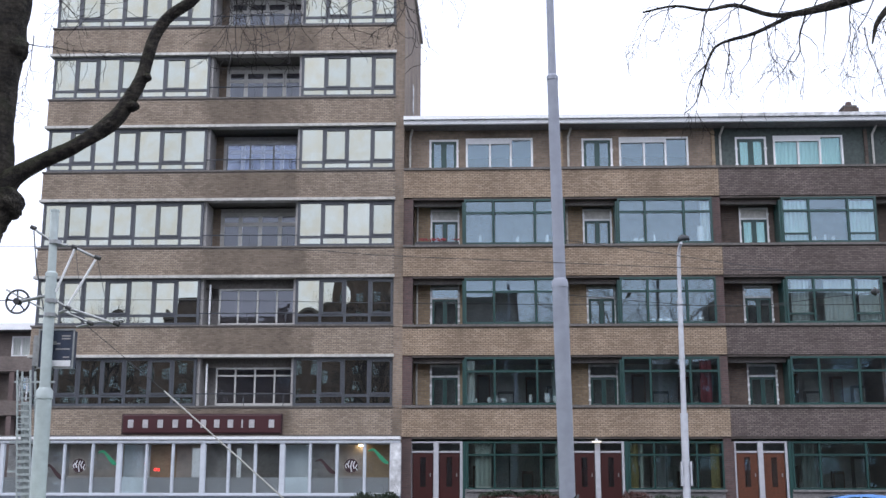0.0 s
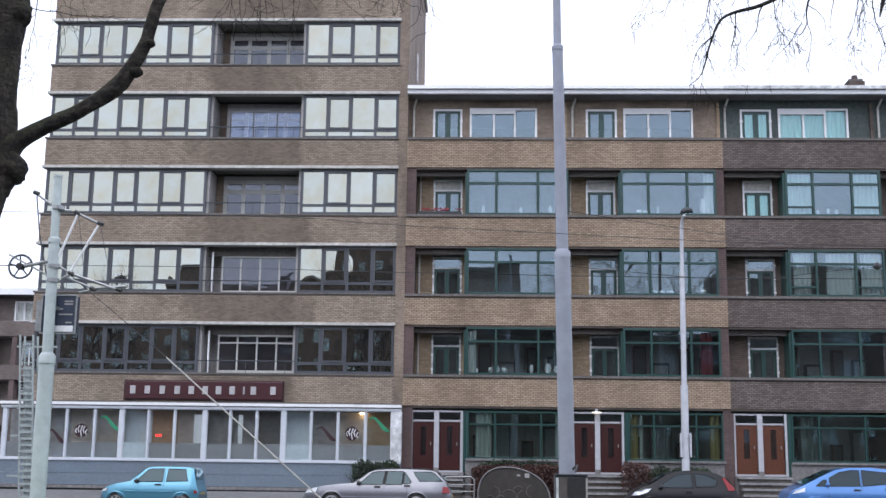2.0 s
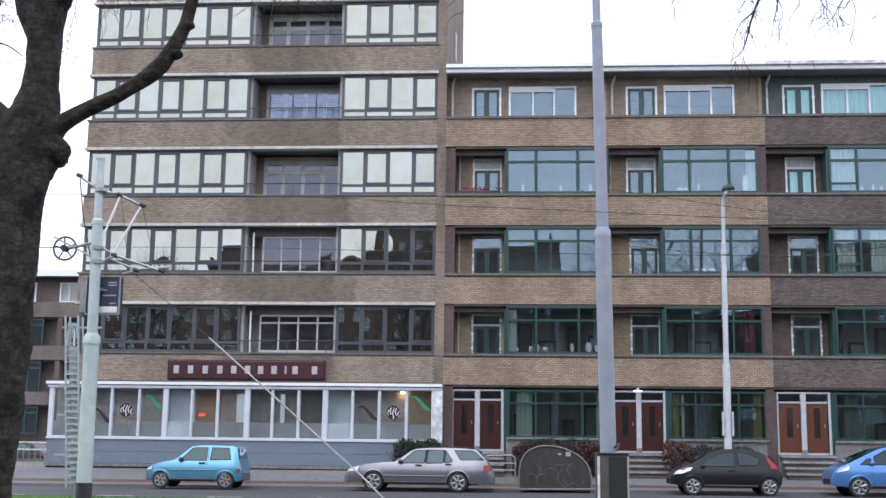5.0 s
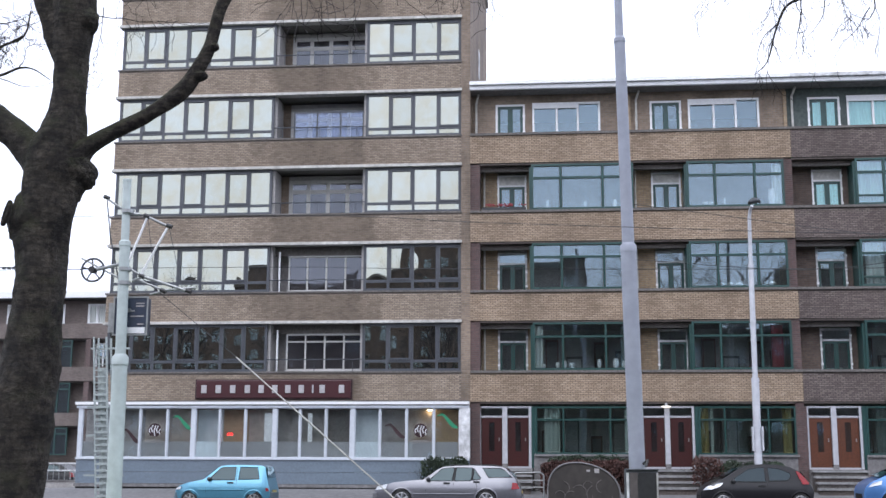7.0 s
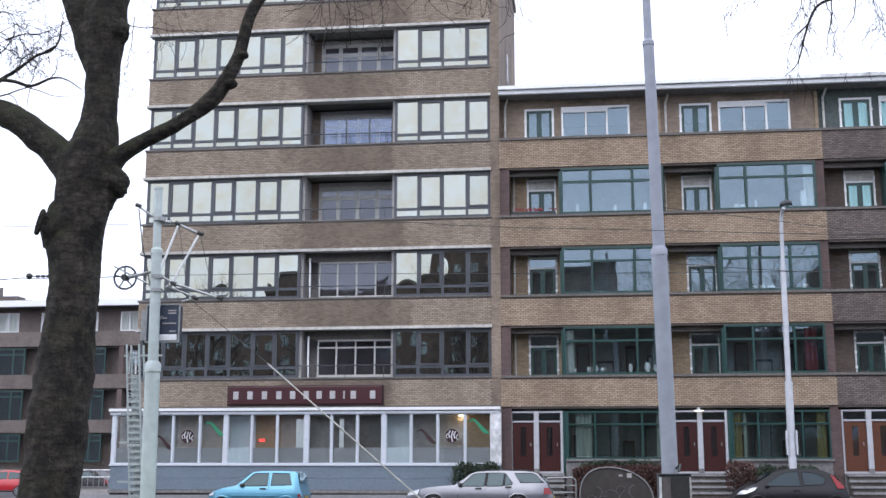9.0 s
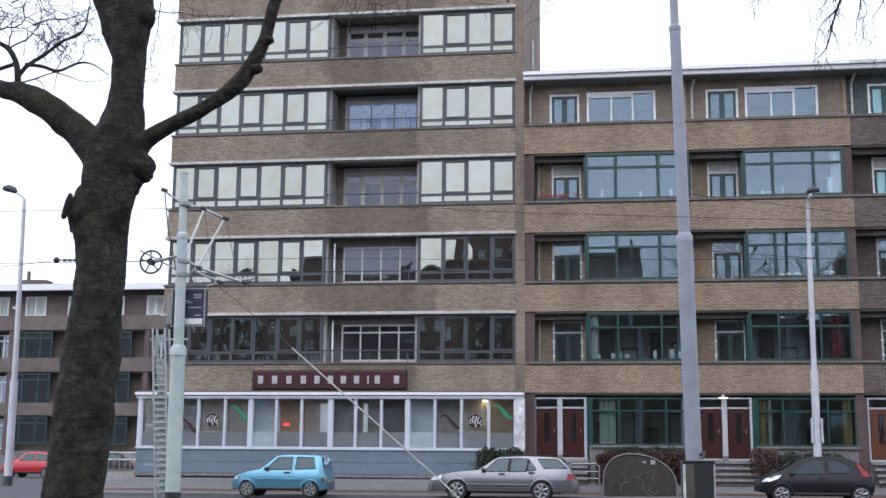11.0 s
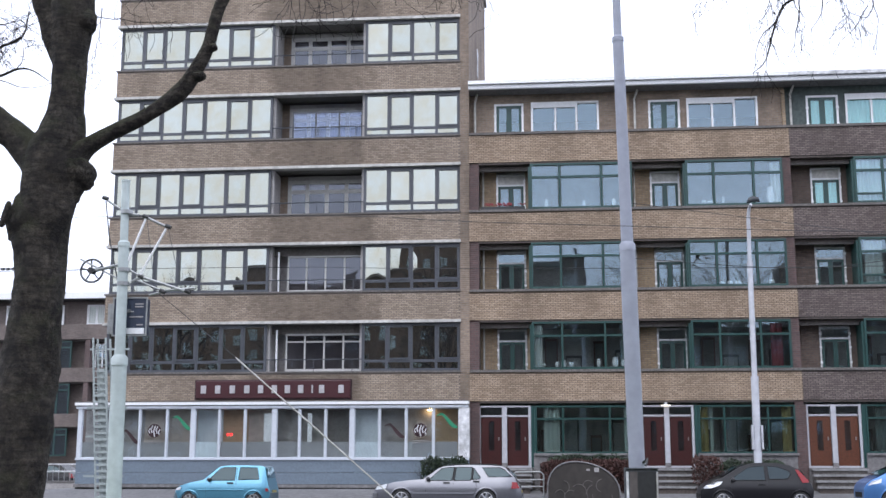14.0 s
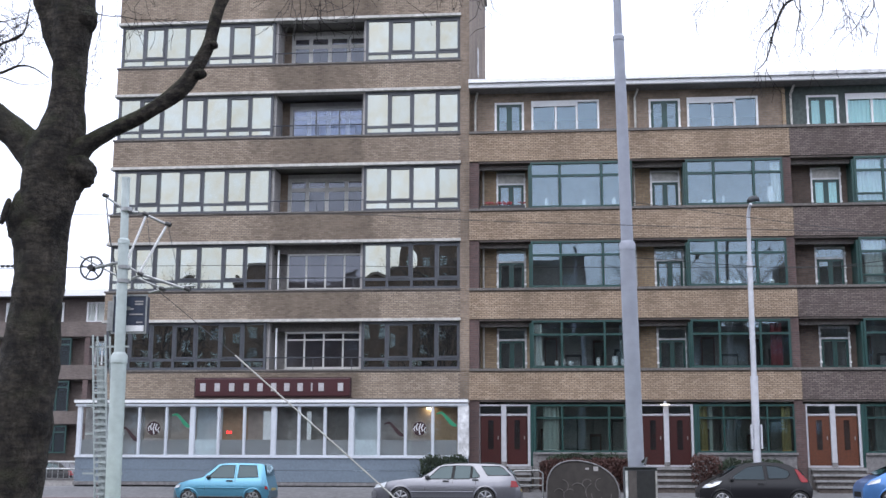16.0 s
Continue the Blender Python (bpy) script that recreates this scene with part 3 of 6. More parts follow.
def house(xl, xr, xw, brick, pier_l, pier_r, label, door_mat, dark=False, curtains=()):
    """A five-storey house: doors below, loggia and green bay window on three floors, set-back top floor."""
    h = thing("row_house", ((xl + xr) / 2, YF, 0.4), label, "house", "row of houses")
    a = xl + (0.36 if pier_l else 0)
    b = xr - (0.30 if pier_r else 0)
    for on, p0, p1 in ((pier_l, xl, a), (pier_r, b, xr)):
        if on:
            part("pilaster", boxes((p0, p1, YF + 0.03, YF + 0.35, 0.3, 12.6)), BRICK_PURPLE, h)
    part("party_wall", boxes((xr - 0.12, xr - 0.004, YF + 0.4, YF + 9, 0.3, 15.3)), brick, h)
    part("back_wall", boxes((xl, xr - 0.12, YF + 9, YF + 9.2, 0.3, 15.3)), brick, h)
    for i in range(4):
        z0, z1 = R_HEAD[i] + 0.07, (R_SILL[i + 1] - 0.1 if i < 3 else 13.70)
        part("parapet", boxes((xl, xr - 0.004, YF - 0.02, YF + 0.28, z0, z1)), MORTAR_DARK if dark else MORTAR_YELLOW, h)
        part("capping", boxes((xl - 0.002, xr - 0.002, YF - 0.09, YF + 0.3, z1, z1 + 0.09)), LEDGE, h)
        part("lintel", boxes((a, b, YF + 0.02, YF + 0.28, z0 - 0.07, z0)), DARK_BROWN, h)
        part("floor_slab", boxes((xl + 0.02, xr - 0.13, YF + 0.3, YF + 9, z0 - 0.05, z0 + 0.2)), PLASTER, h)
        part("room_wall", boxes((xl + 0.02, xr - 0.13, YF + 2.6, YF + 2.7, R_SILL[i] - 1.0, z0 - 0.05)), ROOM, h)
        if i < 2:
            # invented dark and pale boxes that break up the flat room behind the glass
            for k, (u, wd) in enumerate(((0.46, 0.5), (0.6, 0.62), (0.76, 0.42), (0.9, 0.5))):
                cx = xl + (xr - xl) * (u + 0.03 * i)
                cup = part("room_filler", boxes((cx - wd / 2, cx + wd / 2, YF + 2.3, YF + 2.59, R_SILL[i] - 0.6, R_SILL[i] + (0.9, 1.35, 0.7, 1.25)[(k + i) % 4])), ROOM_GLOOM if k % 2 else DOOR_WOOD, h)
                part("filler_face", boxes((cx - wd / 2 + 0.05, cx + wd / 2 - 0.05, YF + 2.27, YF + 2.3, R_SILL[i] - 0.3, R_SILL[i] + (0.8, 1.25, 0.6, 1.15)[(k + i) % 4])), ROOM if k % 2 else ROOM_GLOOM, cup)
    for i in range(1, 4):
        hd, sl = R_HEAD[i] - 0.10, R_SILL[i]
        fl = sl - 0.55
        door_off = 0.62 if pier_l else 0.86 if dark else 0.8 if i < 3 else 0.72
        part("loggia_back", boxes((a, a + door_off, YF + 0.85, YF + 1.0, fl, hd)), brick, h)
        part("loggia_back", boxes((a + door_off + 1.1, xw, YF + 0.85, YF + 1.0, fl, hd)), brick, h)
        part("loggia_ceiling", boxes((a, xw, YF + 0.3, YF + 1.0, hd, hd + 0.08)), DARK_BROWN, h)
        part("loggia_floor", boxes((a, xw, YF + 0.3, YF + 1.0, fl - 0.1, fl)), LEDGE, h)
        part("loggia_side", boxes((xw - 0.08, xw, YF + 0.06, YF + 0.85, fl, hd)), GREEN, h)
        part("blind_box", boxes((a, xw - 0.085, YF + 0.3, YF + 0.42, hd - 0.09, hd - 0.004)), LEDGE, h)
        # balcony door
        dx0, dx1, dt = a + door_off, a + door_off + 1.1, hd - 0.1
        door = wframe("balcony_door", dx0, dx1, fl, dt, YF + 0.84, YF + 0.92, 0.06, (), (dt - 0.42,), WHITE_WORN if i < 3 else WHITE, h, "white door frame")
        for k in range(2):
            c0 = dx0 + 0.07 + k * (dx1 - dx0 - 0.14) / 2
            c1 = c0 + (dx1 - dx0 - 0.14) / 2
            part("door_leaf", frame_bm(c0, c1, fl, dt - 0.46, YF + 0.86, YF + 0.91, 0.085, (), (fl + 0.6,)), GREEN, door)
            pane(c0 + 0.1, c1 - 0.1, fl + 0.1, dt - 0.56, YF + 0.88, PANE_TEAL if dark and i == 3 else PANE, door, 0.004)
        if i == 3:
            part("top_panel", boxes((dx0 + 0.07, dx1 - 0.07, YF + 0.86, YF + 0.9, dt - 0.385, dt - 0.07)), BAND, door)
        else:
            pane(dx0 + 0.07, dx1 - 0.07, dt - 0.39, dt - 0.07, YF + 0.88, PANE, door, 0.004)
        for hx in (dx0 + 0.03, dx1 - 0.03):
            for hz in (fl + 0.8, dt - 0.75, dt - 0.25):
                part("hinge", boxes((hx - 0.042, hx + 0.042, YF + 0.80, YF + 0.84, hz - 0.04, hz + 0.04)), WHITE, door)
        # bay window
        xs_ = [xw, xw + (b - xw) * 0.29, xw + (b - xw) * 0.70, b]
        zt = hd - 0.42
        w = wframe("bay_window", xw, b, sl, R_HEAD[i] + 0.0, YF - 0.01, YF + 0.12, 0.075, xs_[1:-1], (zt,), GREEN, h, "dark green window frame")
        if dark and i > 1:
            for c0, c1 in (xs_[:2], xs_[2:]):
                part("transom", boxes((c0 + 0.03, c1 - 0.03, YF + 0.01, YF + 0.11, sl + 0.32, sl + 0.38)), GREEN, w)
        for c0, c1 in zip(xs_, xs_[1:]):
            pane(c0 + 0.06, c1 - 0.06, sl + 0.08, zt - 0.04, YF + 0.06, PANE, w, 0.004)
            pane(c0 + 0.06, c1 - 0.06, zt + 0.04, R_HEAD[i] - 0.1, YF + 0.06, PANE, w, 0.004)
        part("downpipe", tubes(([(a + 0.12, YF + 0.8, fl), (a + 0.12, YF + 0.8, hd)], 0.035, 8)), BAND, h)
    # set-back top floor
    yt = YF + 0.5
    def kx(x):
        return x * K
    o = [kx(xl + (0.96 if pier_l else 0.67)), kx(xl + (2.07 if pier_l else 1.84)), kx(xl + (2.35 if pier_l else 2.08)), kx(xl + (4.89 if pier_l else 4.68))]
    zt = 15.08
    for q in ((xl, o[0], yt, yt + 0.3, 12.7, 15.6), (o[1], o[2], yt, yt + 0.3, 12.7, 15.6), (o[3], xr - 0.004, yt, yt + 0.3, 12.7, 15.6), (o[0], o[1], yt, yt + 0.3, zt, 15.6), (o[2], o[3], yt, yt + 0.3, zt + 0.02, 15.6), (o[2], o[3], yt, yt + 0.3, 12.7, 13.3)):
        part("top_wall", boxes(q), GREEN_GREY if dark else BRICK_TOWER, h)
    part("terrace_floor", boxes((xl, xr - 0.004, YF + 0.28, yt, 12.62, 12.75)), LEDGE, h)
    d = part("terrace_door", frame_bm(o[0], o[1], 12.9, zt, yt + 0.02, yt + 0.1, 0.08), WHITE, h, "white door frame")
    mid = (o[0] + o[1]) / 2
    for c0, c1 in ((o[0] + 0.08, mid), (mid, o[1] - 0.08)):
        part("door_leaf", frame_bm(c0, c1, 12.9, zt - 0.08, yt + 0.03, yt + 0.09, 0.1), GREEN, d)
        pane(c0 + 0.1, c1 - 0.1, 13.0, zt - 0.18, yt + 0.06, PANE_TEAL if dark else PANE, d, 0.004)
    for hx in (o[0] + 0.04, o[1] - 0.04):
        for hz in (13.95, 14.6):
            part("hinge", boxes((hx - 0.055, hx + 0.055, yt - 0.02, yt + 0.02, hz - 0.04, hz + 0.04)), WHITE, d)
    xs_ = [o[2], o[2] + (o[3] - o[2]) * 0.36, o[2] + (o[3] - o[2]) * 0.67, o[3]]
    w = wframe("top_window", o[2], o[3], 13.3, zt + 0.02, yt - 0.03, yt + 0.1, 0.075, xs_[1:-1], (), WHITE, h, "white window frame")
    part("window_head", boxes((o[2] + 0.075, xs_[2], yt - 0.02, yt + 0.05, zt - 0.2, zt - 0.055)), WHITE, w)
    for c0, c1 in zip(xs_, xs_[1:]):
        pane(c0 + 0.05, c1 - 0.05, 13.38, zt - 0.06, yt + 0.06, PANE_TEAL if dark else PANE, w, 0.004)
    part("downpipe", tubes(([(xl + 0.2, yt - 0.06, 12.75), (xl + 0.2, yt - 0.06, 15.1), (xl + 0.3, YF + 0.2, 15.4)], 0.045, 8)), BAND, h)
    part("room_wall", boxes((xl + 0.02, xr - 0.13, yt + 3.4, yt + 3.5, 12.75, 15.3)), ROOM, h)
    # eaves
    part("fascia", boxes((xl - 0.002, xr - 0.002, YF - 0.34, YF - 0.2, 15.43, 15.57)), WHITE, h)
    part("gutter", boxes((xl - 0.002, xr - 0.002, YF - 0.46, YF - 0.2, 15.59, 15.72)), WHITE if not dark else WHITE_WORN, h)
    part("soffit", boxes((xl, xr - 0.004, YF - 0.2, yt + 0.3, 15.42, 15.52)), STONE, h)
    part("roof", boxes((xl, xr - 0.004, YF - 0.19, YF + 9.2, 15.6, 15.7)), BLACK_METAL, h)
    # front doors
    dz = 1.36
    bx = xl + (0.40 if pier_l else 0.17 if dark else 0.14)
    for k in range(2):
        c0 = bx + k * 0.95
        c1 = c0 + 0.74
        f = wframe("door_frame", c0 - 0.08, c1 + 0.08, dz, 3.56, YF + 0.10, YF + 0.2, 0.06, (), (3.19,), JAMB, h, "greyed white door frame")
        leaf = part("front_door", boxes((c0, c1, YF + 0.14, YF + 0.2, dz, 3.14)), door_mat, f)
        part("light_slot", boxes((c0 + 0.27, c1 - 0.27, YF + 0.13, YF + 0.139, dz + 0.6, 3.0)), PANE, leaf)
        part("handle", boxes((c1 - 0.12, c1 - 0.09, YF + 0.09, YF + 0.139, dz + 0.95, dz + 1.07)), STEEL, leaf)
        pane(c0, c1, 3.24, 3.48, YF + 0.16, PANE, f)
    part("door_mullion", boxes((bx + 0.755, bx + 0.935, YF + 0.06, YF + 0.2, dz + 0.16, 3.56)), JAMB, h)
    part("mullion_foot", boxes((bx + 0.75, bx + 0.94, YF + 0.055, YF + 0.2, dz, dz + 0.16)), STONE, h)
    part("green_post", boxes((bx + 1.81, bx + 1.94, YF + 0.03, YF + 0.3, dz, 3.55)), GREEN, h)
    part("door_pier", boxes((a, bx - 0.085, YF + 0.05, YF + 0.3, 0.3, 3.55)), BRICK_PURPLE, h)
    part("door_jamb", boxes((bx + 1.71, bx + 1.80, YF + 0.06, YF + 0.2, dz, 3.56)), JAMB, h)
    part("doorstep", boxes((bx - 0.1, bx + 1.85, YF - 0.1, YF + 0.3, 0.3, dz - 0.01)), STONE, h)
    for k in range(4):
        y1, z1 = YF - 0.1 - 0.28 * k, dz - 0.03 - 0.2 * k
        # riser colour is dark to stand for the shade under the tread nosing
        part("riser", boxes((bx - 0.02, bx + 1.77, y1 - 0.22, y1, 0.2, z1 - 0.075)), DARK_BROWN if k % 2 else LEDGE, h)
        part("tread", boxes((bx - 0.08, bx + 1.83, y1 - 0.30, y1, z1 - 0.075, z1)), TREAD, h)
    # ground-floor window
    gx = bx + 1.95
    xs_ = [gx, gx + (b - gx) * 0.27, gx + (b - gx) * 0.72, b]
    w = wframe("ground_window", gx, b, 1.86, 3.55, YF + 0.02, YF + 0.14, 0.06, xs_[1:-1], (3.08,), GREEN, h, "dark green window frame")
    for c0, c1 in zip(xs_, xs_[1:]):
        pane(c0 + 0.06, c1 - 0.06, 1.95, 3.04, YF + 0.08, PANE_GROUND, w, 0.003)
        pane(c0 + 0.06, c1 - 0.06, 3.12, 3.47, YF + 0.08, PANE_GROUND, w, 0.003)
    part("window_sill", boxes((gx - 0.05, b + 0.05, YF - 0.08, YF + 0.15, 1.78, 1.86)), STONE, h)
    part("plinth", boxes((gx - 0.06, b, YF + 0.0, YF + 0.3, 0.3, 1.78)), STONE, h)
    for lev, u0, u1, material in curtains:
        if lev > 4:
            c0, c1, z0, z1, y = (a + 0.94, a + 1.88, R_SILL[3] - 0.4, R_HEAD[3] - 0.65, YF + 0.96) if lev == 5 else (o[0] + 0.1, o[1] - 0.1, 13.0, zt - 0.18, yt + 0.16)
            part("curtain", curtain_bm(c0, c1, z0, z1, y, 0.015), material, h)
            continue
        sl = R_SILL[lev] if lev < 4 else 13.35
        hd = (R_HEAD[lev] - 0.12) if lev < 4 else 15.1
        y = YF + 0.165 if lev < 4 else yt + 0.25
        part("curtain", curtain_bm(xw + (b - xw) * u0, xw + (b - xw) * u1, sl + 0.06, hd, y, 0.022), material, h)
    return h


house(-3.08, 2.98, -0.80, BRICK_YELLOW, True, False, "yellow brick house with green bay windows, dark red doors", DOOR_RED,
      curtains=((0, 0.10, 0.25, CURTAIN), (0, 0.86, 0.97, CURTAIN), (1, 0.84, 0.96, CURTAIN_DIM), (1, 0.02, 0.1, CURTAIN)))
house(2.98, 8.75, 4.93, BRICK_YELLOW, False, True, "yellow brick house with green bay windows and dark pilaster", DOOR_RED,
      curtains=((0, 0.04, 0.14, CURTAIN_YELLOW), (0, 0.155, 0.19, CURTAIN), (0, 0.87, 0.96, CURTAIN_YELLOW), (1, 0.80, 0.92, CURTAIN_RED), (3, 0.88, 0.98, CURTAIN)))
house(8.75, 14.5, 11.0, BRICK_DARK, False, False, "soot-darkened brick house with red-brown front doors", DOOR_WOOD, True,
      curtains=((0, 0.06, 0.2, CURTAIN_DIM), (3, 0.02, 0.28, CURTAIN_TEAL), (3, 0.70, 0.98, CURTAIN_TEAL), (5, 0, 1, CURTAIN_TEAL), (6, 0, 1, CURTAIN_TEAL), (2, 0.06, 0.24, CURTAIN), (2, 0.40, 0.70, CURTAIN), (2, 0.76, 0.97, CURTAIN), (4, -0.06, 0.86, CURTAIN_TEAL)))
house(14.5, 20.45, 16.6, BRICK_DARK, False, True, "soot-darkened brick house at the row's far end", DOOR_WOOD, True)
dl = thing("door_lamp", (4.0, YF, 3.5), "small lit ceiling lamp above the front doors", "lamp")
part("bowl", tubes(([(3.93, YF - 0.06, 3.51), (3.93, YF - 0.06, 3.525), (3.93, YF - 0.06, 3.56)], [0.12, 0.165, 0.17], 18)), glow("pale_door_lamp", (1.0, 0.93, 0.82), 0.8), dl, smooth=True)
part("base", tubes(([(3.93, YF - 0.06, 3.56), (3.93, YF - 0.06, 3.60), (3.93, YF + 0.05, 3.62)], 0.06, 10)), STEEL, dl)
ch = thing("chimney", (13.9, YF + 1.4, 15.7), "small dark brick chimney on the flat roof", "chimney")
part("stack", boxes((13.92, 14.5, YF + 1.1, YF + 1.7, 15.7, 16.42)), BRICK_DARK, ch)
part("cap", boxes((13.9, 14.42, YF + 1.08, YF + 1.72, 16.42, 16.5)), LEDGE, ch)
part("pot", tubes(([(14.2, YF + 1.4, 16.5), (14.2, YF + 1.4, 16.72)], [0.13, 0.11], 10)), BRICK_PURPLE, ch)

# ---- far houses across the side street ----
FAR_BRICK = brickwork("grey_brown_brick", (0.215, 0.175, 0.16), (0.16, 0.13, 0.122), (0.17, 0.15, 0.14), 0.3)
FAR_PANE = glass("distant_pane", (0.6, 0.65, 0.68), (0.7, 0.8, 0.88), 0.7, 0.0, 0.1, 1.3)
FAR_PIER = brickwork("dull_purple_brick", (0.19, 0.13, 0.125), (0.15, 0.105, 0.105), (0.15, 0.13, 0.125), 0.3)


def far_block(x0, x1, y, label):
    h = thing("apartment_block", ((x0 + x1) / 2, y, 0.2), label, "building")
    part("wall", boxes((x0, x1, y + 0.9, y + 10, 0.2, 13.0)), FAR_BRICK, h)
    floors = ((2.2, 4.0), (5.0, 7.1), (8.2, 10.1))
    for z0, z1 in ((4.1, 5.0), (7.2, 8.2), (10.2, 11.25)):
        part("parapet", boxes((x0, x1, y, y + 0.3, z0, z1)), FAR_BRICK, h)
        part("floor_slab", boxes((x0, x1, y + 0.3, y + 0.9, z0 - 0.1, z0 + 0.12)), LEDGE, h)
    part("base_wall", boxes((x0, x1, y + 0.1, y + 0.3, 0.2, 1.6)), STONE, h)
    part("roof", boxes((x0 - 0.3, x1 + 0.3, y - 0.3, y + 10.2, 13.0, 13.3)), BLACK_METAL, h)
    part("fascia", boxes((x0 - 0.32, x1 + 0.32, y - 0.42, y - 0.3, 13.05, 13.5)), WHITE, h)
    for cx, cw, ch_ in ((-42.6, 1.9, 0.75), (-41.0, 0.9, 0.45)):
        part("roof_stack", boxes((cx - cw / 2, cx + cw / 2, y + 2, y + 3.2, 13.3, 13.45 + ch_)), FAR_BRICK, h)
    part("roof_pipe", tubes(([(-43.2, y + 2.4, 13.4), (-43.2, y + 2.4, 14.9)], 0.14, 8)), LEDGE, h)
    x = x1 - 0.35
    k = 0
    while x - 5.8 > x0:
        for i, (z0, z1) in enumerate(floors):
            part("pilaster", boxes((x - 1.6, x - 1.25, y + 0.05, y + 0.9, z0 - 0.9, z1 + 0.08)), FAR_PIER, h)
            part("pilaster", boxes((x - 5.9, x - 5.6, y + 0.05, y + 0.9, z0 - 0.9, z1 + 0.08)), FAR_PIER, h)
            w = wframe("balcony_door", x - 1.15, x - 0.1, z0 - 0.5, z1 - 0.15, y + 0.8, y + 0.89, 0.09, (x - 0.62,), (z1 - 0.6,), WHITE, h, "white frame")
            pane(x - 1.06, x - 0.19, z0 - 0.4, z1 - 0.24, y + 0.86, PANE, w)
            w = wframe("bay_window", x - 5.6, x - 2.6, z0 - 0.1, z1, y + 0.1, y + 0.2, 0.1, (x - 4.7, x - 3.5), (z1 - 0.45,), GREEN, h, "green frame")
            pane(x - 5.5, x - 2.7, z0, z1 - 0.1, y + 0.15, FAR_PANE, w)
        for c0, c1 in ((x - 1.9, x - 0.5), (x - 5.2, x - 3.6)):
            w = wframe("top_window", c0, c1, 11.3, 12.75, y + 0.8, y + 0.89, 0.12, ((c0 + c1) / 2,), (), WHITE, h, "white frame")
            part("curtain", curtain_bm(c0 + 0.12, c1 - 0.12, 11.42, 12.63, y + 0.868, 0.012), CURTAIN, w)
        x -= 6.0
        k += 1
    return h


far_block(-62, -30.9, 80, "dark brick apartment block across the side street")


# ---- houses and trees behind, seen in the glass only ----
def rear_block(x0, x1, height, label):
    y = -24.0
    h = thing("opposite_house", ((x0 + x1) / 2, y, -0.3), label, "house", "houses opposite")
    part("wall", boxes((x0, x1, y - 10, y, -0.3, height - 0.4)), BRICK_DARK, h)
    part("eaves", boxes((x0 - 0.05, x1 + 0.05, y - 10.1, y + 0.4, height - 0.4, height)), LEDGE, h)
    n = max(1, int((x1 - x0) / 3.2))
    for s in range(int((height - 1.5) / 3.0)):
        for i in range(n):
            c = x0 + (i + 0.5) * (x1 - x0) / n
            part("window", frame_bm(c - 1.0, c + 1.0, 1.2 + 3 * s, 2.9 + 3 * s, y + 0.004, y + 0.1, 0.12, (c,), (2.4 + 3 * s,)), LEDGE, h)
            pane(c - 0.9, c + 0.9, 1.3 + 3 * s, 2.8 + 3 * s, y + 0.03, PANE, h)


for x0, x1, height in ((-75, -44, 18.6), (-44, -31, 17.6), (-31, -14.2, 19.4), (-14.2, -8.6, 24.5), (-8.6, 3.4, 20.3), (3.4, 22, 14.5), (22, 40, 20.5), (40, 60, 15.5)):
    rear_block(x0, x1, height, "dark brick house across the square")

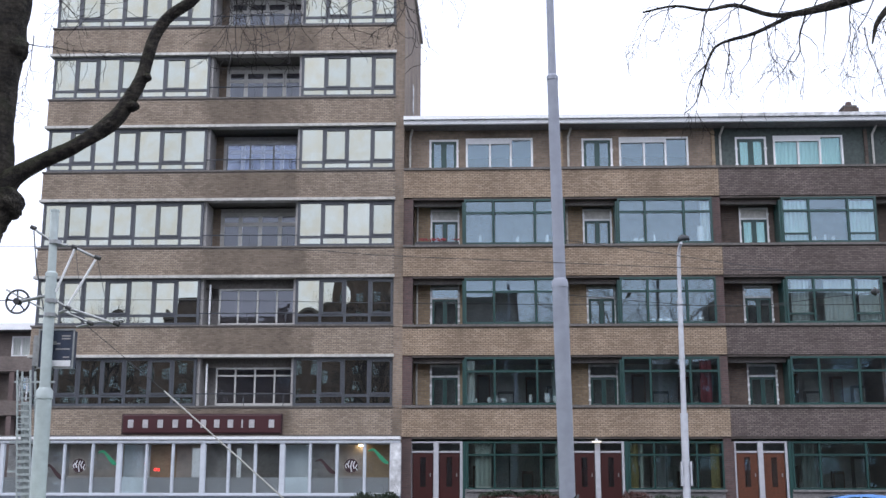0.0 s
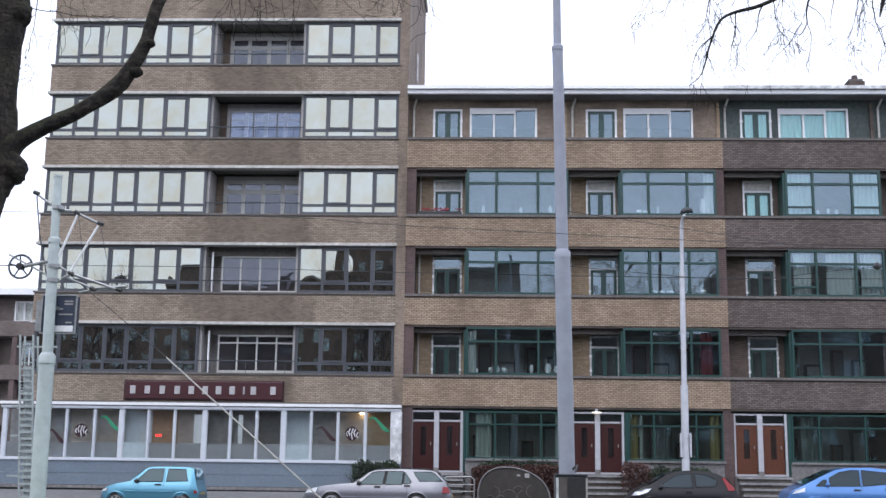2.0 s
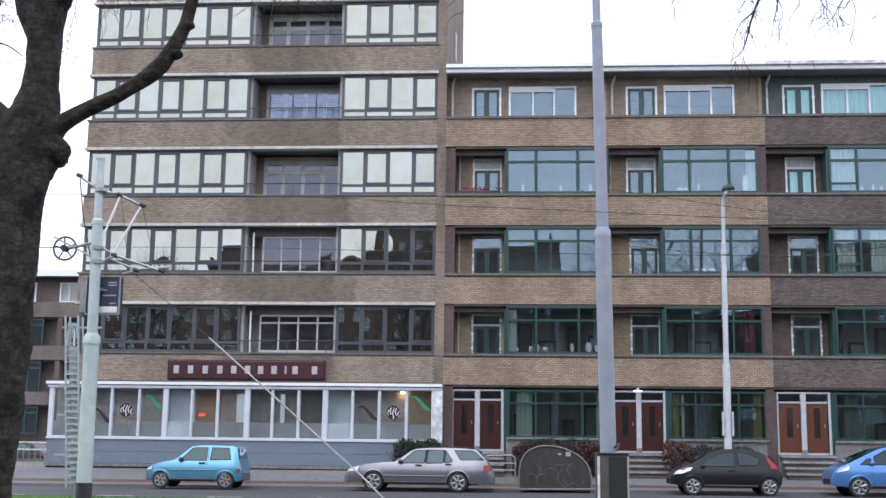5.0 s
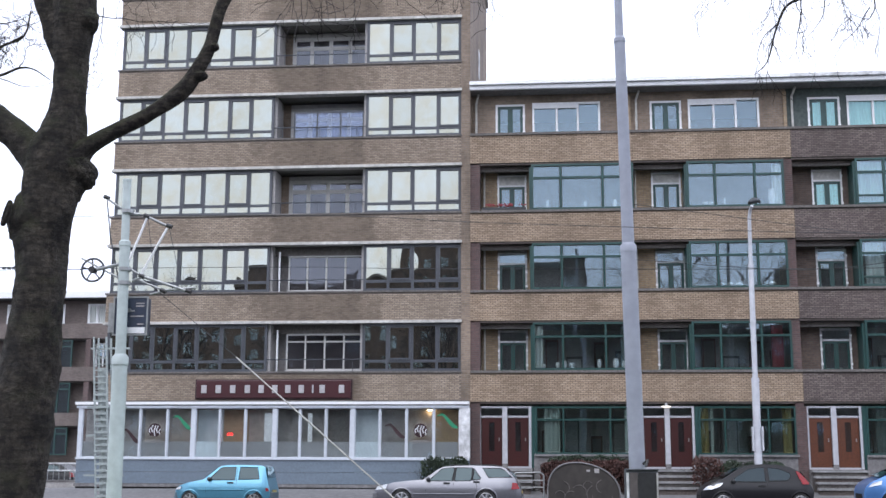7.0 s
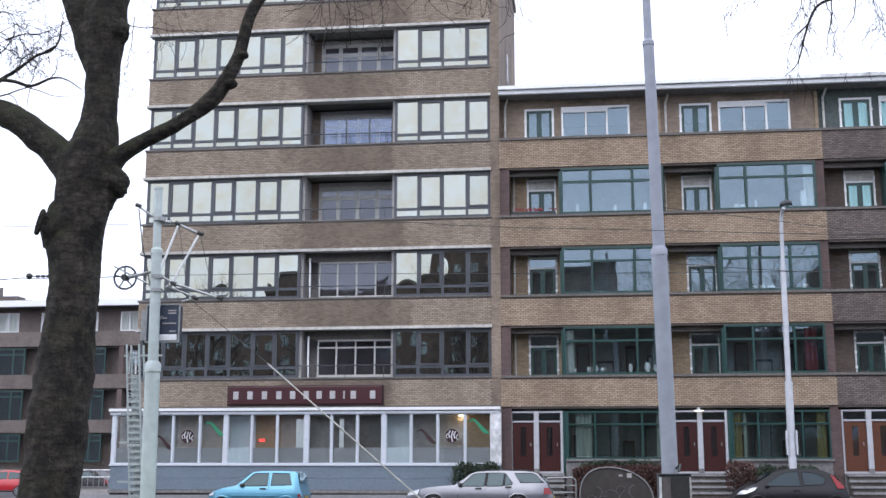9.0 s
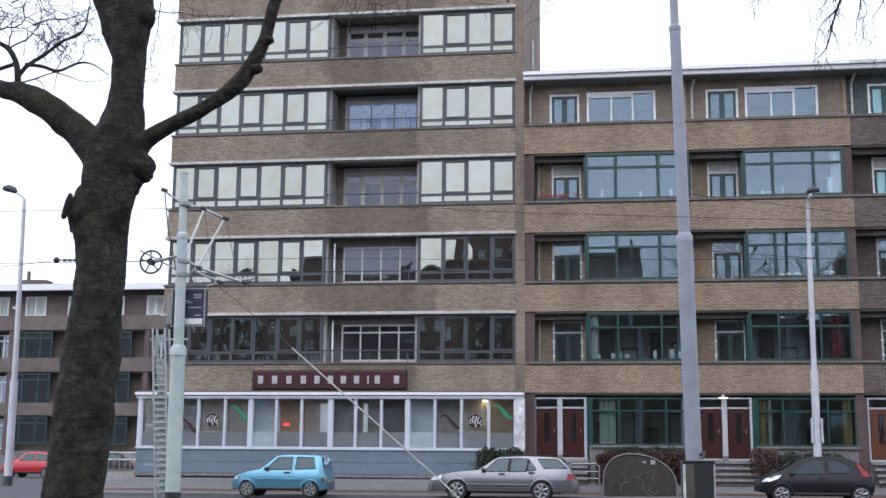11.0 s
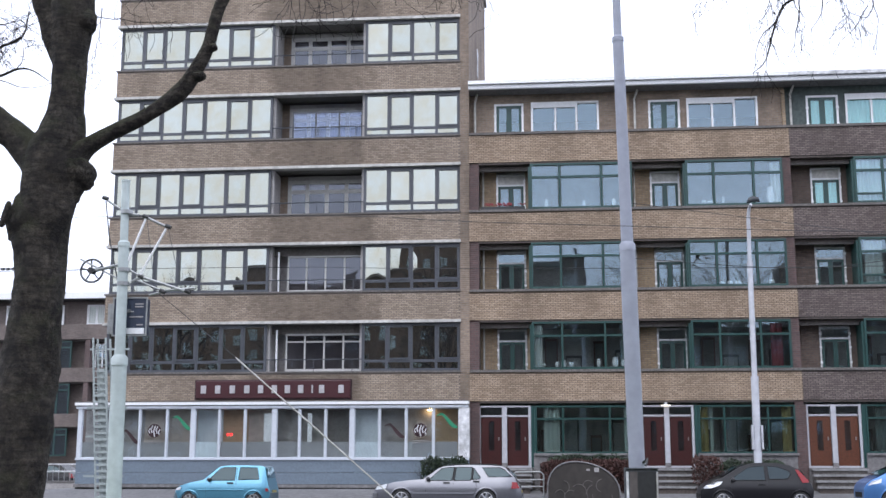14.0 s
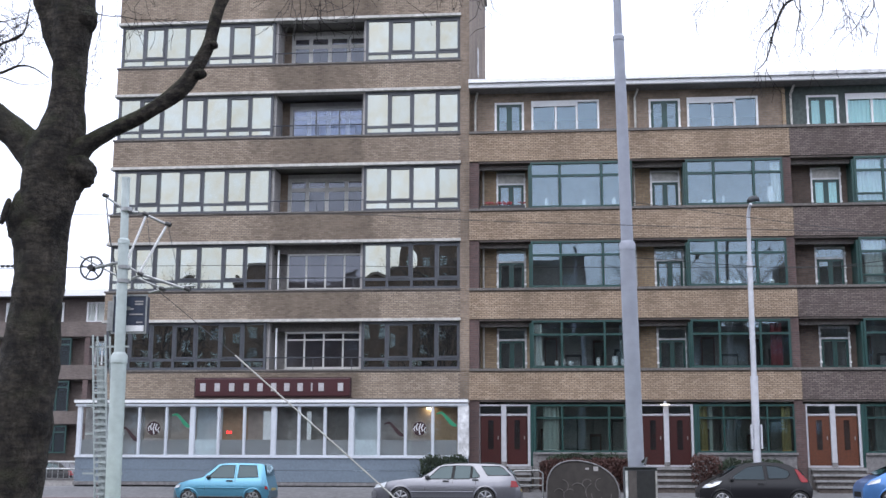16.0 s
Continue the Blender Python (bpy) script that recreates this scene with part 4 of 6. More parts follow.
# ---- trees ----
def bark():
    m, n, l, p = mat("plane_tree_bark")
    co = place(n)
    mp = n.new("ShaderNodeMapping")
    mp.inputs["Scale"].default_value = (1.15, 1.15, 1.0)
    l.new(co, mp.inputs["Vector"])
    warp = n.new("ShaderNodeTexNoise")
    warp.inputs["Scale"].default_value, warp.inputs["Detail"].default_value = 5.0, 3.0
    l.new(co, warp.inputs["Vector"])
    moved = n.new("ShaderNodeVectorMath")
    moved.operation = "MULTIPLY_ADD"
    moved.inputs[1].default_value = (0.5, 0.5, 0.5)
    l.new(warp.outputs["Color"], moved.inputs[0]), l.new(mp.outputs[0], moved.inputs[2])
    scale = n.new("ShaderNodeTexVoronoi")
    scale.feature = "DISTANCE_TO_EDGE"
    scale.inputs["Scale"].default_value = 7.5
    l.new(moved.outputs[0], scale.inputs["Vector"])
    cell = n.new("ShaderNodeTexVoronoi")
    cell.inputs["Scale"].default_value = 7.5
    l.new(moved.outputs[0], cell.inputs["Vector"])
    cracks = ramp(n, l, scale.outputs["Distance"], [(0.0, (0.72, 0.71, 0.7)), (0.07, (0.96, 0.96, 0.96)), (0.5, (1, 1, 1))])
    tone = ramp(n, l, cell.outputs["Color"], [(0.1, (0.78, 0.77, 0.76)), (0.9, (1.15, 1.14, 1.12))])
    base = ramp(n, l, noise_tex(n, l, mp.outputs[0], 5.0, 10.0, 0.75), [(0.42, (0.026, 0.021, 0.016)), (0.5, (0.058, 0.048, 0.037)), (0.59, (0.1, 0.086, 0.069))])
    ridges = n.new("ShaderNodeMapping")
    ridges.inputs["Scale"].default_value = (1.0, 1.0, 4.5)
    l.new(co, ridges.inputs["Vector"])
    rings = ramp(n, l, noise_tex(n, l, ridges.outputs[0], 5.0, 8.0, 0.65), [(0.42, (0.55, 0.54, 0.53)), (0.49, (1, 1, 1)), (0.6, (1.3, 1.28, 1.25))])
    col = blend(n, l, "MULTIPLY", 1.0, blend(n, l, "MULTIPLY", 1.0, blend(n, l, "MULTIPLY", 1.0, base, cracks), tone), rings)
    nz = n.new("ShaderNodeSeparateXYZ")
    l.new(n.new("ShaderNodeNewGeometry").outputs["Normal"], nz.inputs[0])
    moss_n = n.new("ShaderNodeMath")
    moss_n.operation = "MULTIPLY_ADD"
    l.new(nz.outputs[2], moss_n.inputs[0])
    moss_n.inputs[1].default_value = 0.35
    l.new(noise_tex(n, l, co, 2.2, 5.0), moss_n.inputs[2])
    moss = ramp(n, l, moss_n.outputs[0], [(0.5, (0, 0, 0)), (0.76, (0.7, 0.7, 0.7))])
    col = blend(n, l, "MIX", moss, col, (0.055, 0.062, 0.022))
    l.new(col, p.inputs["Base Color"])
    p.inputs["Roughness"].default_value = 0.95
    b = n.new("ShaderNodeBump")
    b.inputs["Strength"].default_value, b.inputs["Distance"].default_value = 1.0, 0.22
    l.new(blend(n, l, "MULTIPLY", 0.5, noise_tex(n, l, mp.outputs[0], 11.0, 9.0, 0.75), cracks), b.inputs["Height"])
    l.new(b.outputs["Normal"], p.inputs["Normal"])
    return m


BARK = bark()
TWIG = paint("bare_twig", (0.03, 0.025, 0.024), 0.9, vary=0.2, bump=0)
rng = random.Random(7)


def bent(pts, n=5):
    """A smooth line through the points (Catmull-Rom)."""
    p = [Vector(q) for q in pts]
    p = [p[0] * 2 - p[1]] + p + [p[-1] * 2 - p[-2]]
    out = []
    for i in range(1, len(p) - 2):
        for k in range(n):
            t = k / n
            a, b, c, d = p[i - 1], p[i], p[i + 1], p[i + 2]
            out.append(0.5 * (2 * b + (c - a) * t + (2 * a - 5 * b + 4 * c - d) * t * t + (3 * b - a - 3 * c + d) * t ** 3))
    return out + [p[-2]]


def limb(bm, pts, r0, r1, sides=12, rough=0.18, n=5, mids=()):
    line = bent(pts, n)
    m = len(line) - 1
    rad = [np.interp(i / m, [0, *[q[0] for q in mids], 1], [r0, *[q[1] for q in mids], r1]) for i in range(m + 1)]
    tube(bm, line, rad, sides, rough)
    return line


def spray(bm, p, d, length, r, depth, droop=0.25):
    """A crooked twig with side twigs."""
    p, d = Vector(p), Vector(d).normalized()
    n = 9
    line, kids = [p.copy()], []
    for i in range(n):
        d = (d + Vector((rng.gauss(0, 0.23), rng.gauss(0, 0.23), rng.gauss(0, 0.23) - droop * 0.15))).normalized()
        p = p + d * length / n
        line.append(p.copy())
        if depth and i > 0 and rng.random() < (0.55 if depth > 1 else 0.42):
            side = Vector((rng.gauss(0, 1), rng.gauss(0, 1), rng.gauss(0, 1) - droop)).normalized()
            kids.append((p.copy(), (d * 0.8 + side * 0.8), length * rng.uniform(0.4, 0.85) * (1 - 0.3 * i / n), r * 0.6 * (1 - 0.5 * i / n)))
    tube(bm, line, [max(0.003, r * (1 - 0.78 * i / n)) for i in range(n + 1)], 5 if r > 0.008 else 3)
    for k in kids:
        spray(bm, *k, depth - 1, droop)


def at(y, flat, wob=0.0):
    return [(x, y + wob * math.sin(i * 1.3), z) for i, (x, z) in enumerate(flat)]


def bough(bm, y, line, sides=24, rough=0.2, n=8):
    """A limb through (x, z, radius) stations."""
    pts = bent([(x, y, z) for x, z, _ in line], n)
    m = len(line) - 1
    radii = [float(np.interp(k / n, range(m + 1), [q[2] for q in line])) for k in range(m * n + 1)]
    tube(bm, pts, radii, sides, rough)


def lump(x, y, z, rx, ry, rz, lean=0.0):
    """A rounded, uneven pruning knob."""
    bm = bmesh.new()
    bmesh.ops.create_icosphere(bm, subdivisions=4, radius=1.0)
    for v in bm.verts:
        k = 1 + 0.18 * noise.noise(v.co * 1.7 + Vector((x, y, z))) + 0.08 * noise.noise(v.co * 4.5 + Vector((x, y, z))) + 0.05 * noise.noise(v.co * 11 + Vector((x, y, z)))
        v.co = Vector((v.co.x * rx * k + lean * v.co.z * rz, v.co.y * ry * k, v.co.z * rz * k)) + Vector((x, y, z)) - OFF
    return part("knob", bm, BARK, tree, smooth=True)


tree = thing("plane_tree", (-5.6, 12.0, -0.33), "bare plane tree with mossy bark and pruned knobs", "tree")
bm = bmesh.new()
bough(bm, 12.0, [(-5.68, -0.4, 0.46), (-5.64, 0.4, 0.36), (-5.61, 1.04, 0.31), (-5.58, 1.5, 0.302), (-5.555, 2.0, 0.312), (-5.52, 2.5, 0.298), (-5.48, 2.95, 0.278), (-5.475, 3.3, 0.268), (-5.485, 3.6, 0.264), (-5.485, 3.84, 0.283), (-5.44, 4.15, 0.303), (-5.41, 4.47, 0.312), (-5.39, 4.72, 0.305), (-5.33, 4.95, 0.25), (-5.29, 5.2, 0.196), (-5.285, 5.45, 0.18), (-5.285, 5.76, 0.19), (-5.28, 6.03, 0.213), (-5.28, 6.25, 0.235), (-5.27, 6.5, 0.23), (-5.2, 6.95, 0.2), (-5.15, 8.0, 0.16)], 72, 0.13, 14)
part("trunk", bm, BARK, tree, smooth=True)
for y, line in (
        (12.0, [(-5.5, 4.5, 0.22), (-5.64, 4.72, 0.18), (-5.85, 4.95, 0.16), (-6.02, 5.07, 0.163), (-6.18, 5.2, 0.152), (-6.37, 5.3, 0.14), (-6.59, 5.41, 0.115), (-6.8, 5.46, 0.097), (-7.2, 5.6, 0.092), (-7.6, 5.85, 0.085)]),
        (12.0, [(-5.35, 4.5, 0.2), (-5.15, 4.69, 0.15), (-5.01, 4.815, 0.108), (-4.73, 4.97, 0.079), (-4.45, 5.1, 0.074), (-4.2, 5.25, 0.082), (-4.06, 5.36, 0.084), (-3.94, 5.48, 0.082), (-3.83, 5.67, 0.072), (-3.72, 5.9, 0.067), (-3.67, 6.12, 0.066), (-3.6, 6.38, 0.066), (-3.46, 6.6, 0.064), (-3.2, 6.8, 0.06), (-2.9, 7.2, 0.055), (-2.4, 7.5, 0.05)]),
        (12.05, [(-5.3, 5.6, 0.14), (-5.38, 5.9, 0.16), (-5.5, 6.25, 0.17), (-5.64, 6.65, 0.165), (-5.8, 7.1, 0.15), (-6.1, 8.0, 0.12)])):
    bm = bmesh.new()
    bough(bm, y, line, 32, 0.16, 10)
    part("limb", bm, BARK, tree, smooth=True)
# young shoots on the limb
for y, line in (
        (12.0, [(-6.58, 5.46, 0.04), (-6.6, 5.62, 0.036), (-6.63, 5.76, 0.034), (-6.72, 5.91, 0.03), (-6.85, 6.0, 0.022)]),
        (12.02, [(-6.6, 5.6, 0.03), (-6.5, 5.72, 0.026), (-6.3, 5.84, 0.02), (-6.1, 5.99, 0.016), (-5.86, 6.1, 0.011), (-5.8, 6.4, 0.008)]),
        (11.98, [(-6.5, 5.72, 0.024), (-6.3, 5.69, 0.022), (-6.1, 5.63, 0.018), (-5.87, 5.71, 0.014), (-5.7, 5.69, 0.009), (-5.5, 5.56, 0.005)]),
        (12.0, [(-6.63, 5.74, 0.026), (-6.85, 5.68, 0.022), (-7.1, 5.6, 0.016), (-7.4, 5.66, 0.012)])):
    bm = bmesh.new()
    bough(bm, y, line, 8, 0.12, 5)
    part("shoot", bm, BARK, tree, smooth=True)

lump(-5.13, 12.0, 4.53, 0.2, 0.19, 0.2, -0.3)
lump(-5.58, 11.97, 3.98, 0.27, 0.26, 0.34, 0.1)
lump(-5.17, 12.0, 4.37, 0.13, 0.17, 0.23, 0.2)
lump(-3.81, 11.98, 5.56, 0.085, 0.08, 0.055, 0.3)
lump(-3.66, 11.98, 5.89, 0.05, 0.06, 0.045)
lump(-6.47, 12.0, 5.28, 0.075, 0.08, 0.055)
lump(-5.12, 11.97, 6.23, 0.13, 0.15, 0.15)
lump(-5.41, 11.99, 4.6, 0.29, 0.27, 0.27)
scar = [(-5.79 + 0.04 * math.cos(t) + 0.03 * math.sin(t), 11.77 - 0.05 * math.cos(t), 4.02 + 0.12 * math.sin(t)) for t in [2 * math.pi * k / 20 for k in range(21)]]
part("pruning_scar", tubes((scar, 0.026, 8)), BARK, tree, smooth=True)

bm = bmesh.new()
for p, d, ln, r, dep in (
        ((-2.9, 11.6, 7.2), (0.5, -0.3, -0.9), 1.9, 0.012, 2), ((-2.5, 11.3, 7.3), (0.25, 0, -1), 2.0, 0.012, 2),
        ((-2.3, 11.0, 7.2), (0.9, 0, -0.8), 1.9, 0.012, 2), ((-1.7, 11.0, 7.0), (0.2, 0, -1), 1.4, 0.01, 2),
        ((-1.2, 11.0, 6.9), (0.9, 0, -0.8), 1.3, 0.01, 2), ((-1.2, 11.0, 6.9), (0.2, 0, -1.0), 1.0, 0.009, 2),
        ((-4.95, 12, 6.4), (0.35, -0.1, -0.6), 1.0, 0.008, 2), ((-5.0, 12, 6.3), (0.8, 0, -0.25), 1.1, 0.008, 2),
        ((-4.9, 12, 6.9), (0.9, 0, -0.7), 1.4, 0.009, 2), ((-4.6, 11.6, 7.0), (0.7, 0, -0.9), 1.3, 0.008, 2),
        ((-6.3, 12, 5.84), (0.5, 0, 0.8), 0.6, 0.009, 2), ((-6.1, 12, 5.99), (0.9, 0, 0.3), 0.5, 0.008, 2), ((-5.9, 12, 5.7), (0.4, 0, 0.9), 0.5, 0.008, 2), ((-6.72, 12, 5.9), (-0.3, 0, 1), 0.7, 0.01, 2), ((-6.1, 12, 5.63), (-0.5, 0, -0.8), 0.4, 0.007, 1), 
        ((-7.6, 13, 6.5), (0.8, 0, 0.1), 1.2, 0.014, 3), ((-7.0, 13, 6.6), (0.6, 0, 0.4), 0.9, 0.012, 3), ((-7.4, 13, 5.9), (0.9, 0, -0.05), 1.5, 0.014, 2), ((-7.3, 13, 6.9), (0.8, 0, -0.1), 1.0, 0.012, 3),
        ((-7.3, 13, 6.3), (0.8, 0, 0.8), 1.1, 0.012, 3), ((-3.0, 11.4, 7.2), (0.8, 0, -0.7), 1.7, 0.011, 2), ((-2.2, 11.2, 7.0), (-0.2, 0, -1), 1.2, 0.01, 2),
        ((-2.0, 11.2, 7.1), (0.5, 0, -0.9), 1.4, 0.01, 2), ((-0.9, 11.0, 6.8), (0.7, 0, -0.8), 1.2, 0.009, 2)):
    spray(bm, p, d, ln * (0.75 if p[0] > -5.1 else 0.95), r, dep)
tagged(part("twig_mass", bm, TWIG, tree), kind="stuff")

tree = thing("bare_tree", (8.6, 14.0, -0.35), "bare street tree with fine drooping twigs", "tree")
bm = bmesh.new()
limb(bm, [(8.6, 14, -0.4), (8.5, 14, 2), (8.4, 14, 5), (8.3, 14, 8), (8.0, 14, 10)], 0.4, 0.16, 16, 0.15)
part("trunk", bm, BARK, tree, smooth=True)
bm = bmesh.new()
limb(bm, at(14, [(8.35, 7.0), (6.9, 7.9), (5.73, 8.02), (5.0, 7.72), (4.49, 7.54), (3.99, 7.41), (3.61, 7.38), (3.16, 7.52), (2.8, 7.46), (2.41, 7.52), (2.0, 7.44)]), 0.14, 0.012, 10, 0.15, 4, ((0.3, 0.085), (0.5, 0.045), (0.62, 0.03)))
part("limb", bm, BARK, tree, smooth=True)
bm = bmesh.new()
limb(bm, at(14, [(3.95, 7.42), (3.38, 7.14), (3.06, 7.05), (2.86, 6.93), (2.73, 6.62), (2.62, 6.25), (2.46, 6.09)]), 0.03, 0.004, 8, 0.1, 4)
part("limb", bm, BARK, tree, smooth=True)
bm = bmesh.new()
limb(bm, at(13.8, [(6.9, 8.6), (5.6, 7.7), (5.1, 7.45), (4.85, 7.19), (4.76, 6.9)]), 0.1, 0.01, 8, 0.1, 4)
part("limb", bm, BARK, tree, smooth=True)
bm = bmesh.new()
for p, d, ln, r, dep in (
        ((4.03, 14, 7.38), (-0.15, 0, -1), 1.0, 0.014, 3), ((4.3, 14, 7.5), (-0.1, 0, -1), 0.8, 0.01, 2), ((3.4, 14, 7.14), (-0.3, 0, -1), 0.7, 0.01, 2),
        ((3.06, 14, 7.05), (0.2, 0, -1), 0.8, 0.01, 2), ((2.86, 14, 6.93), (-0.6, 0, -0.8), 0.9, 0.01, 3), ((2.8, 14, 7.46), (-0.5, 0, -0.8), 0.8, 0.01, 3),
        ((2.41, 14, 7.5), (-0.9, 0, -0.4), 0.8, 0.008, 3), ((2.73, 14, 6.62), (-0.5, 0, -0.9), 0.7, 0.008, 2), ((3.2, 14, 7.5), (-0.2, 0, -1), 0.6, 0.008, 2),
        ((4.9, 14, 7.6), (-0.3, 0, -1), 0.9, 0.01, 3), ((5.0, 13.8, 7.4), (-0.5, 0, -1), 1.0, 0.01, 3), ((5.2, 13.8, 7.4), (0, 0, -1), 1.0, 0.01, 3), ((5.6, 13.8, 7.6), (-0.2, 0, -1), 1.2, 0.01, 2),
        ((3.3, 14, 7.6), (-0.7, 0, -0.5), 0.9, 0.01, 3), ((2.9, 14, 7.6), (-0.8, 0, -0.6), 0.9, 0.01, 3), ((4.2, 14, 7.6), (-0.4, 0, -1), 0.8, 0.01, 3), ((4.6, 14, 7.5), (-0.1, 0, -1), 0.8, 0.01, 3),
        ((2.5, 14, 7.7), (-0.9, 0, -0.5), 0.8, 0.008, 3), ((3.0, 14, 7.0), (-0.4, 0, -1), 0.7, 0.008, 3), ((5.4, 13.8, 7.5), (-0.4, 0, -0.9), 0.9, 0.01, 3), ((3.5, 14, 7.3), (0.1, 0, -1), 0.7, 0.008, 3),
        ((6.0, 13.6, 7.7), (-0.3, 0, -1), 1.1, 0.012, 3), ((4.4, 13.6, 7.7), (-0.5, 0, -0.8), 0.9, 0.01, 3), ((3.8, 13.7, 7.6), (-0.6, 0, -0.6), 0.9, 0.01, 3), ((4.75, 14, 7.2), (-0.1, 0, -1), 0.9, 0.01, 3),
        ((3.7, 14, 7.38), (-0.5, 0, -0.7), 0.7, 0.008, 2), ((3.87, 14, 6.9), (-0.9, 0, -0.5), 0.8, 0.008, 2), ((2.1, 14, 7.45), (-0.8, 0, -0.7), 0.7, 0.006, 2)):
    spray(bm, p, d, ln * 1.05, r, 2 if dep > 2 else 1, 0.6)
tagged(part("twig_mass", bm, TWIG, tree), kind="stuff")


def street_tree(x, y, height):
    t = thing("street_tree", (x, y, -0.3), "bare winter street tree on the square", "tree", "trees on the square")
    bm = bmesh.new()
    limb(bm, [(x, y, -0.3), (x + 0.1, y, 3), (x, y, height * 0.6), (x + 0.3, y, height)], 0.35, 0.05, 10, 0.15)
    part("trunk", bm, BARK, t, smooth=True)
    bm = bmesh.new()
    for i in range(24):
        a = rng.uniform(0, 6.28)
        spray(bm, (x, y, height * rng.uniform(0.35, 0.9)), (math.cos(a), math.sin(a), 0.9), height * 0.42, 0.09, 2 if abs(x) > 12 else 3, -0.2)
    tagged(part("crown", bm, TWIG, t), kind="stuff")


for x, y, height in ((-34, -14, 14), (-22, -15, 13), (-9, -13, 14.5), (3, -15, 14), (9, -13, 17), (16, -15, 16), (25, -13, 16)):
    street_tree(x, y, height)

# ---- poles and wires of the tram line ----
pole = thing("tram_pole", (-7.93, 21.0, 0.55), "pale green-grey stepped steel tram pole on grass", "pole")
PX, PY = -7.95, 21.0
part("lower_tube", tubes(([(PX + 0.02, PY, 0.3), (PX, PY, 3.28)], 0.136, 20)), POLE_GREEN, pole, smooth=True)
part("foot", tubes(([(PX + 0.02, PY, 0.3), (PX + 0.02, PY, 0.72)], 0.142, 20)), BLACK_METAL, pole, "dark tarred foot", True)
part("collar", tubes(([(PX, PY, 3.20), (PX, PY, 3.34), (PX, PY, 3.40)], [0.15, 0.15, 0.105], 20)), POLE_GREEN, pole, smooth=True)
part("middle_tube", tubes(([(PX, PY, 3.36), (PX - 0.03, PY, 5.5)], 0.098, 18)), POLE_GREEN, pole, smooth=True)
part("collar", tubes(([(PX - 0.03, PY, 5.42), (PX - 0.03, PY, 5.5), (PX - 0.03, PY, 5.53)], [0.11, 0.11, 0.08], 18)), POLE_GREEN, pole, smooth=True)
part("upper_tube", tubes(([(PX - 0.03, PY, 5.5), (PX - 0.05, PY, 6.66)], 0.075, 16)), POLE_GREEN, pole, smooth=True)
part("cap", tubes(([(PX - 0.05, PY, 6.66), (PX - 0.05, PY, 6.70)], 0.085, 16)), POLE_GREEN, pole)
for z in (6.08, 4.98, 4.72):
    part("clamp", tubes(([(PX, PY, z - 0.035), (PX, PY, z + 0.035)], 0.116, 16)), STEEL, pole)
for pts, r in (
        ([(-8.37, PY, 6.34), (-7.98, PY, 6.07)], 0.022), ([(-8.37, PY, 6.3), (-8.25, PY - 0.05, 5.6), (-8.06, PY, 4.76)], 0.013),
        ([(-7.9, PY, 6.04), (-7.72, PY, 6.02)], 0.03), ([(-7.58, PY, 5.98), (-7.14, PY, 5.77)], 0.026),
        ([(-7.58, PY, 5.95), (-7.88, PY, 5.15)], 0.024), ([(-7.18, PY, 5.75), (-7.66, PY, 4.84)], 0.024), ([(-7.56, PY, 5.95), (-7.4, PY, 4.95)], 0.006), ([(-7.14, PY, 5.75), (-6.85, PY, 4.62)], 0.006),
        ([(-7.8, PY, 4.76), (-7.6, PY, 4.84), (-6.72, PY, 4.55)], 0.028), ([(-7.75, PY, 4.8), (-7.2, PY, 4.58), (-6.6, PY, 4.62)], 0.02),
        ([(-7.2, PY, 4.56), (-7.45, PY, 4.5)], 0.02), ([(-7.85, PY, 4.98), (-7.6, PY, 4.84)], 0.02),
        ([(-8.8, PY, 5.2), (-8.02, PY, 4.80)], 0.018), ([(-8.5, PY, 4.98), (-8.05, PY, 5.08)], 0.035)):
    part("bracket", tubes((pts, r, 8)), WHITE if r == 0.024 else GREY_BOX if r < 0.014 else STEEL, pole)
for p in ((-8.38, PY, 6.36), (-7.58, PY, 5.99), (-7.14, PY, 5.79), (-7.62, PY, 4.85), (-6.72, PY, 4.56), (-7.2, PY, 4.57)):
    part("insulator", tubes(([(p[0] - 0.05, p[1], p[2] + 0.02), (p[0] + 0.05, p[1], p[2] - 0.02)], 0.04, 10)), BLACK_METAL, pole)
ring = [(-8.57 + 0.215 * math.cos(a), PY, 4.975 + 0.215 * math.sin(a)) for a in [2 * math.pi * k / 28 for k in range(29)]]
wheel = part("tension_wheel", tubes((ring, 0.021, 8)), GREY_BOX, pole, "dark spoked tensioning wheel")
for k in range(5):
    a = 0.4 + 2 * math.pi * k / 5
    part("spoke", tubes(([(-8.57, PY, 4.975), (-8.57 + 0.21 * math.cos(a), PY, 4.975 + 0.21 * math.sin(a))], 0.016, 6)), GREY_BOX, wheel)
part("hub", tubes(([(-8.57, PY - 0.08, 4.975), (-8.57, PY + 0.08, 4.975)], 0.06, 12)), BLACK_METAL, wheel)
part("guy_wire", tubes(([(-7.68, PY, 4.86), (-6.47, PY, 3.89), (-5.78, PY, 3.34)], 0.007, 5)), BLACK_METAL, pole)
part("guy_sleeve", tubes(([(-5.78, PY, 3.34), (-5.70, PY, 3.27), (-2.93, PY, 0.91), (-2.35, PY, 0.35)], [0.009, 0.013, 0.013, 0.013], 8)), BAND, pole, "white plastic sleeve on the guy wire")

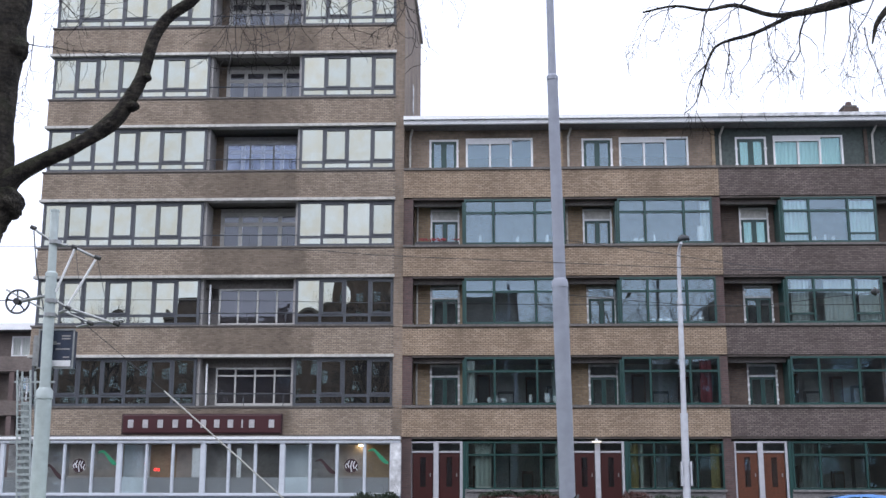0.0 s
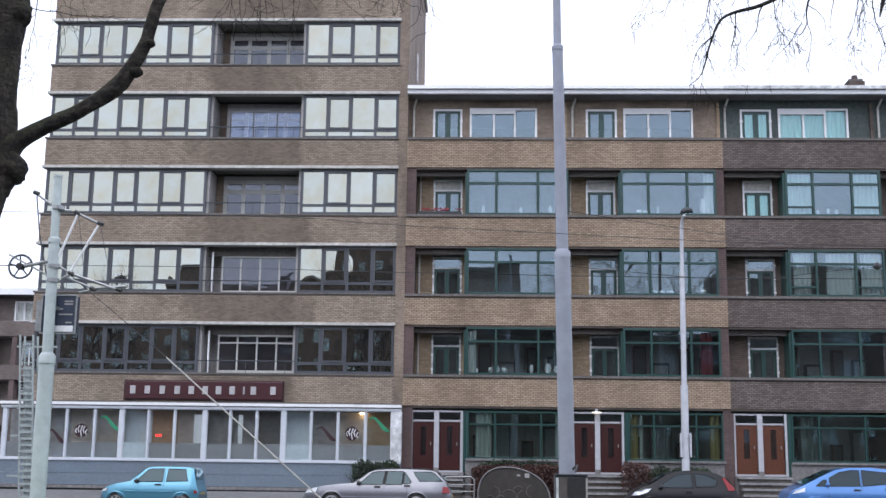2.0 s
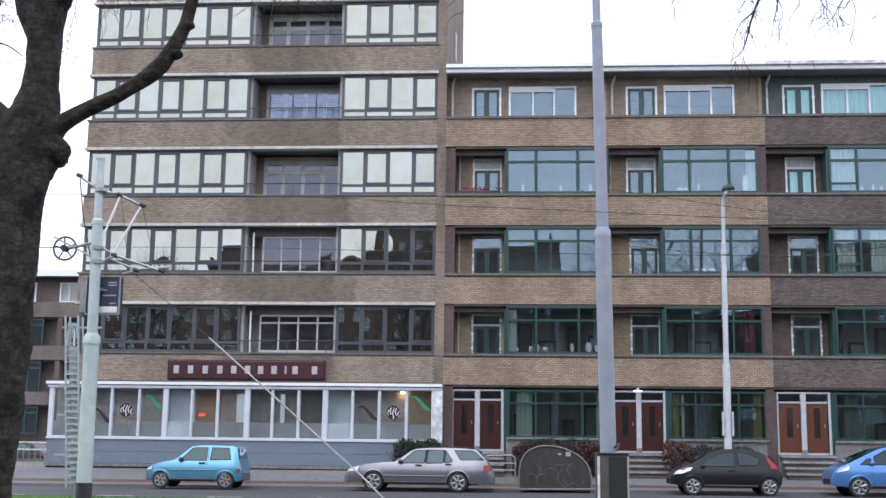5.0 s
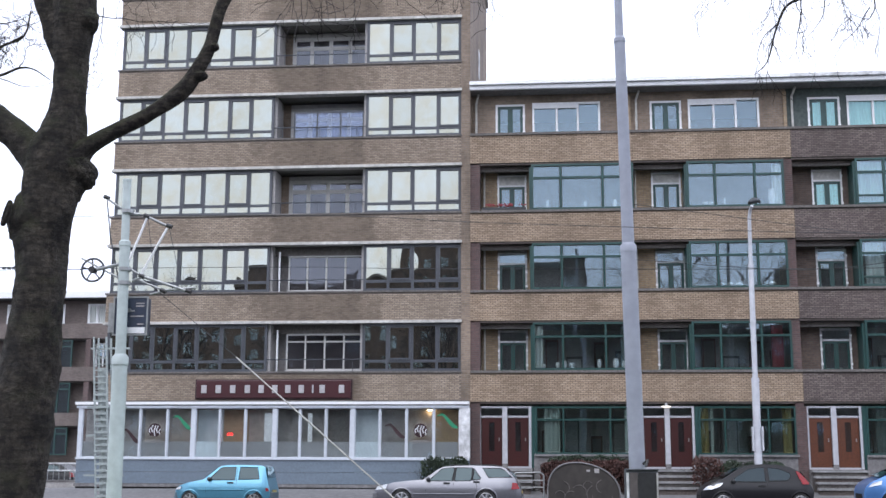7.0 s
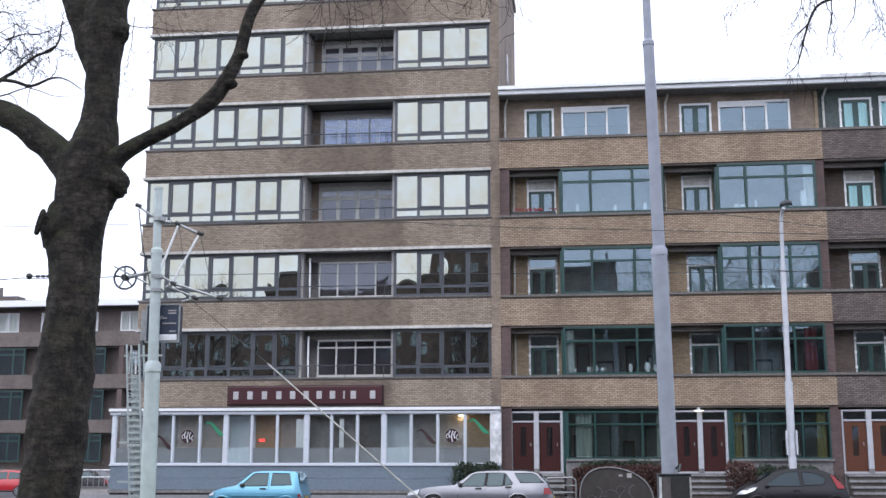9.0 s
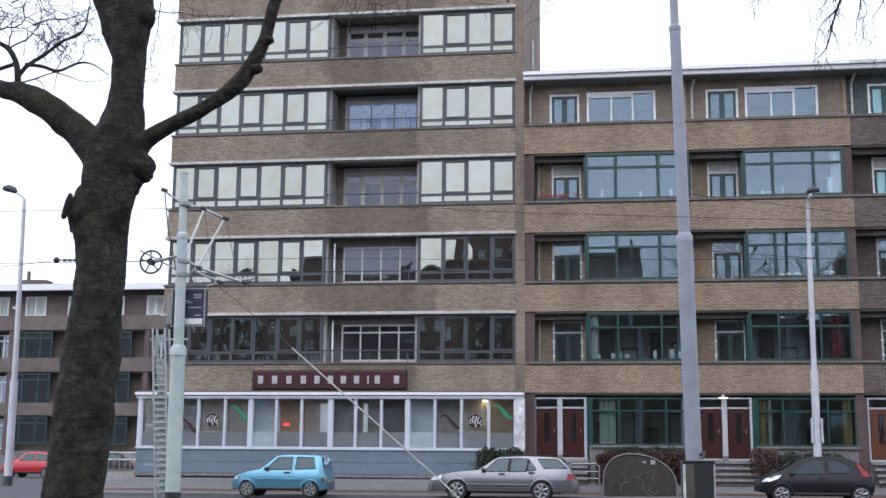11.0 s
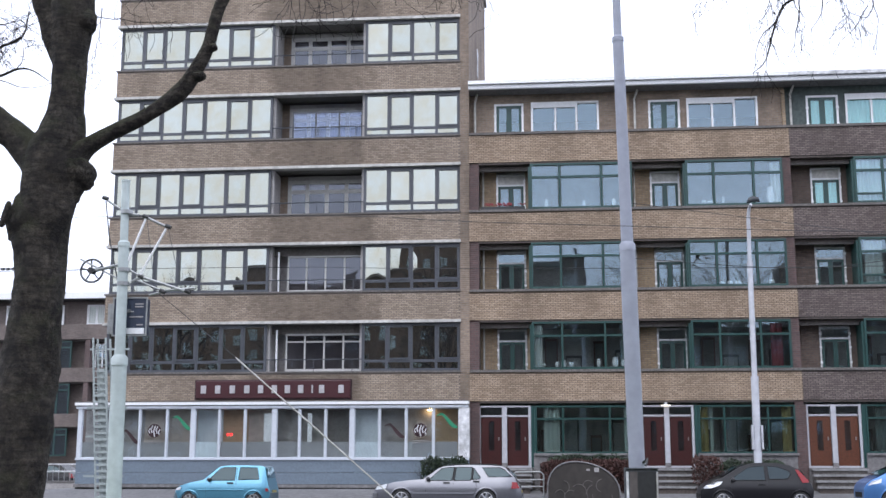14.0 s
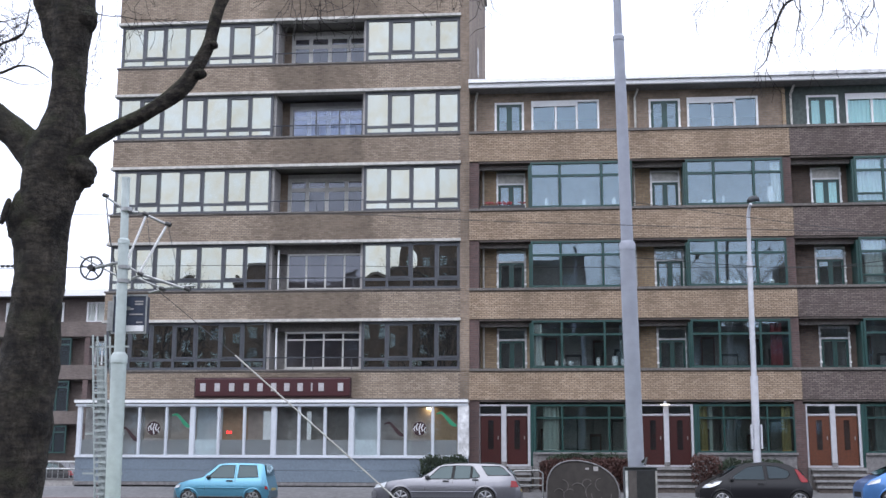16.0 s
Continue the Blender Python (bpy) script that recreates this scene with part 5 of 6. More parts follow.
disp = thing("stop_sign_box", (-7.9, 21.25, 3.6), "dark blue tram stop box sign with white band", "sign")
SIGN_BLUE = paint("dark_blue_sign", (0.05, 0.062, 0.095), 0.3, vary=0.15)
soft(part("case", boxes((-8.17, -7.54, 21.16, 21.36, 3.78, 4.47)), SIGN_BLUE, disp), 0.02)
part("rim", frame_bm(-8.19, -7.52, 3.76, 4.49, 21.14, 21.16, 0.03), STEEL, disp)
part("light_strip", boxes((-8.1, -7.57, 21.13, 21.155, 3.80, 3.91)), WHITE, disp)
for x0, x1, z in ((-7.76, -7.6, 4.36), (-7.76, -7.6, 4.31), (-7.86, -7.78, 4.22), (-7.86, -7.6, 4.12), (-7.72, -7.6, 3.97)):
    part("text_bar", boxes((x0, x1, 21.15, 21.157, z - 0.012, z + 0.012)), PLASTER, disp)
part("side_panel", boxes((-8.3, -8.17, 21.2, 21.32, 3.82, 4.38)), STEEL, disp)
part("strut", boxes((-8.05, -7.85, 21.1, 21.16, 4.2, 4.26)), STEEL, disp)

WIRE = BLACK_METAL
for pts in ([(-40, 21.0, 6.05), (PX, PY, 6.0), (-1.2, 21, 5.76), (5.8, 21, 5.46), (12, 21, 5.5)], [(-30, 24, 5.4), (-9, 24, 5.52), (-2, 24, 5.42), (5.6, 24, 5.34), (14, 24, 5.4)],
            [(1.4, 22.0, 6.3), (8.2, 24, 5.84), (14, 24, 5.9)], [(1.4, 22.1, 5.25), (5.1, 24, 5.32), (8.0, 24, 5.6), (14, 24, 6.0)], [(-30, 21, 5.0), (-8.57, 21, 4.99)]):
    w = thing("tram_wire", pts[0], "thin black overhead tram wire", "wire", "overhead wires")
    part("strand", tubes((bent(pts, 4), 0.0065, 5)), WIRE, w)
w = thing("wire_insulator", (7.93, 24, 5.61), "small dark insulator on the tram wire", "insulator")
part("body", tubes(([(7.85, 24, 5.6), (7.93, 24, 5.61), (8.02, 24, 5.62)], [0.03, 0.09, 0.03], 10)), BLACK_METAL, w)

w = thing("wire_insulator", (-10.47, 21, 5.04), "dark ball and rod insulator on the tram wire", "insulator")
part("ball", tubes(([(-10.53, 21, 5.04), (-10.5, 21, 5.04), (-10.47, 21, 5.04), (-10.44, 21, 5.04), (-10.41, 21, 5.04)], [0.02, 0.055, 0.065, 0.055, 0.02], 12)), BLACK_METAL, w, smooth=True)
part("rod", tubes(([(-10.41, 21, 5.04), (-10.1, 21, 5.03)], 0.012, 6)), BLACK_METAL, w)
for x in (-10.3, -10.2, -10.1):
    part("bead", tubes(([(x - 0.03, 21, 5.034), (x + 0.03, 21, 5.034)], 0.028, 8)), GREY_BOX, w)
w = thing("tram_wire", (-30, 21, 3.3), "thin black overhead tram wire", "wire", "overhead wires")
part("strand", tubes((bent([(-30, 21, 3.3), (-16, 21, 4.5), (-11.6, 21, 4.92), (-10.5, 21, 5.03)], 4), 0.0065, 5)), WIRE, w)

mast = thing("steel_mast", (1.45, 22.0, 0.25), "tall blue-grey stepped steel mast", "mast")
MX = 1.40
part("lower_tube", tubes(([(MX + 0.08, 22, 0.2), (MX, 22, 5.42)], 0.148, 20)), POLE_BLUE, mast, smooth=True)
part("collar", tubes(([(MX, 22, 5.36), (MX, 22, 5.48), (MX, 22, 5.54)], [0.155, 0.155, 0.115], 20)), POLE_BLUE, mast, smooth=True)
part("middle_tube", tubes(([(MX, 22, 5.5), (MX - 0.07, 22, 9.55)], [0.115, 0.105], 18)), POLE_BLUE, mast, smooth=True)
part("collar", tubes(([(MX - 0.07, 22, 9.5), (MX - 0.07, 22, 9.58), (MX - 0.07, 22, 9.62)], [0.115, 0.115, 0.08], 18)), POLE_BLUE, mast, smooth=True)
part("upper_tube", tubes(([(MX - 0.07, 22, 9.6), (MX - 0.12, 22, 13.6)], [0.08, 0.065], 16)), POLE_BLUE, mast, smooth=True)
part("cable_clip", tubes(([(MX + 0.16, 21.9, 1.45), (MX + 0.24, 21.85, 1.52), (MX + 0.2, 21.8, 1.4)], 0.025, 6)), BLACK_METAL, mast)

cab = thing("switch_cabinet", (1.48, 21.4, 0.25), "dark grey metal switch cabinet beside the mast", "cabinet")
soft(part("body", boxes((1.2, 1.77, 21.2, 21.6, 0.2, 1.34)), GREY_BOX, cab), 0.015)
soft(part("lid", boxes((1.2, 1.78, 21.17, 21.65, 1.34, 1.365)), GREY_BOX, cab), 0.01)
part("door_edge", boxes((1.215, 1.26, 21.18, 21.2, 0.25, 1.3)), WHITE_WORN, cab)
part("front_panel", boxes((1.275, 1.41, 21.185, 21.2, 0.3, 1.3)), paint("brown_grey_panel", (0.095, 0.08, 0.078), 0.6, vary=0.2), cab, "brown-grey panel")
part("edge_strip", boxes((1.735, 1.765, 21.185, 21.2, 0.25, 1.3)), PLASTER, cab)
part("door", boxes((1.42, 1.73, 21.185, 21.2, 0.3, 1.3)), BLACK_METAL, cab)

lp = thing("street_lamp", (6.66, 40.5, 0.5), "pale grey street lamp post on the pavement", "street lamp")
part("base_tube", tubes(([(6.66, 40.5, 0.15), (6.68, 40.5, 4.35)], 0.128, 16)), POLE_WHITE, lp, smooth=True)
part("middle_tube", tubes(([(6.68, 40.5, 4.3), (6.70, 40.5, 8.2)], 0.092, 16)), POLE_WHITE, lp, smooth=True)
part("upper_tube", tubes(([(6.70, 40.5, 8.2), (6.72, 40.5, 9.85), (6.74, 40.4, 10.1), (6.78, 40.2, 10.22)], [0.07, 0.062, 0.055, 0.05], 14)), POLE_WHITE, lp, smooth=True)
for z in (4.32, 6.3, 8.2):
    part("collar", tubes(([(6.66 + z * 0.005, 40.5, z - 0.08), (6.66 + z * 0.005, 40.5, z + 0.05)], 0.132 if z < 5 else 0.102, 16)), POLE_WHITE, lp)
part("lamp_head", tubes(([(6.64, 40.0, 10.24), (6.68, 39.9, 10.29), (6.81, 39.9, 10.34), (6.95, 39.9, 10.32), (7.01, 40.0, 10.28)], [0.04, 0.085, 0.11, 0.085, 0.04], 12)), GREY_BOX, lp, "dark lamp head", True)
for bx0, bx1 in ((6.49, 6.55), (6.8, 6.86)):
    soft(part("side_bracket", boxes((bx0, bx1, 40.36, 40.56, 1.95, 2.75)), POLE_WHITE, lp), 0.015)
for z in (2.08, 2.62):
    part("strap", tubes(([(6.675, 40.5, z - 0.03), (6.675, 40.5, z + 0.03)], 0.14, 16)), POLE_WHITE, lp)

lat = thing("lattice_post", (-14.5, 37.0, 0.0), "narrow pale steel lattice post at the kerb", "post")
LATTICE = paint("weathered_pale_steel", (0.34, 0.38, 0.37), 0.6, vary=0.2)
LX, LZ = -14.93, 5.5
for dx in (0.0, 0.42):
    part("upright", tubes(([(LX + dx + 0.4, 37, -0.1), (LX + dx, 37, LZ)], 0.035, 6)), LATTICE, lat)
    part("upright", tubes(([(LX + dx + 0.4, 37.4, -0.1), (LX + dx, 37.4, LZ)], 0.035, 6)), LATTICE, lat)
for k in range(26):
    z = 0.2 + k * 0.2
    x = LX + 0.4 * (1 - z / LZ)
    part("rung", boxes((x, x + 0.42, 36.97, 37.0, z, z + (0.07 if z < 3.8 else 0.03))), LATTICE, lat)
part("perforated_column", tubes(([(LX + 0.62, 37.2, -0.1), (LX + 0.26, 37.2, 4.5)], 0.16, 8)), LATTICE, lat)
for z in (1.05, 2.3, 3.2, 5.1):
    part("cross_bar", boxes((LX - 0.1, LX + 1.2, 37.04, 37.1, z, z + 0.06)), LATTICE, lat)

# ---- street furniture at the houses ----
drum = thing("bicycle_drum", (0.85, 38.8, 0.13), "dark rounded bicycle storage drum with grey rim", "bicycle shelter")
DRUM = paint("sooty_drum_panel", (0.043, 0.036, 0.031), 0.6, vary=0.35, fine=3.0)
def drum_line(k, y, grow=1.0):
    out = []
    for i in range(k + 1):
        a = math.pi * i / k
        x = 0.86 - 1.15 * grow * math.cos(a) - 0.16 * math.sin(a) ** 2
        out.append((x, y, 0.16 + (0.22 if 0 < i < k else 0.0) * grow + 1.16 * grow * math.sin(a) ** 0.68 + 0.06 * math.cos(a)))
    return out
bm = bmesh.new()
f0 = [bm.verts.new(Vector(p) - OFF) for p in drum_line(24, 38.35)]
f1 = [bm.verts.new(Vector(p) - OFF) for p in drum_line(24, 40.0)]
bm.faces.new(f0), bm.faces.new(f1)
for i in range(25):
    j = (i + 1) % 25
    bm.faces.new((f0[i], f0[j], f1[j], f1[i]))
part("shell", bm, DRUM, drum)
part("rim", tubes((drum_line(24, 38.33), 0.024, 8)), STONE, drum, "grey steel rim")
part("foot_bar", tubes(([(-0.3, 38.33, 0.17), (2.0, 38.33, 0.2)], 0.035, 8)), STONE, drum)
part("sticker", boxes((1.2, 1.35, 38.33, 38.345, 1.22, 1.36)), PLASTER, drum)
part("sticker", boxes((0.95, 1.06, 38.33, 38.345, 1.26, 1.32)), PLASTER, drum)
for k, (x, z, r) in enumerate(((0.1, 0.5, 0.16), (0.45, 0.45, 0.2), (1.25, 0.55, 0.3), (1.3, 0.5, 0.18), (1.6, 0.45, 0.15), (0.2, 0.75, 0.2), (0.7, 0.6, 0.24), (1.0, 0.8, 0.16), (1.45, 0.8, 0.2))):
    arc = [(x + r * math.cos(a), 38.335, z + r * math.sin(a)) for a in [0.3 * i + k for i in range(10)]]
    part("scrawl", tubes((arc, 0.011, 4)), LEDGE, drum, "faded grey paint scrawl")

rail = thing("hoop_rail", (-0.8, 40.9, 0.4), "galvanised steel hoop rail on the pavement", "railing")
part("hoop", tubes(([(-1.5, 40.9, 0.22), (-1.5, 40.9, 1.1), (-1.38, 40.9, 1.2), (-0.55, 40.9, 1.22), (-0.43, 40.9, 1.12), (-0.43, 40.9, 0.22)], 0.03, 8)), STEEL, rail)
for z in (0.95, 0.72):
    part("bar", tubes(([(-1.5, 40.9, z), (-0.43, 40.9, z)], 0.022, 8)), STEEL, rail)

LEAF_RED = paint("russet_hedge_leaf", (0.085, 0.035, 0.028), 0.7, vary=0.4, fine=5.0, bump=0)
LEAF_GREEN = paint("dull_green_leaf", (0.035, 0.055, 0.03), 0.7, vary=0.4, fine=5.0, bump=0)


def shrub(name, x0, x1, y0, y1, z0, z1, material, count, label, size=0.05):
    s = thing(name, ((x0 + x1) / 2, (y0 + y1) / 2, z0), label, "hedge")
    verts, faces = [], []
    stems = bmesh.new()
    for _ in range(int((x1 - x0) * 9)):
        x, y = rng.uniform(x0 + 0.1, x1 - 0.1), rng.uniform(y0 + 0.1, y1 - 0.1)
        spray(stems, (x, y, z0 - 0.05), (rng.gauss(0, 0.3), rng.gauss(0, 0.3), 1), (z1 - z0) * rng.uniform(0.7, 1.05), 0.012, 1, -0.3)
    part("stems", stems, TWIG, s)
    for _ in range(count):
        u, v, w = rng.random(), rng.random(), rng.random() ** 0.6
        x, y = x0 + (x1 - x0) * u, y0 + (y1 - y0) * v
        top = z1 + 0.12 * noise.noise(Vector((x * 2.2, y * 2.2, 3))) - 0.5 * (z1 - z0) * max(0, abs(2 * u - 1) - 0.75)
        c = Vector((x, y + 0.1 * noise.noise(Vector((x * 3, w * 3, 1))), z0 + (top - z0) * w)) - OFF
        q = Euler((rng.uniform(0, 6.28), rng.uniform(0, 6.28), rng.uniform(0, 6.28))).to_matrix()
        k = size * rng.uniform(0.6, 1.4)
        b = len(verts)
        verts += [c + q @ Vector(p) for p in ((-k, 0, 0), (0, -k * 0.55, k * 0.15), (k, 0, 0), (0, k * 0.55, k * 0.15))]
        faces.append((b, b + 1, b + 2, b + 3))
    me = bpy.data.meshes.new("foliage")
    me.from_pydata(verts, [], faces)
    me.materials.append(material)
    ob = new("foliage", me)
    ob.parent = s
    tagged(ob, kind="stuff")


shrub("hedge", -0.55, 2.7, 41.7, 42.6, 0.45, 1.62, LEAF_RED, 9000, "russet clipped hedge in front of the house")
shrub("hedge", -0.3, 2.5, 42.2, 42.8, 0.9, 1.78, LEAF_GREEN, 2500, "dull green hedge top under the window")
shrub("shrub", -4.75, -3.1, 41.9, 42.6, 0.5, 1.72, LEAF_GREEN, 2300, "dull green evergreen shrub against the plinth")
shrub("shrub", 4.7, 5.7, 41.7, 42.5, 0.5, 1.72, LEAF_RED, 1300, "russet thin shrub beside the steps")
shrub("shrub", 5.6, 7.9, 41.8, 42.6, 0.5, 1.6, LEAF_GREEN, 3200, "dark green shrub under the window")

# ---- vehicles ----
GLASS_CAR = glass("car_glass", (0.25, 0.28, 0.28), (0.62, 0.8, 0.86), 0.2, 0.022, 0.5, 1.45, 2.2)
TYRE, RIM = BLACK, paint("alloy_rim", (0.31, 0.31, 0.32), 0.35, 0.7, vary=0.1)
HUBCAP = paint("grey_hubcap", (0.22, 0.22, 0.215), 0.5, vary=0.2)
RED_LIGHT = paint("red_tail_light", (0.26, 0.014, 0.018), 0.15, vary=0.1, bump=0)
CLEAR_LIGHT = paint("clear_headlight", (0.7, 0.72, 0.75), 0.12, vary=0.1, bump=0)
PLATE = paint("yellow_plate", (0.42, 0.34, 0.12), 0.5, vary=0.1)


def car(name, x0, y0, gz, length, height, width, outline, belt, wheels, wr, side_windows, material, label, rim=RIM, trim=None, tail=None, head=None, door_lines=(), handles=(), mirror=None, screens=(), bumper=None, pillars=()):
    """A parked car that faces -x: its side outline swept across its width, pulled in above the belt line."""
    c = thing(name, (x0 + length / 2, y0 + width / 2, gz), label, "car", "parked cars")
    hw = width / 2

    def half(z):
        k = 1.0 - 0.24 * max(0.0, (z - belt) / (1 - belt)) - 0.16 * max(0.0, (0.4 - z) / 0.4) ** 1.5 - 0.085 * min(1.0, max(0.0, (z - 0.42) / (belt - 0.42)) ** 1.5)
        return hw * k

    def nose(u):
        return 1 - 0.27 * max(0, 1 - u / 0.15) ** 2 - 0.16 * max(0, 1 - (1 - u) / 0.1) ** 2

    def loc(u, v, side, out=0.0):
        return Vector((x0 + u * length, y0 + hw + side * (half(v) * nose(u) + out), gz + v * height)) - OFF

    pts = list(outline)
    low = []
    for wu in sorted(wheels, reverse=True):
        ru, rv = wr * 1.13 / length, wr * 1.13 / height
        a0 = math.asin(max(-0.3, min(0.3, (0.2 * height - wr) / (wr * 1.13))))
        for k in range(9):
            a = a0 + (math.pi - 2 * a0) * k / 8
            low.append((wu + ru * math.cos(a), wr / height + rv * math.sin(a)))
    pts += low
    bm = bmesh.new()
    ring = [bm.verts.new((x0 + u * length - OFF.x, y0 - OFF.y, gz + v * height - OFF.z)) for u, v in pts]
    face = bm.faces.new(ring)
    bmesh.ops.triangulate(bm, faces=[face])
    for q in (0.25, 0.34, 0.43, 0.52, belt - 0.03, belt, belt + (1 - belt) * 0.35, belt + (1 - belt) * 0.7, 0.93):
        bmesh.ops.bisect_plane(bm, geom=bm.verts[:] + bm.edges[:] + bm.faces[:], plane_co=(0, 0, gz + q * height - OFF.z), plane_no=(0, 0, 1))
    r = bmesh.ops.extrude_face_region(bm, geom=bm.faces[:])
    bmesh.ops.translate(bm, vec=(0, width, 0), verts=[v for v in r["geom"] if isinstance(v, bmesh.types.BMVert)])
    for v in bm.verts:
        q = (v.co.z + OFF.z - gz) / height
        u = (v.co.x + OFF.x - x0) / length
        side = -1 if v.co.y + OFF.y < y0 + hw else 1
        v.co.y = y0 + hw + side * half(q) * nose(u) - OFF.y
    body = soft(part("body", bm, material, c, "", True), 0.022, 2)
    for side in (-1, 1):
        for poly in side_windows:
            bm = bmesh.new()
            vs = []
            for i in range(len(poly)):
                a, b = poly[i], poly[(i + 1) % len(poly)]
                for k in range(3):
                    vs.append(bm.verts.new(loc(a[0] + (b[0] - a[0]) * k / 3, a[1] + (b[1] - a[1]) * k / 3, side, 0.006)))
            f = bm.faces.new(vs)
            bmesh.ops.triangulate(bm, faces=[f])
            win = part("side_window", bm, GLASS_CAR, c, "dark tinted side window")
            edge = [loc(u, v, side, 0.008) + OFF for u, v in poly]
            part("window_seal", tubes((edge + edge[:1], 0.013, 4)), BLACK, win)
        for poly in pillars:
            bm = bmesh.new()
            f = bm.faces.new([bm.verts.new(loc(u, v, side, 0.004)) for u, v in poly])
            part("door_pillar", bm, BLACK, c, "black door pillar")
        for u, v0, v1 in door_lines:
            bm = tubes(([loc(u, v0, side, 0.001) + OFF, loc(u, (v0 + v1) / 2, side, 0.001) + OFF, loc(u, v1, side, 0.001) + OFF], 0.007, 4))
            part("door_gap", bm, BLACK_METAL, c)
        a, b = (loc(u, 0.215, side, -0.012) + OFF for u in (wheels[0] + wr * 1.2 / length, wheels[1] - wr * 1.2 / length))
        part("sill_strip", tubes(([a, b], 0.04, 6)), BLACK_METAL, c)
        for u, v in handles:
            p = loc(u, v, side, 0.01) + OFF
            part("door_handle", boxes((p.x - 0.1, p.x + 0.1, p.y - 0.02, p.y + 0.02, p.z - 0.025, p.z + 0.025)), BLACK_METAL, c)
        if trim:
            a, b = loc(trim[0], trim[2], side, 0.004) + OFF, loc(trim[1], trim[2], side, 0.004) + OFF
            part("trim_strip", tubes(([a, b], 0.022, 5)), BLACK_METAL if len(trim) < 4 else material, c)
        for u in wheels:
            p = Vector((x0 + u * length, y0 + hw + side * (hw - 0.11), gz + wr))
            prof = [(-0.1, wr * 0.7), (-0.1, wr * 0.95), (-0.07, wr), (0.07, wr), (0.1, wr * 0.95), (0.1, wr * 0.7)]
            bm = bmesh.new()
            rings = [[bm.verts.new((p.x + rr * math.cos(t) - OFF.x, p.y + dy - OFF.y, p.z + rr * math.sin(t) - OFF.z)) for t in [2 * math.pi * k / 24 for k in range(24)]] for dy, rr in prof]
            for r0, r1 in zip(rings, rings[1:] + rings[:1]):
                for k in range(24):
                    bm.faces.new((r0[k], r0[(k + 1) % 24], r1[(k + 1) % 24], r1[k]))
            wheel = part("wheel", bm, TYRE, c, "black tyre", True)
            dish = tubes(([(p.x, p.y + side * 0.02, p.z), (p.x, p.y + side * 0.06, p.z)], wr * 0.71, 20))
            part("brake_dish", dish, BLACK_METAL, wheel)
            for k in range(6):
                a = 2 * math.pi * k / 6 + 0.3
                part("rim_spoke", tubes(([(p.x + 0.03 * math.cos(a), p.y + side * 0.085, p.z + 0.03 * math.sin(a)), (p.x + wr * 0.66 * math.cos(a), p.y + side * 0.075, p.z + wr * 0.66 * math.sin(a))], [wr * 0.13, wr * 0.19], 6)), rim, wheel)
            circ = [(p.x + wr * 0.68 * math.cos(t), p.y + side * 0.085, p.z + wr * 0.68 * math.sin(t)) for t in [2 * math.pi * k / 24 for k in range(25)]]
            part("rim_ring", tubes((circ, 0.022, 6)), rim, wheel)
        for wu in wheels:
            ru, rv = wr * 1.15 / length, wr * 1.15 / height
            arc = [loc(wu + ru * math.cos(a), wr / height + rv * math.sin(a), side, -0.004) + OFF for a in [math.pi * k / 14 for k in range(15)]]
            part("arch_lip", tubes((arc, 0.026, 6)), material, c, smooth=True)
        if mirror:
            p = loc(mirror[0], mirror[1], side, 0.06) + OFF
            part("wing_mirror", tubes(([p + Vector((-0.06, 0, 0)), p, p + Vector((0.07, 0, 0.01))], [0.03, 0.075, 0.05], 8)), BLACK_METAL if mirror[2] else material, c, smooth=True)
        for spec, m_, nm in ((tail, RED_LIGHT, "tail_light"), (head, CLEAR_LIGHT, "headlight")):
            if spec:
                bm = bmesh.new()
                vs = [bm.verts.new(loc(u, v, side, 0.035)) for u, v in spec]
                f = bm.faces.new(vs)
                r = bmesh.ops.extrude_face_region(bm, geom=[f])
                bmesh.ops.translate(bm, vec=(0, -side * 0.1, 0), verts=[v for v in r["geom"] if isinstance(v, bmesh.types.BMVert)])
                part(nm, bm, m_, c)
    for (u0, v0), (u1, v1), nm in screens:
        bm = bmesh.new()
        n_u, n_v = (v1 - v0) * height, -(u1 - u0) * length
        ln = math.hypot(n_u, n_v)
        sx, sz = -abs(n_u) / ln * (1 if nm == "windscreen" else -1) * 0.03, abs(n_v) / ln * 0.03
        vs = []
        for u, v, sg in ((u0, v0, -1), (u1, v1, -1), (u1, v1, 1), (u0, v0, 1)):
            vs.append(bm.verts.new(Vector((x0 + u * length + sx, y0 + hw + sg * half(v) * nose(u) * 0.9, gz + v * height + sz)) - OFF))
        bm.faces.new(vs)
        part(nm, bm, GLASS_CAR, c, "dark tinted glass")
    if bumper:
        for a, b in ((x0 - 0.03, x0 + 0.14), (x0 + length - 0.14, x0 + length + 0.03)):
            soft(part("bumper", boxes((a, b, y0 + 0.16, y0 + width - 0.16, gz + 0.19 * height, gz + 0.38 * height)), bumper, c, "dull plastic bumper"), 0.045, 3)
    part("grille", boxes((x0 - 0.012, x0 + 0.05, y0 + hw - 0.4, y0 + hw + 0.4, gz + 0.24 * height, gz + 0.34 * height)), BLACK, c)
    part("rear_plate", boxes((x0 + length - 0.03, x0 + length + 0.02, y0 + hw - 0.26, y0 + hw + 0.26, gz + 0.36 * height, gz + 0.425 * height)), PLATE, c)
    part("underside", boxes((x0 + 0.12 * length, x0 + 0.9 * length, y0 + 0.15, y0 + width - 0.15, gz + 0.17 * height, gz + 0.34 * height)), BLACK, c)
    return c


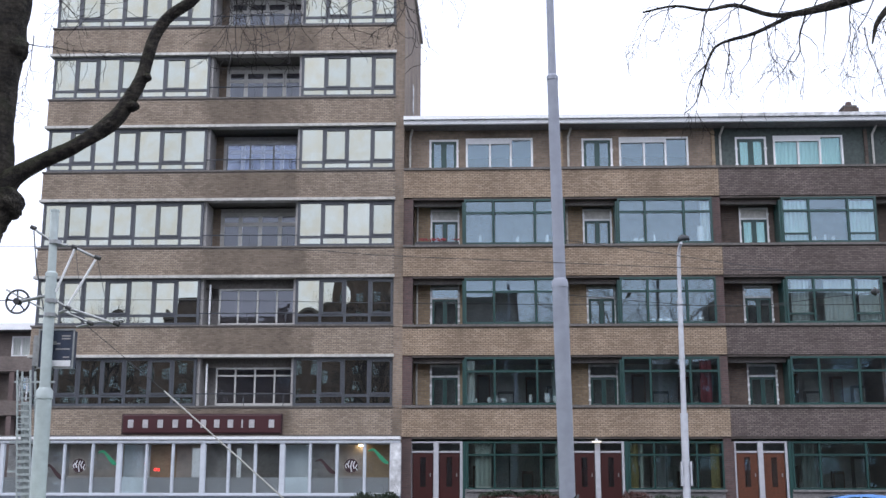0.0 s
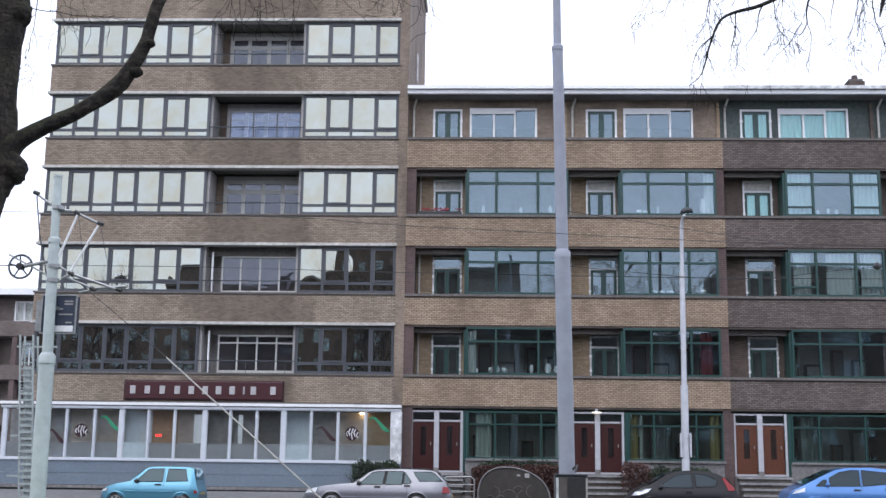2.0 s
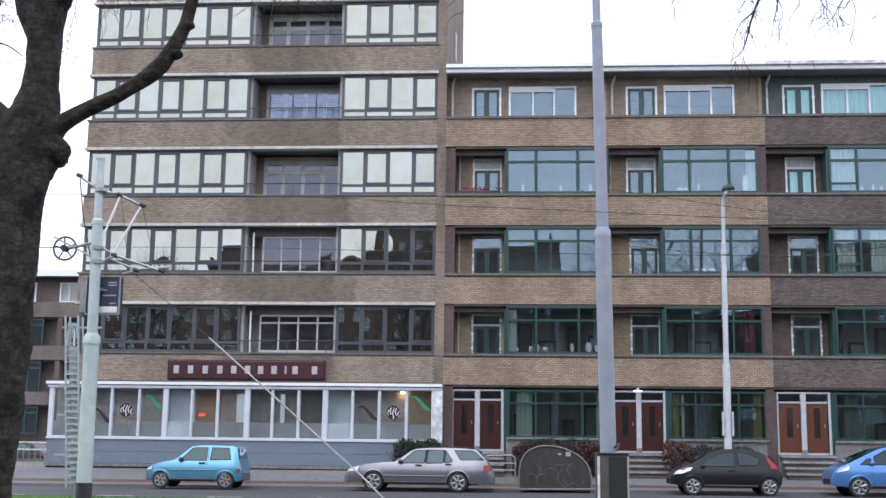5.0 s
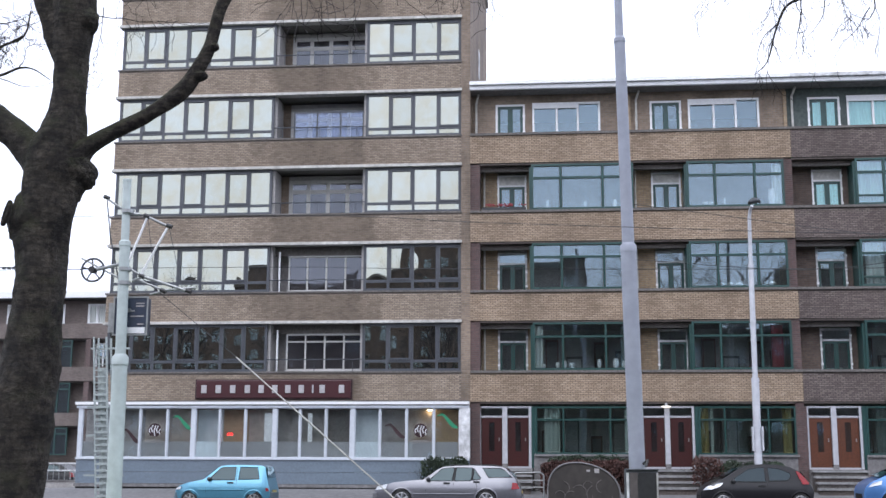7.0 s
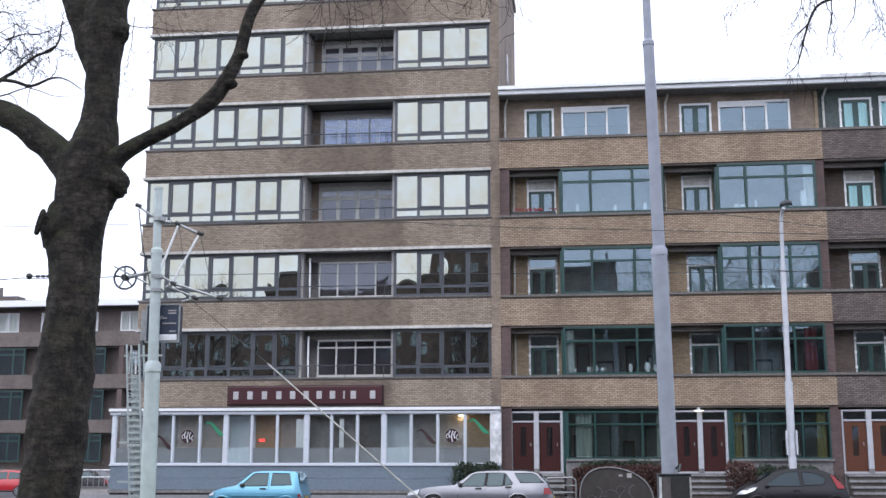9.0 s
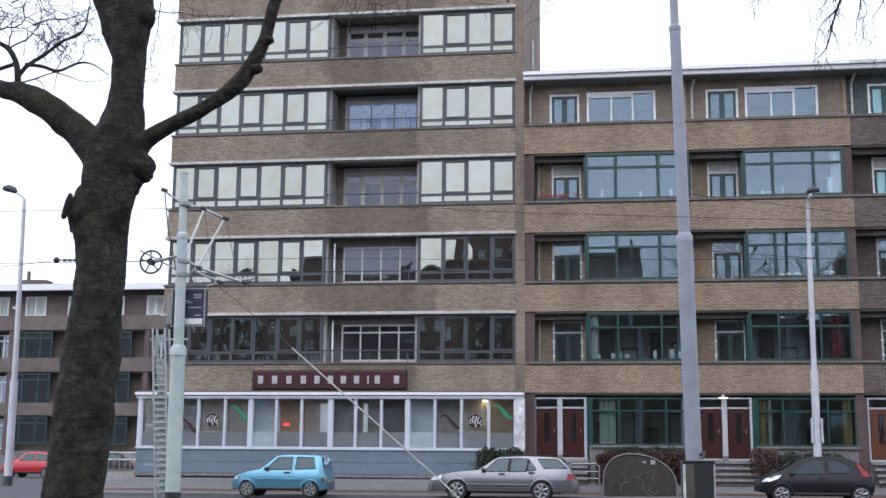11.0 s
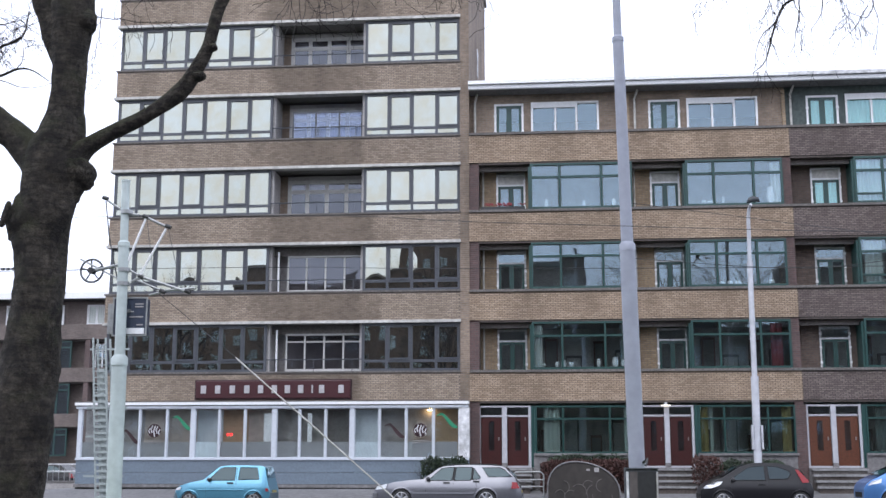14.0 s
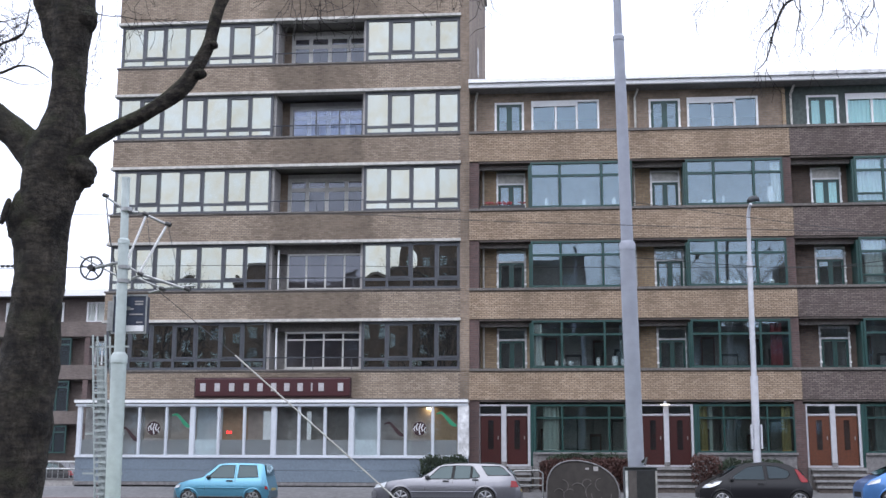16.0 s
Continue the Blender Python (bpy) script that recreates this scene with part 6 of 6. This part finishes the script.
CAR_CYAN = paint("light_blue_car_paint", (0.105, 0.31, 0.43), 0.3, 0.45, vary=0.05, bump=0, coat=0.6)
CAR_SILVER = paint("silver_car_paint", (0.2, 0.2, 0.222), 0.34, 0.6, vary=0.05, bump=0, coat=0.6)
CAR_BLACK = paint("charcoal_car_paint", (0.014, 0.0135, 0.016), 0.32, vary=0.1, bump=0, coat=0.05)
CAR_BLACK.node_tree.nodes["Principled BSDF"].inputs["Specular IOR Level"].default_value = 0.28
CAR_BLUE = paint("mid_blue_car_paint", (0.09, 0.23, 0.52), 0.28, 0.4, vary=0.05, bump=0, coat=0.6)
CAR_RED = paint("red_car_paint", (0.5, 0.02, 0.03), 0.25, vary=0.05, bump=0, coat=0.6)

BUMPER_BLUE = paint("dull_blue_grey_bumper", (0.1, 0.155, 0.19), 0.55, vary=0.1)
BUMPER_GREY = paint("grey_plastic_bumper", (0.12, 0.12, 0.13), 0.55, vary=0.1)
car("hatchback_car", -12.2, 37.5, 0.06, 3.1, 1.365, 1.46,
    [(0.0, 0.22), (0.0, 0.4), (0.02, 0.475), (0.06, 0.53), (0.16, 0.6), (0.3, 0.66), (0.325, 0.7), (0.44, 0.93), (0.475, 0.975), (0.56, 0.995), (0.72, 1.0), (0.9, 0.985), (0.94, 0.955), (0.965, 0.72), (0.985, 0.55), (1.0, 0.45), (1.0, 0.3), (0.985, 0.2), (0.94, 0.17)],
    0.62, (0.165, 0.84), 0.27,
    [[(0.355, 0.655), (0.475, 0.925), (0.51, 0.945), (0.635, 0.95), (0.635, 0.655)], [(0.672, 0.665), (0.68, 0.95), (0.86, 0.94), (0.89, 0.68)]],
    CAR_CYAN, "light blue small hatchback parked at the kerb", HUBCAP, (0.26, 0.74, 0.43, 1),
    [(0.965, 0.4), (0.962, 0.47), (0.985, 0.47), (0.995, 0.4)], [(0.005, 0.42), (0.02, 0.47), (0.07, 0.51), (0.065, 0.44)], ((0.65, 0.2, 0.95), (0.335, 0.2, 0.64)), ((0.59, 0.59),), (0.365, 0.67, True), (((0.325, 0.7), (0.44, 0.93), "windscreen"), ((0.967, 0.71), (0.942, 0.94), "rear_window")), BUMPER_BLUE)
estate = car("estate_car", -5.78, 37.55, 0.06, 4.68, 1.38, 1.75,
    [(0.0, 0.2), (0.0, 0.38), (0.02, 0.46), (0.06, 0.53), (0.14, 0.61), (0.25, 0.655), (0.335, 0.675), (0.36, 0.7), (0.445, 0.925), (0.48, 0.97), (0.56, 0.99), (0.67, 1.0), (0.8, 0.99), (0.868, 0.97), (0.897, 0.93), (0.958, 0.72), (0.975, 0.58), (0.99, 0.5), (1.0, 0.4), (0.997, 0.26), (0.965, 0.19)],
    0.64, (0.195, 0.765), 0.315,
    [[(0.376, 0.65), (0.462, 0.915), (0.5, 0.94), (0.55, 0.95), (0.535, 0.65)], [(0.552, 0.65), (0.565, 0.95), (0.672, 0.945), (0.662, 0.655)], [(0.674, 0.67), (0.684, 0.93), (0.728, 0.72), (0.725, 0.69)], [(0.782, 0.73), (0.738, 0.94), (0.86, 0.94), (0.885, 0.9), (0.94, 0.735)]],
    CAR_SILVER, "silver estate car parked at the kerb", RIM, (0.26, 0.68, 0.36, 1),
    [(0.935, 0.47), (0.94, 0.62), (0.972, 0.61), (0.99, 0.48)], [(0.012, 0.44), (0.03, 0.52), (0.1, 0.58), (0.09, 0.47)], ((0.545, 0.2, 0.95), (0.36, 0.2, 0.66), (0.7, 0.42, 0.69)), ((0.5, 0.6), (0.7, 0.63)), (0.375, 0.68, True), (((0.365, 0.71), (0.443, 0.92), "windscreen"), ((0.956, 0.725), (0.9, 0.92), "rear_window")), BUMPER_GREY, (((0.53, 0.65), (0.545, 0.955), (0.57, 0.955), (0.556, 0.65)), ((0.658, 0.655), (0.668, 0.945), (0.688, 0.93), (0.678, 0.67))))
for y in (37.9, 38.95):
    part("roof_rail", tubes(([(-3.45, y, 1.39), (-3.3, y, 1.44), (-2.0, y, 1.455), (-1.75, y, 1.40)], 0.02, 6)), BLACK, estate, "black roof rail")
car("compact_car", 4.42, 37.55, 0.08, 3.42, 1.43, 1.6,
    [(0.0, 0.24), (0.005, 0.4), (0.04, 0.5), (0.1, 0.6), (0.19, 0.68), (0.35, 0.91), (0.44, 0.975), (0.56, 1.0), (0.7, 0.99), (0.8, 0.945), (0.88, 0.85), (0.93, 0.7), (0.975, 0.56), (1.0, 0.42), (0.99, 0.26), (0.95, 0.2)],
    0.6, (0.195, 0.875), 0.285,
    [[(0.27, 0.63), (0.3, 0.7), (0.42, 0.885), (0.5, 0.925), (0.57, 0.93), (0.575, 0.63)], [(0.61, 0.65), (0.6, 0.93), (0.7, 0.91), (0.79, 0.82), (0.8, 0.75), (0.77, 0.66)]],
    CAR_BLACK, "charcoal black small car parked at the kerb", RIM, None,
    [(0.895, 0.58), (0.845, 0.86), (0.875, 0.84), (0.955, 0.62), (0.95, 0.58)], [(0.025, 0.45), (0.05, 0.52), (0.15, 0.6), (0.2, 0.605), (0.17, 0.53), (0.09, 0.46)], ((0.59, 0.22, 0.92), (0.27, 0.25, 0.62)), ((0.54, 0.54),), (0.285, 0.64, True), (((0.2, 0.695), (0.345, 0.9), "windscreen"), ((0.925, 0.715), (0.885, 0.84), "rear_window")))
car("family_car", 9.35, 37.6, 0.09, 3.95, 1.58, 1.7,
    [(0.0, 0.22), (0.0, 0.38), (0.015, 0.48), (0.05, 0.56), (0.12, 0.64), (0.25, 0.8), (0.37, 0.935), (0.47, 0.985), (0.65, 1.0), (0.85, 0.95), (0.95, 0.75), (0.99, 0.55), (1.0, 0.3), (0.97, 0.2)],
    0.62, (0.2, 0.83), 0.31,
    [[(0.215, 0.63), (0.27, 0.74), (0.3, 0.75), (0.3, 0.63)], [(0.32, 0.63), (0.325, 0.79), (0.41, 0.9), (0.5, 0.94), (0.56, 0.945), (0.56, 0.64)], [(0.58, 0.64), (0.58, 0.945), (0.78, 0.9), (0.84, 0.7)]],
    CAR_BLUE, "mid blue family hatchback parked at the kerb", RIM, None,
    [(0.95, 0.5), (0.94, 0.75), (0.97, 0.7), (0.985, 0.5)], [(0.03, 0.47), (0.06, 0.55), (0.13, 0.6), (0.12, 0.52)], ((0.57, 0.22, 0.9), (0.31, 0.25, 0.62)), ((0.53, 0.56), (0.77, 0.58)), (0.3, 0.66, False), (((0.125, 0.655), (0.365, 0.925), "windscreen"), ((0.945, 0.76), (0.86, 0.93), "rear_window")))
car("red_hatchback_car", -32.9, 61, 0.1, 3.2, 1.4, 1.6,
    [(0.0, 0.22), (0.0, 0.42), (0.05, 0.5), (0.25, 0.65), (0.42, 0.95), (0.6, 1.0), (0.85, 0.95), (0.96, 0.6), (1.0, 0.3), (0.97, 0.2)],
    0.62, (0.18, 0.82), 0.28, [[(0.33, 0.66), (0.44, 0.90), (0.6, 0.93), (0.6, 0.66)], [(0.63, 0.66), (0.63, 0.93), (0.82, 0.88), (0.87, 0.68)]],
    CAR_RED, "bright red hatchback parked in the side street", RIM, None, [(0.94, 0.5), (0.93, 0.7), (0.96, 0.68), (0.985, 0.5)])
car("dark_saloon_car", -28.2, 58, 0.1, 4.2, 1.45, 1.7,
    [(0.0, 0.22), (0.0, 0.42), (0.05, 0.52), (0.25, 0.65), (0.42, 0.95), (0.6, 1.0), (0.8, 0.93), (0.96, 0.62), (1.0, 0.3), (0.97, 0.2)],
    0.62, (0.18, 0.82), 0.3, [[(0.33, 0.66), (0.44, 0.90), (0.6, 0.93), (0.6, 0.66)], [(0.63, 0.66), (0.63, 0.93), (0.76, 0.88), (0.84, 0.68)]],
    CAR_BLACK, "dark saloon car parked in the side street", RIM, None, [(0.94, 0.5), (0.93, 0.66), (0.96, 0.64), (0.985, 0.5)])


def bicycle(x, y, z, label):
    b = thing("bicycle", (x, y, z), label, "bicycle", "parked bicycles")
    for dx in (-0.55, 0.55):
        circ = [(x + dx + 0.33 * math.cos(t), y, z + 0.34 + 0.33 * math.sin(t)) for t in [2 * math.pi * k / 20 for k in range(21)]]
        part("wheel", tubes((circ, 0.02, 6)), BLACK, b)
    part("frame", tubes(([(x - 0.55, y, z + 0.34), (x - 0.4, y, z + 0.85), (x + 0.15, y, z + 0.8), (x - 0.05, y, z + 0.32), (x - 0.42, y, z + 0.78)], 0.02, 6), ([(x + 0.15, y, z + 0.8), (x + 0.55, y, z + 0.34), (x - 0.05, y, z + 0.32)], 0.018, 6)), BLACK_METAL, b)
    part("handlebar", tubes(([(x - 0.42, y - 0.25, z + 1.02), (x - 0.38, y, z + 1.05), (x - 0.42, y + 0.25, z + 1.02)], 0.015, 6)), STEEL, b)
    part("saddle", boxes((x + 0.05, x + 0.3, y - 0.06, y + 0.06, z + 0.92, z + 0.98)), BLACK, b)


fl = thing("street_lamp", (-25.4, 48.0, 0.05), "tall pale grey street lamp in the side street", "street lamp")
part("base_tube", tubes(([(-25.47, 48, 0.0), (-25.5, 48, 4.4)], 0.17, 14)), POLE_WHITE, fl, smooth=True)
part("upper_tube", tubes(([(-25.5, 48, 4.4), (-25.62, 48, 12.0), (-25.64, 48, 12.5), (-25.75, 48, 12.64), (-26.1, 48, 12.84)], [0.125, 0.085, 0.07, 0.055, 0.045], 12)), POLE_WHITE, fl, smooth=True)
part("collar", tubes(([(-25.5, 48, 4.3), (-25.5, 48, 4.5)], 0.175, 14)), POLE_WHITE, fl)
part("foot", tubes(([(-25.47, 48, 0.0), (-25.47, 48, 0.45)], 0.21, 14)), GREY_BOX, fl, "dark foot")
part("side_arm", tubes(([(-25.52, 48, 7.55), (-25.8, 48, 7.68)], 0.05, 8)), POLE_WHITE, fl)
part("lamp_head", tubes(([(-26.02, 48, 12.82), (-26.15, 48, 12.93), (-26.4, 48, 13.02), (-26.62, 48, 13.02), (-26.7, 48, 12.99)], [0.06, 0.15, 0.17, 0.12, 0.04], 12)), GREY_BOX, fl, "dark lamp head", True)
lw = thing("low_wall", (-23.9, 55.0, 0.1), "low grey concrete wall under a steel railing", "wall")
part("coping", boxes((-25.6, -22.3, 54.9, 55.2, 0.66, 0.72)), STONE, lw)
part("core", boxes((-25.55, -22.35, 54.95, 55.15, 0.0, 0.66)), PLASTER, lw)
rg = thing("railing", (-23.9, 55.05, 0.72), "pale steel railing standing on a low wall", "railing")
for z in (1.48, 1.15):
    part("rail", tubes(([(-25.5, 55.05, z), (-22.4, 55.05, z)], 0.035, 8)), WHITE_WORN, rg)
for k in range(12):
    part("post", tubes(([(-25.5 + 0.28 * k, 55.05, 0.7), (-25.5 + 0.28 * k, 55.05, 1.48)], 0.018, 6)), STEEL, rg)
for i in range(4):
    bicycle(-25.6 + 0.7 * i, 55.5 + 0.5 * i, 0.1, "dark city bicycle parked on the side street")

# loose flower box on the third-floor loggia
fb = thing("flower_box", (-1.85, 43.1, 10.82), "long planter with small red flowers on the ledge", "planter")
part("trough", boxes((-2.65, -1.0, 42.96, 43.12, 10.82, 10.93)), BLACK_METAL, fb)
bm = bmesh.new()
for _ in range(90):
    x = rng.choice((-2.4, -2.25, -1.95, -1.7, -1.55, -1.1)) + rng.gauss(0, 0.07)
    p = Vector((x, 43.04 + rng.gauss(0, 0.03), 10.96 + rng.uniform(0, 0.1)))
    tube(bm, [p, p + Vector((0, 0, 0.04))], [0.035, 0.01], 5)
tagged(part("blossom", bm, CURTAIN_RED, fb), kind="stuff")

# small pale pots and ornaments on the sills
def pot(x, z, y, hgt, wid, material, label):
    t = thing("sill_pot", (x, y, z), label, "pot", "things on the sills")
    part("body", tubes(([(x, y, z), (x, y, z + hgt * 0.5), (x, y, z + hgt * 0.85), (x, y, z + hgt)], [wid * 0.6, wid, wid * 0.7, wid * 0.8], 10)), material, t, smooth=True)


for x, z, hgt, wid in ((0.1, 4.95, 0.2, 0.09), (0.35, 4.95, 0.26, 0.1), (0.62, 4.95, 0.18, 0.12), (1.6, 4.95, 0.3, 0.08), (2.2, 4.95, 0.34, 0.13), (2.5, 4.95, 0.25, 0.1), (-0.4, 4.95, 0.16, 0.08),
                       (5.6, 10.9, 0.16, 0.12), (5.85, 10.9, 0.14, 0.14), (6.3, 10.9, 0.3, 0.05), (8.0, 10.9, 0.6, 0.14), (6.1, 7.9, 0.12, 0.14), (6.4, 7.9, 0.14, 0.12), (6.7, 7.9, 0.13, 0.14), (7.9, 7.9, 0.18, 0.12),
                       (-0.2, 10.9, 0.3, 0.07), (1.2, 10.9, 0.24, 0.07), (2.3, 10.9, 0.3, 0.08), (12.2, 10.9, 0.2, 0.08), (12.6, 10.9, 0.25, 0.06), (12.9, 10.9, 0.2, 0.07)):
    pot(x, z, 43.2, hgt, wid, WHITE, "small white pot on a window sill")

# grass blades on the verge
verts, faces = [], []
for _ in range(26000):
    x, y = rng.uniform(-14, 0), rng.uniform(19.0, 24.0)
    z = ground_z(x, y)
    a, hgt = rng.uniform(0, 6.28), rng.uniform(0.02, 0.05)
    dx, dy = 0.006 * math.cos(a), 0.006 * math.sin(a)
    b = len(verts)
    verts += [(x - dx, y - dy, z), (x + dx, y + dy, z), (x + rng.gauss(0, 0.02), y + rng.gauss(0, 0.02), z + hgt)]
    faces.append((b, b + 1, b + 2))
me = bpy.data.meshes.new("grass")
me.from_pydata(verts, [], faces)
me.materials.append(GRASS)
tagged(new("grass", me), "short green grass on the tram verge", "grass", kind="stuff")

# ---- bricks of the street fronts ----
def brick_face(name, c1, c2, c3, soot=False):
    """Single bricks, each of its own tone."""
    m, n, l, p = mat(name)
    info, geo, add = n.new("ShaderNodeObjectInfo"), n.new("ShaderNodeNewGeometry"), n.new("ShaderNodeMath")
    l.new(info.outputs["Random"], add.inputs[0]), l.new(geo.outputs["Random Per Island"], add.inputs[1])
    fr = n.new("ShaderNodeMath")
    fr.operation = "FRACT"
    l.new(add.outputs[0], fr.inputs[0])
    tone = ramp(n, l, fr.outputs[0], [(0.0, c1), (0.45, c2), (1.0, c3)])
    co = place(n)
    mp = n.new("ShaderNodeMapping")
    mp.inputs["Scale"].default_value = (0.8, 0.8, 0.4)
    l.new(co, mp.inputs["Vector"])
    stain = ramp(n, l, noise_tex(n, l, mp.outputs[0], 0.9, 6.0), [(0.3, (0.62, 0.61, 0.6)), (0.6, (1, 1, 1))])
    grain = ramp(n, l, noise_tex(n, l, co, 25.0), [(0.3, (0.85, 0.85, 0.85)), (0.7, (1.1, 1.1, 1.1))])
    col = blend(n, l, "MULTIPLY", 1.0, blend(n, l, "MULTIPLY", 1.0, tone, stain), grain)
    if soot:
        sep, off, dist, rag = n.new("ShaderNodeSeparateXYZ"), n.new("ShaderNodeMath"), n.new("ShaderNodeMath"), n.new("ShaderNodeMath")
        l.new(co, sep.inputs[0])
        off.inputs[1].default_value = 8.9
        dist.operation = "ABSOLUTE"
        rag.operation, rag.inputs[1].default_value = "MULTIPLY_ADD", -3.4
        l.new(sep.outputs[0], off.inputs[0]), l.new(off.outputs[0], dist.inputs[0])
        l.new(noise_tex(n, l, mp.outputs[0], 1.7, 6.0), rag.inputs[0]), l.new(dist.outputs[0], rag.inputs[2])
        col = blend(n, l, "MULTIPLY", 1.0, col, ramp(n, l, rag.outputs[0], [(0.0, (0.6, 0.59, 0.58)), (0.8, (1, 1, 1))]))
    l.new(col, p.inputs["Base Color"])
    p.inputs["Roughness"].default_value = 0.9
    return m


FACE_TOWER = brick_face("tower_brick_piece", (0.305, 0.24, 0.184), (0.4, 0.318, 0.245), (0.46, 0.372, 0.292), True)
FACE_YELLOW = brick_face("yellow_brick_piece", (0.355, 0.264, 0.188), (0.445, 0.332, 0.24), (0.515, 0.395, 0.295))
FACE_DARK = brick_face("sooty_brick_piece", (0.14, 0.11, 0.102), (0.19, 0.15, 0.139), (0.235, 0.192, 0.175))
BW, BH, JOINT, ROW, PITCH = 0.166, 0.049, 0.019, 0.066, 0.186


def brick_coords(x0, x1, z0, z1):
    for k in range(int((z1 - z0) / ROW)):
        z = z0 + 0.006 + k * ROW
        x = x0 - (PITCH / 2 if k % 2 else 0)
        while x < x1 - 0.03:
            a, b = max(x, x0), min(x + BW, x1)
            if b - a > 0.04:
                yield a, b, z
            x += PITCH


def brick_verts(a, b, z, y, d=0.014):
    e = 0.003
    return [(a, y, z), (b, y, z), (b, y, z + BH), (a, y, z + BH), (a + e, y - d, z + e), (b - e, y - d, z + e), (b - e, y - d, z + BH - e), (a + e, y - d, z + BH - e)]


QUADS = [(4, 5, 6, 7), (0, 1, 5, 4), (1, 2, 6, 5), (2, 3, 7, 6), (3, 0, 4, 7)]
SHARED = {}


def lay(wall, owner, x0, x1, z0, z1, y, material, singles=0):
    """Bricks on a wall: the first ones as pieces of their own, the rest joined."""
    verts, faces = [], []
    base = Vector(owner.location)
    for a, b, z in brick_coords(x0, x1, z0, z1):
        if singles > 0:
            key = (material.name, round(b - a, 3))
            if key not in SHARED:
                me = bpy.data.meshes.new("brick")
                me.from_pydata(brick_verts(0, b - a, 0, 0), [], QUADS)
                me.materials.append(material)
                SHARED[key] = me
            ob = new("brick", SHARED[key])
            ob.parent, ob.location = wall, Vector((a, y, z)) - base
            singles -= 1
        else:
            k = len(verts)
            verts += [tuple(Vector(v) - base) for v in brick_verts(a, b, z, y)]
            faces += [tuple(i + k for i in f) for f in QUADS]
    if verts:
        me = bpy.data.meshes.new("brickwork")
        me.from_pydata(verts, [], faces)
        me.materials.append(material)
        ob = new("brickwork", me)
        ob.parent = wall
        ob["kind"] = "stuff"


for owner in [o for o in scene.objects if o.parent is None and o.name.split(".")[0] in ("apartment_tower", "row_house")]:
    is_tower = owner.name.startswith("apartment_tower")
    first = True
    for w in sorted([o for o in owner.children if o.name.split(".")[0] in ("brick_band", "parapet")], key=lambda o: min(v.co.z for v in o.data.vertices)):
        co = [v.co + owner.location for v in w.data.vertices]
        x0, x1, z0, z1, y0 = min(v.x for v in co), max(v.x for v in co), min(v.z for v in co), max(v.z for v in co), min(v.y for v in co)
        material = FACE_TOWER if is_tower else FACE_YELLOW if w.data.materials[0] is MORTAR_YELLOW else FACE_DARK
        lay(w, owner, x0, x1, z0, z1, y0, material, 300 if first else 0)
        first = False
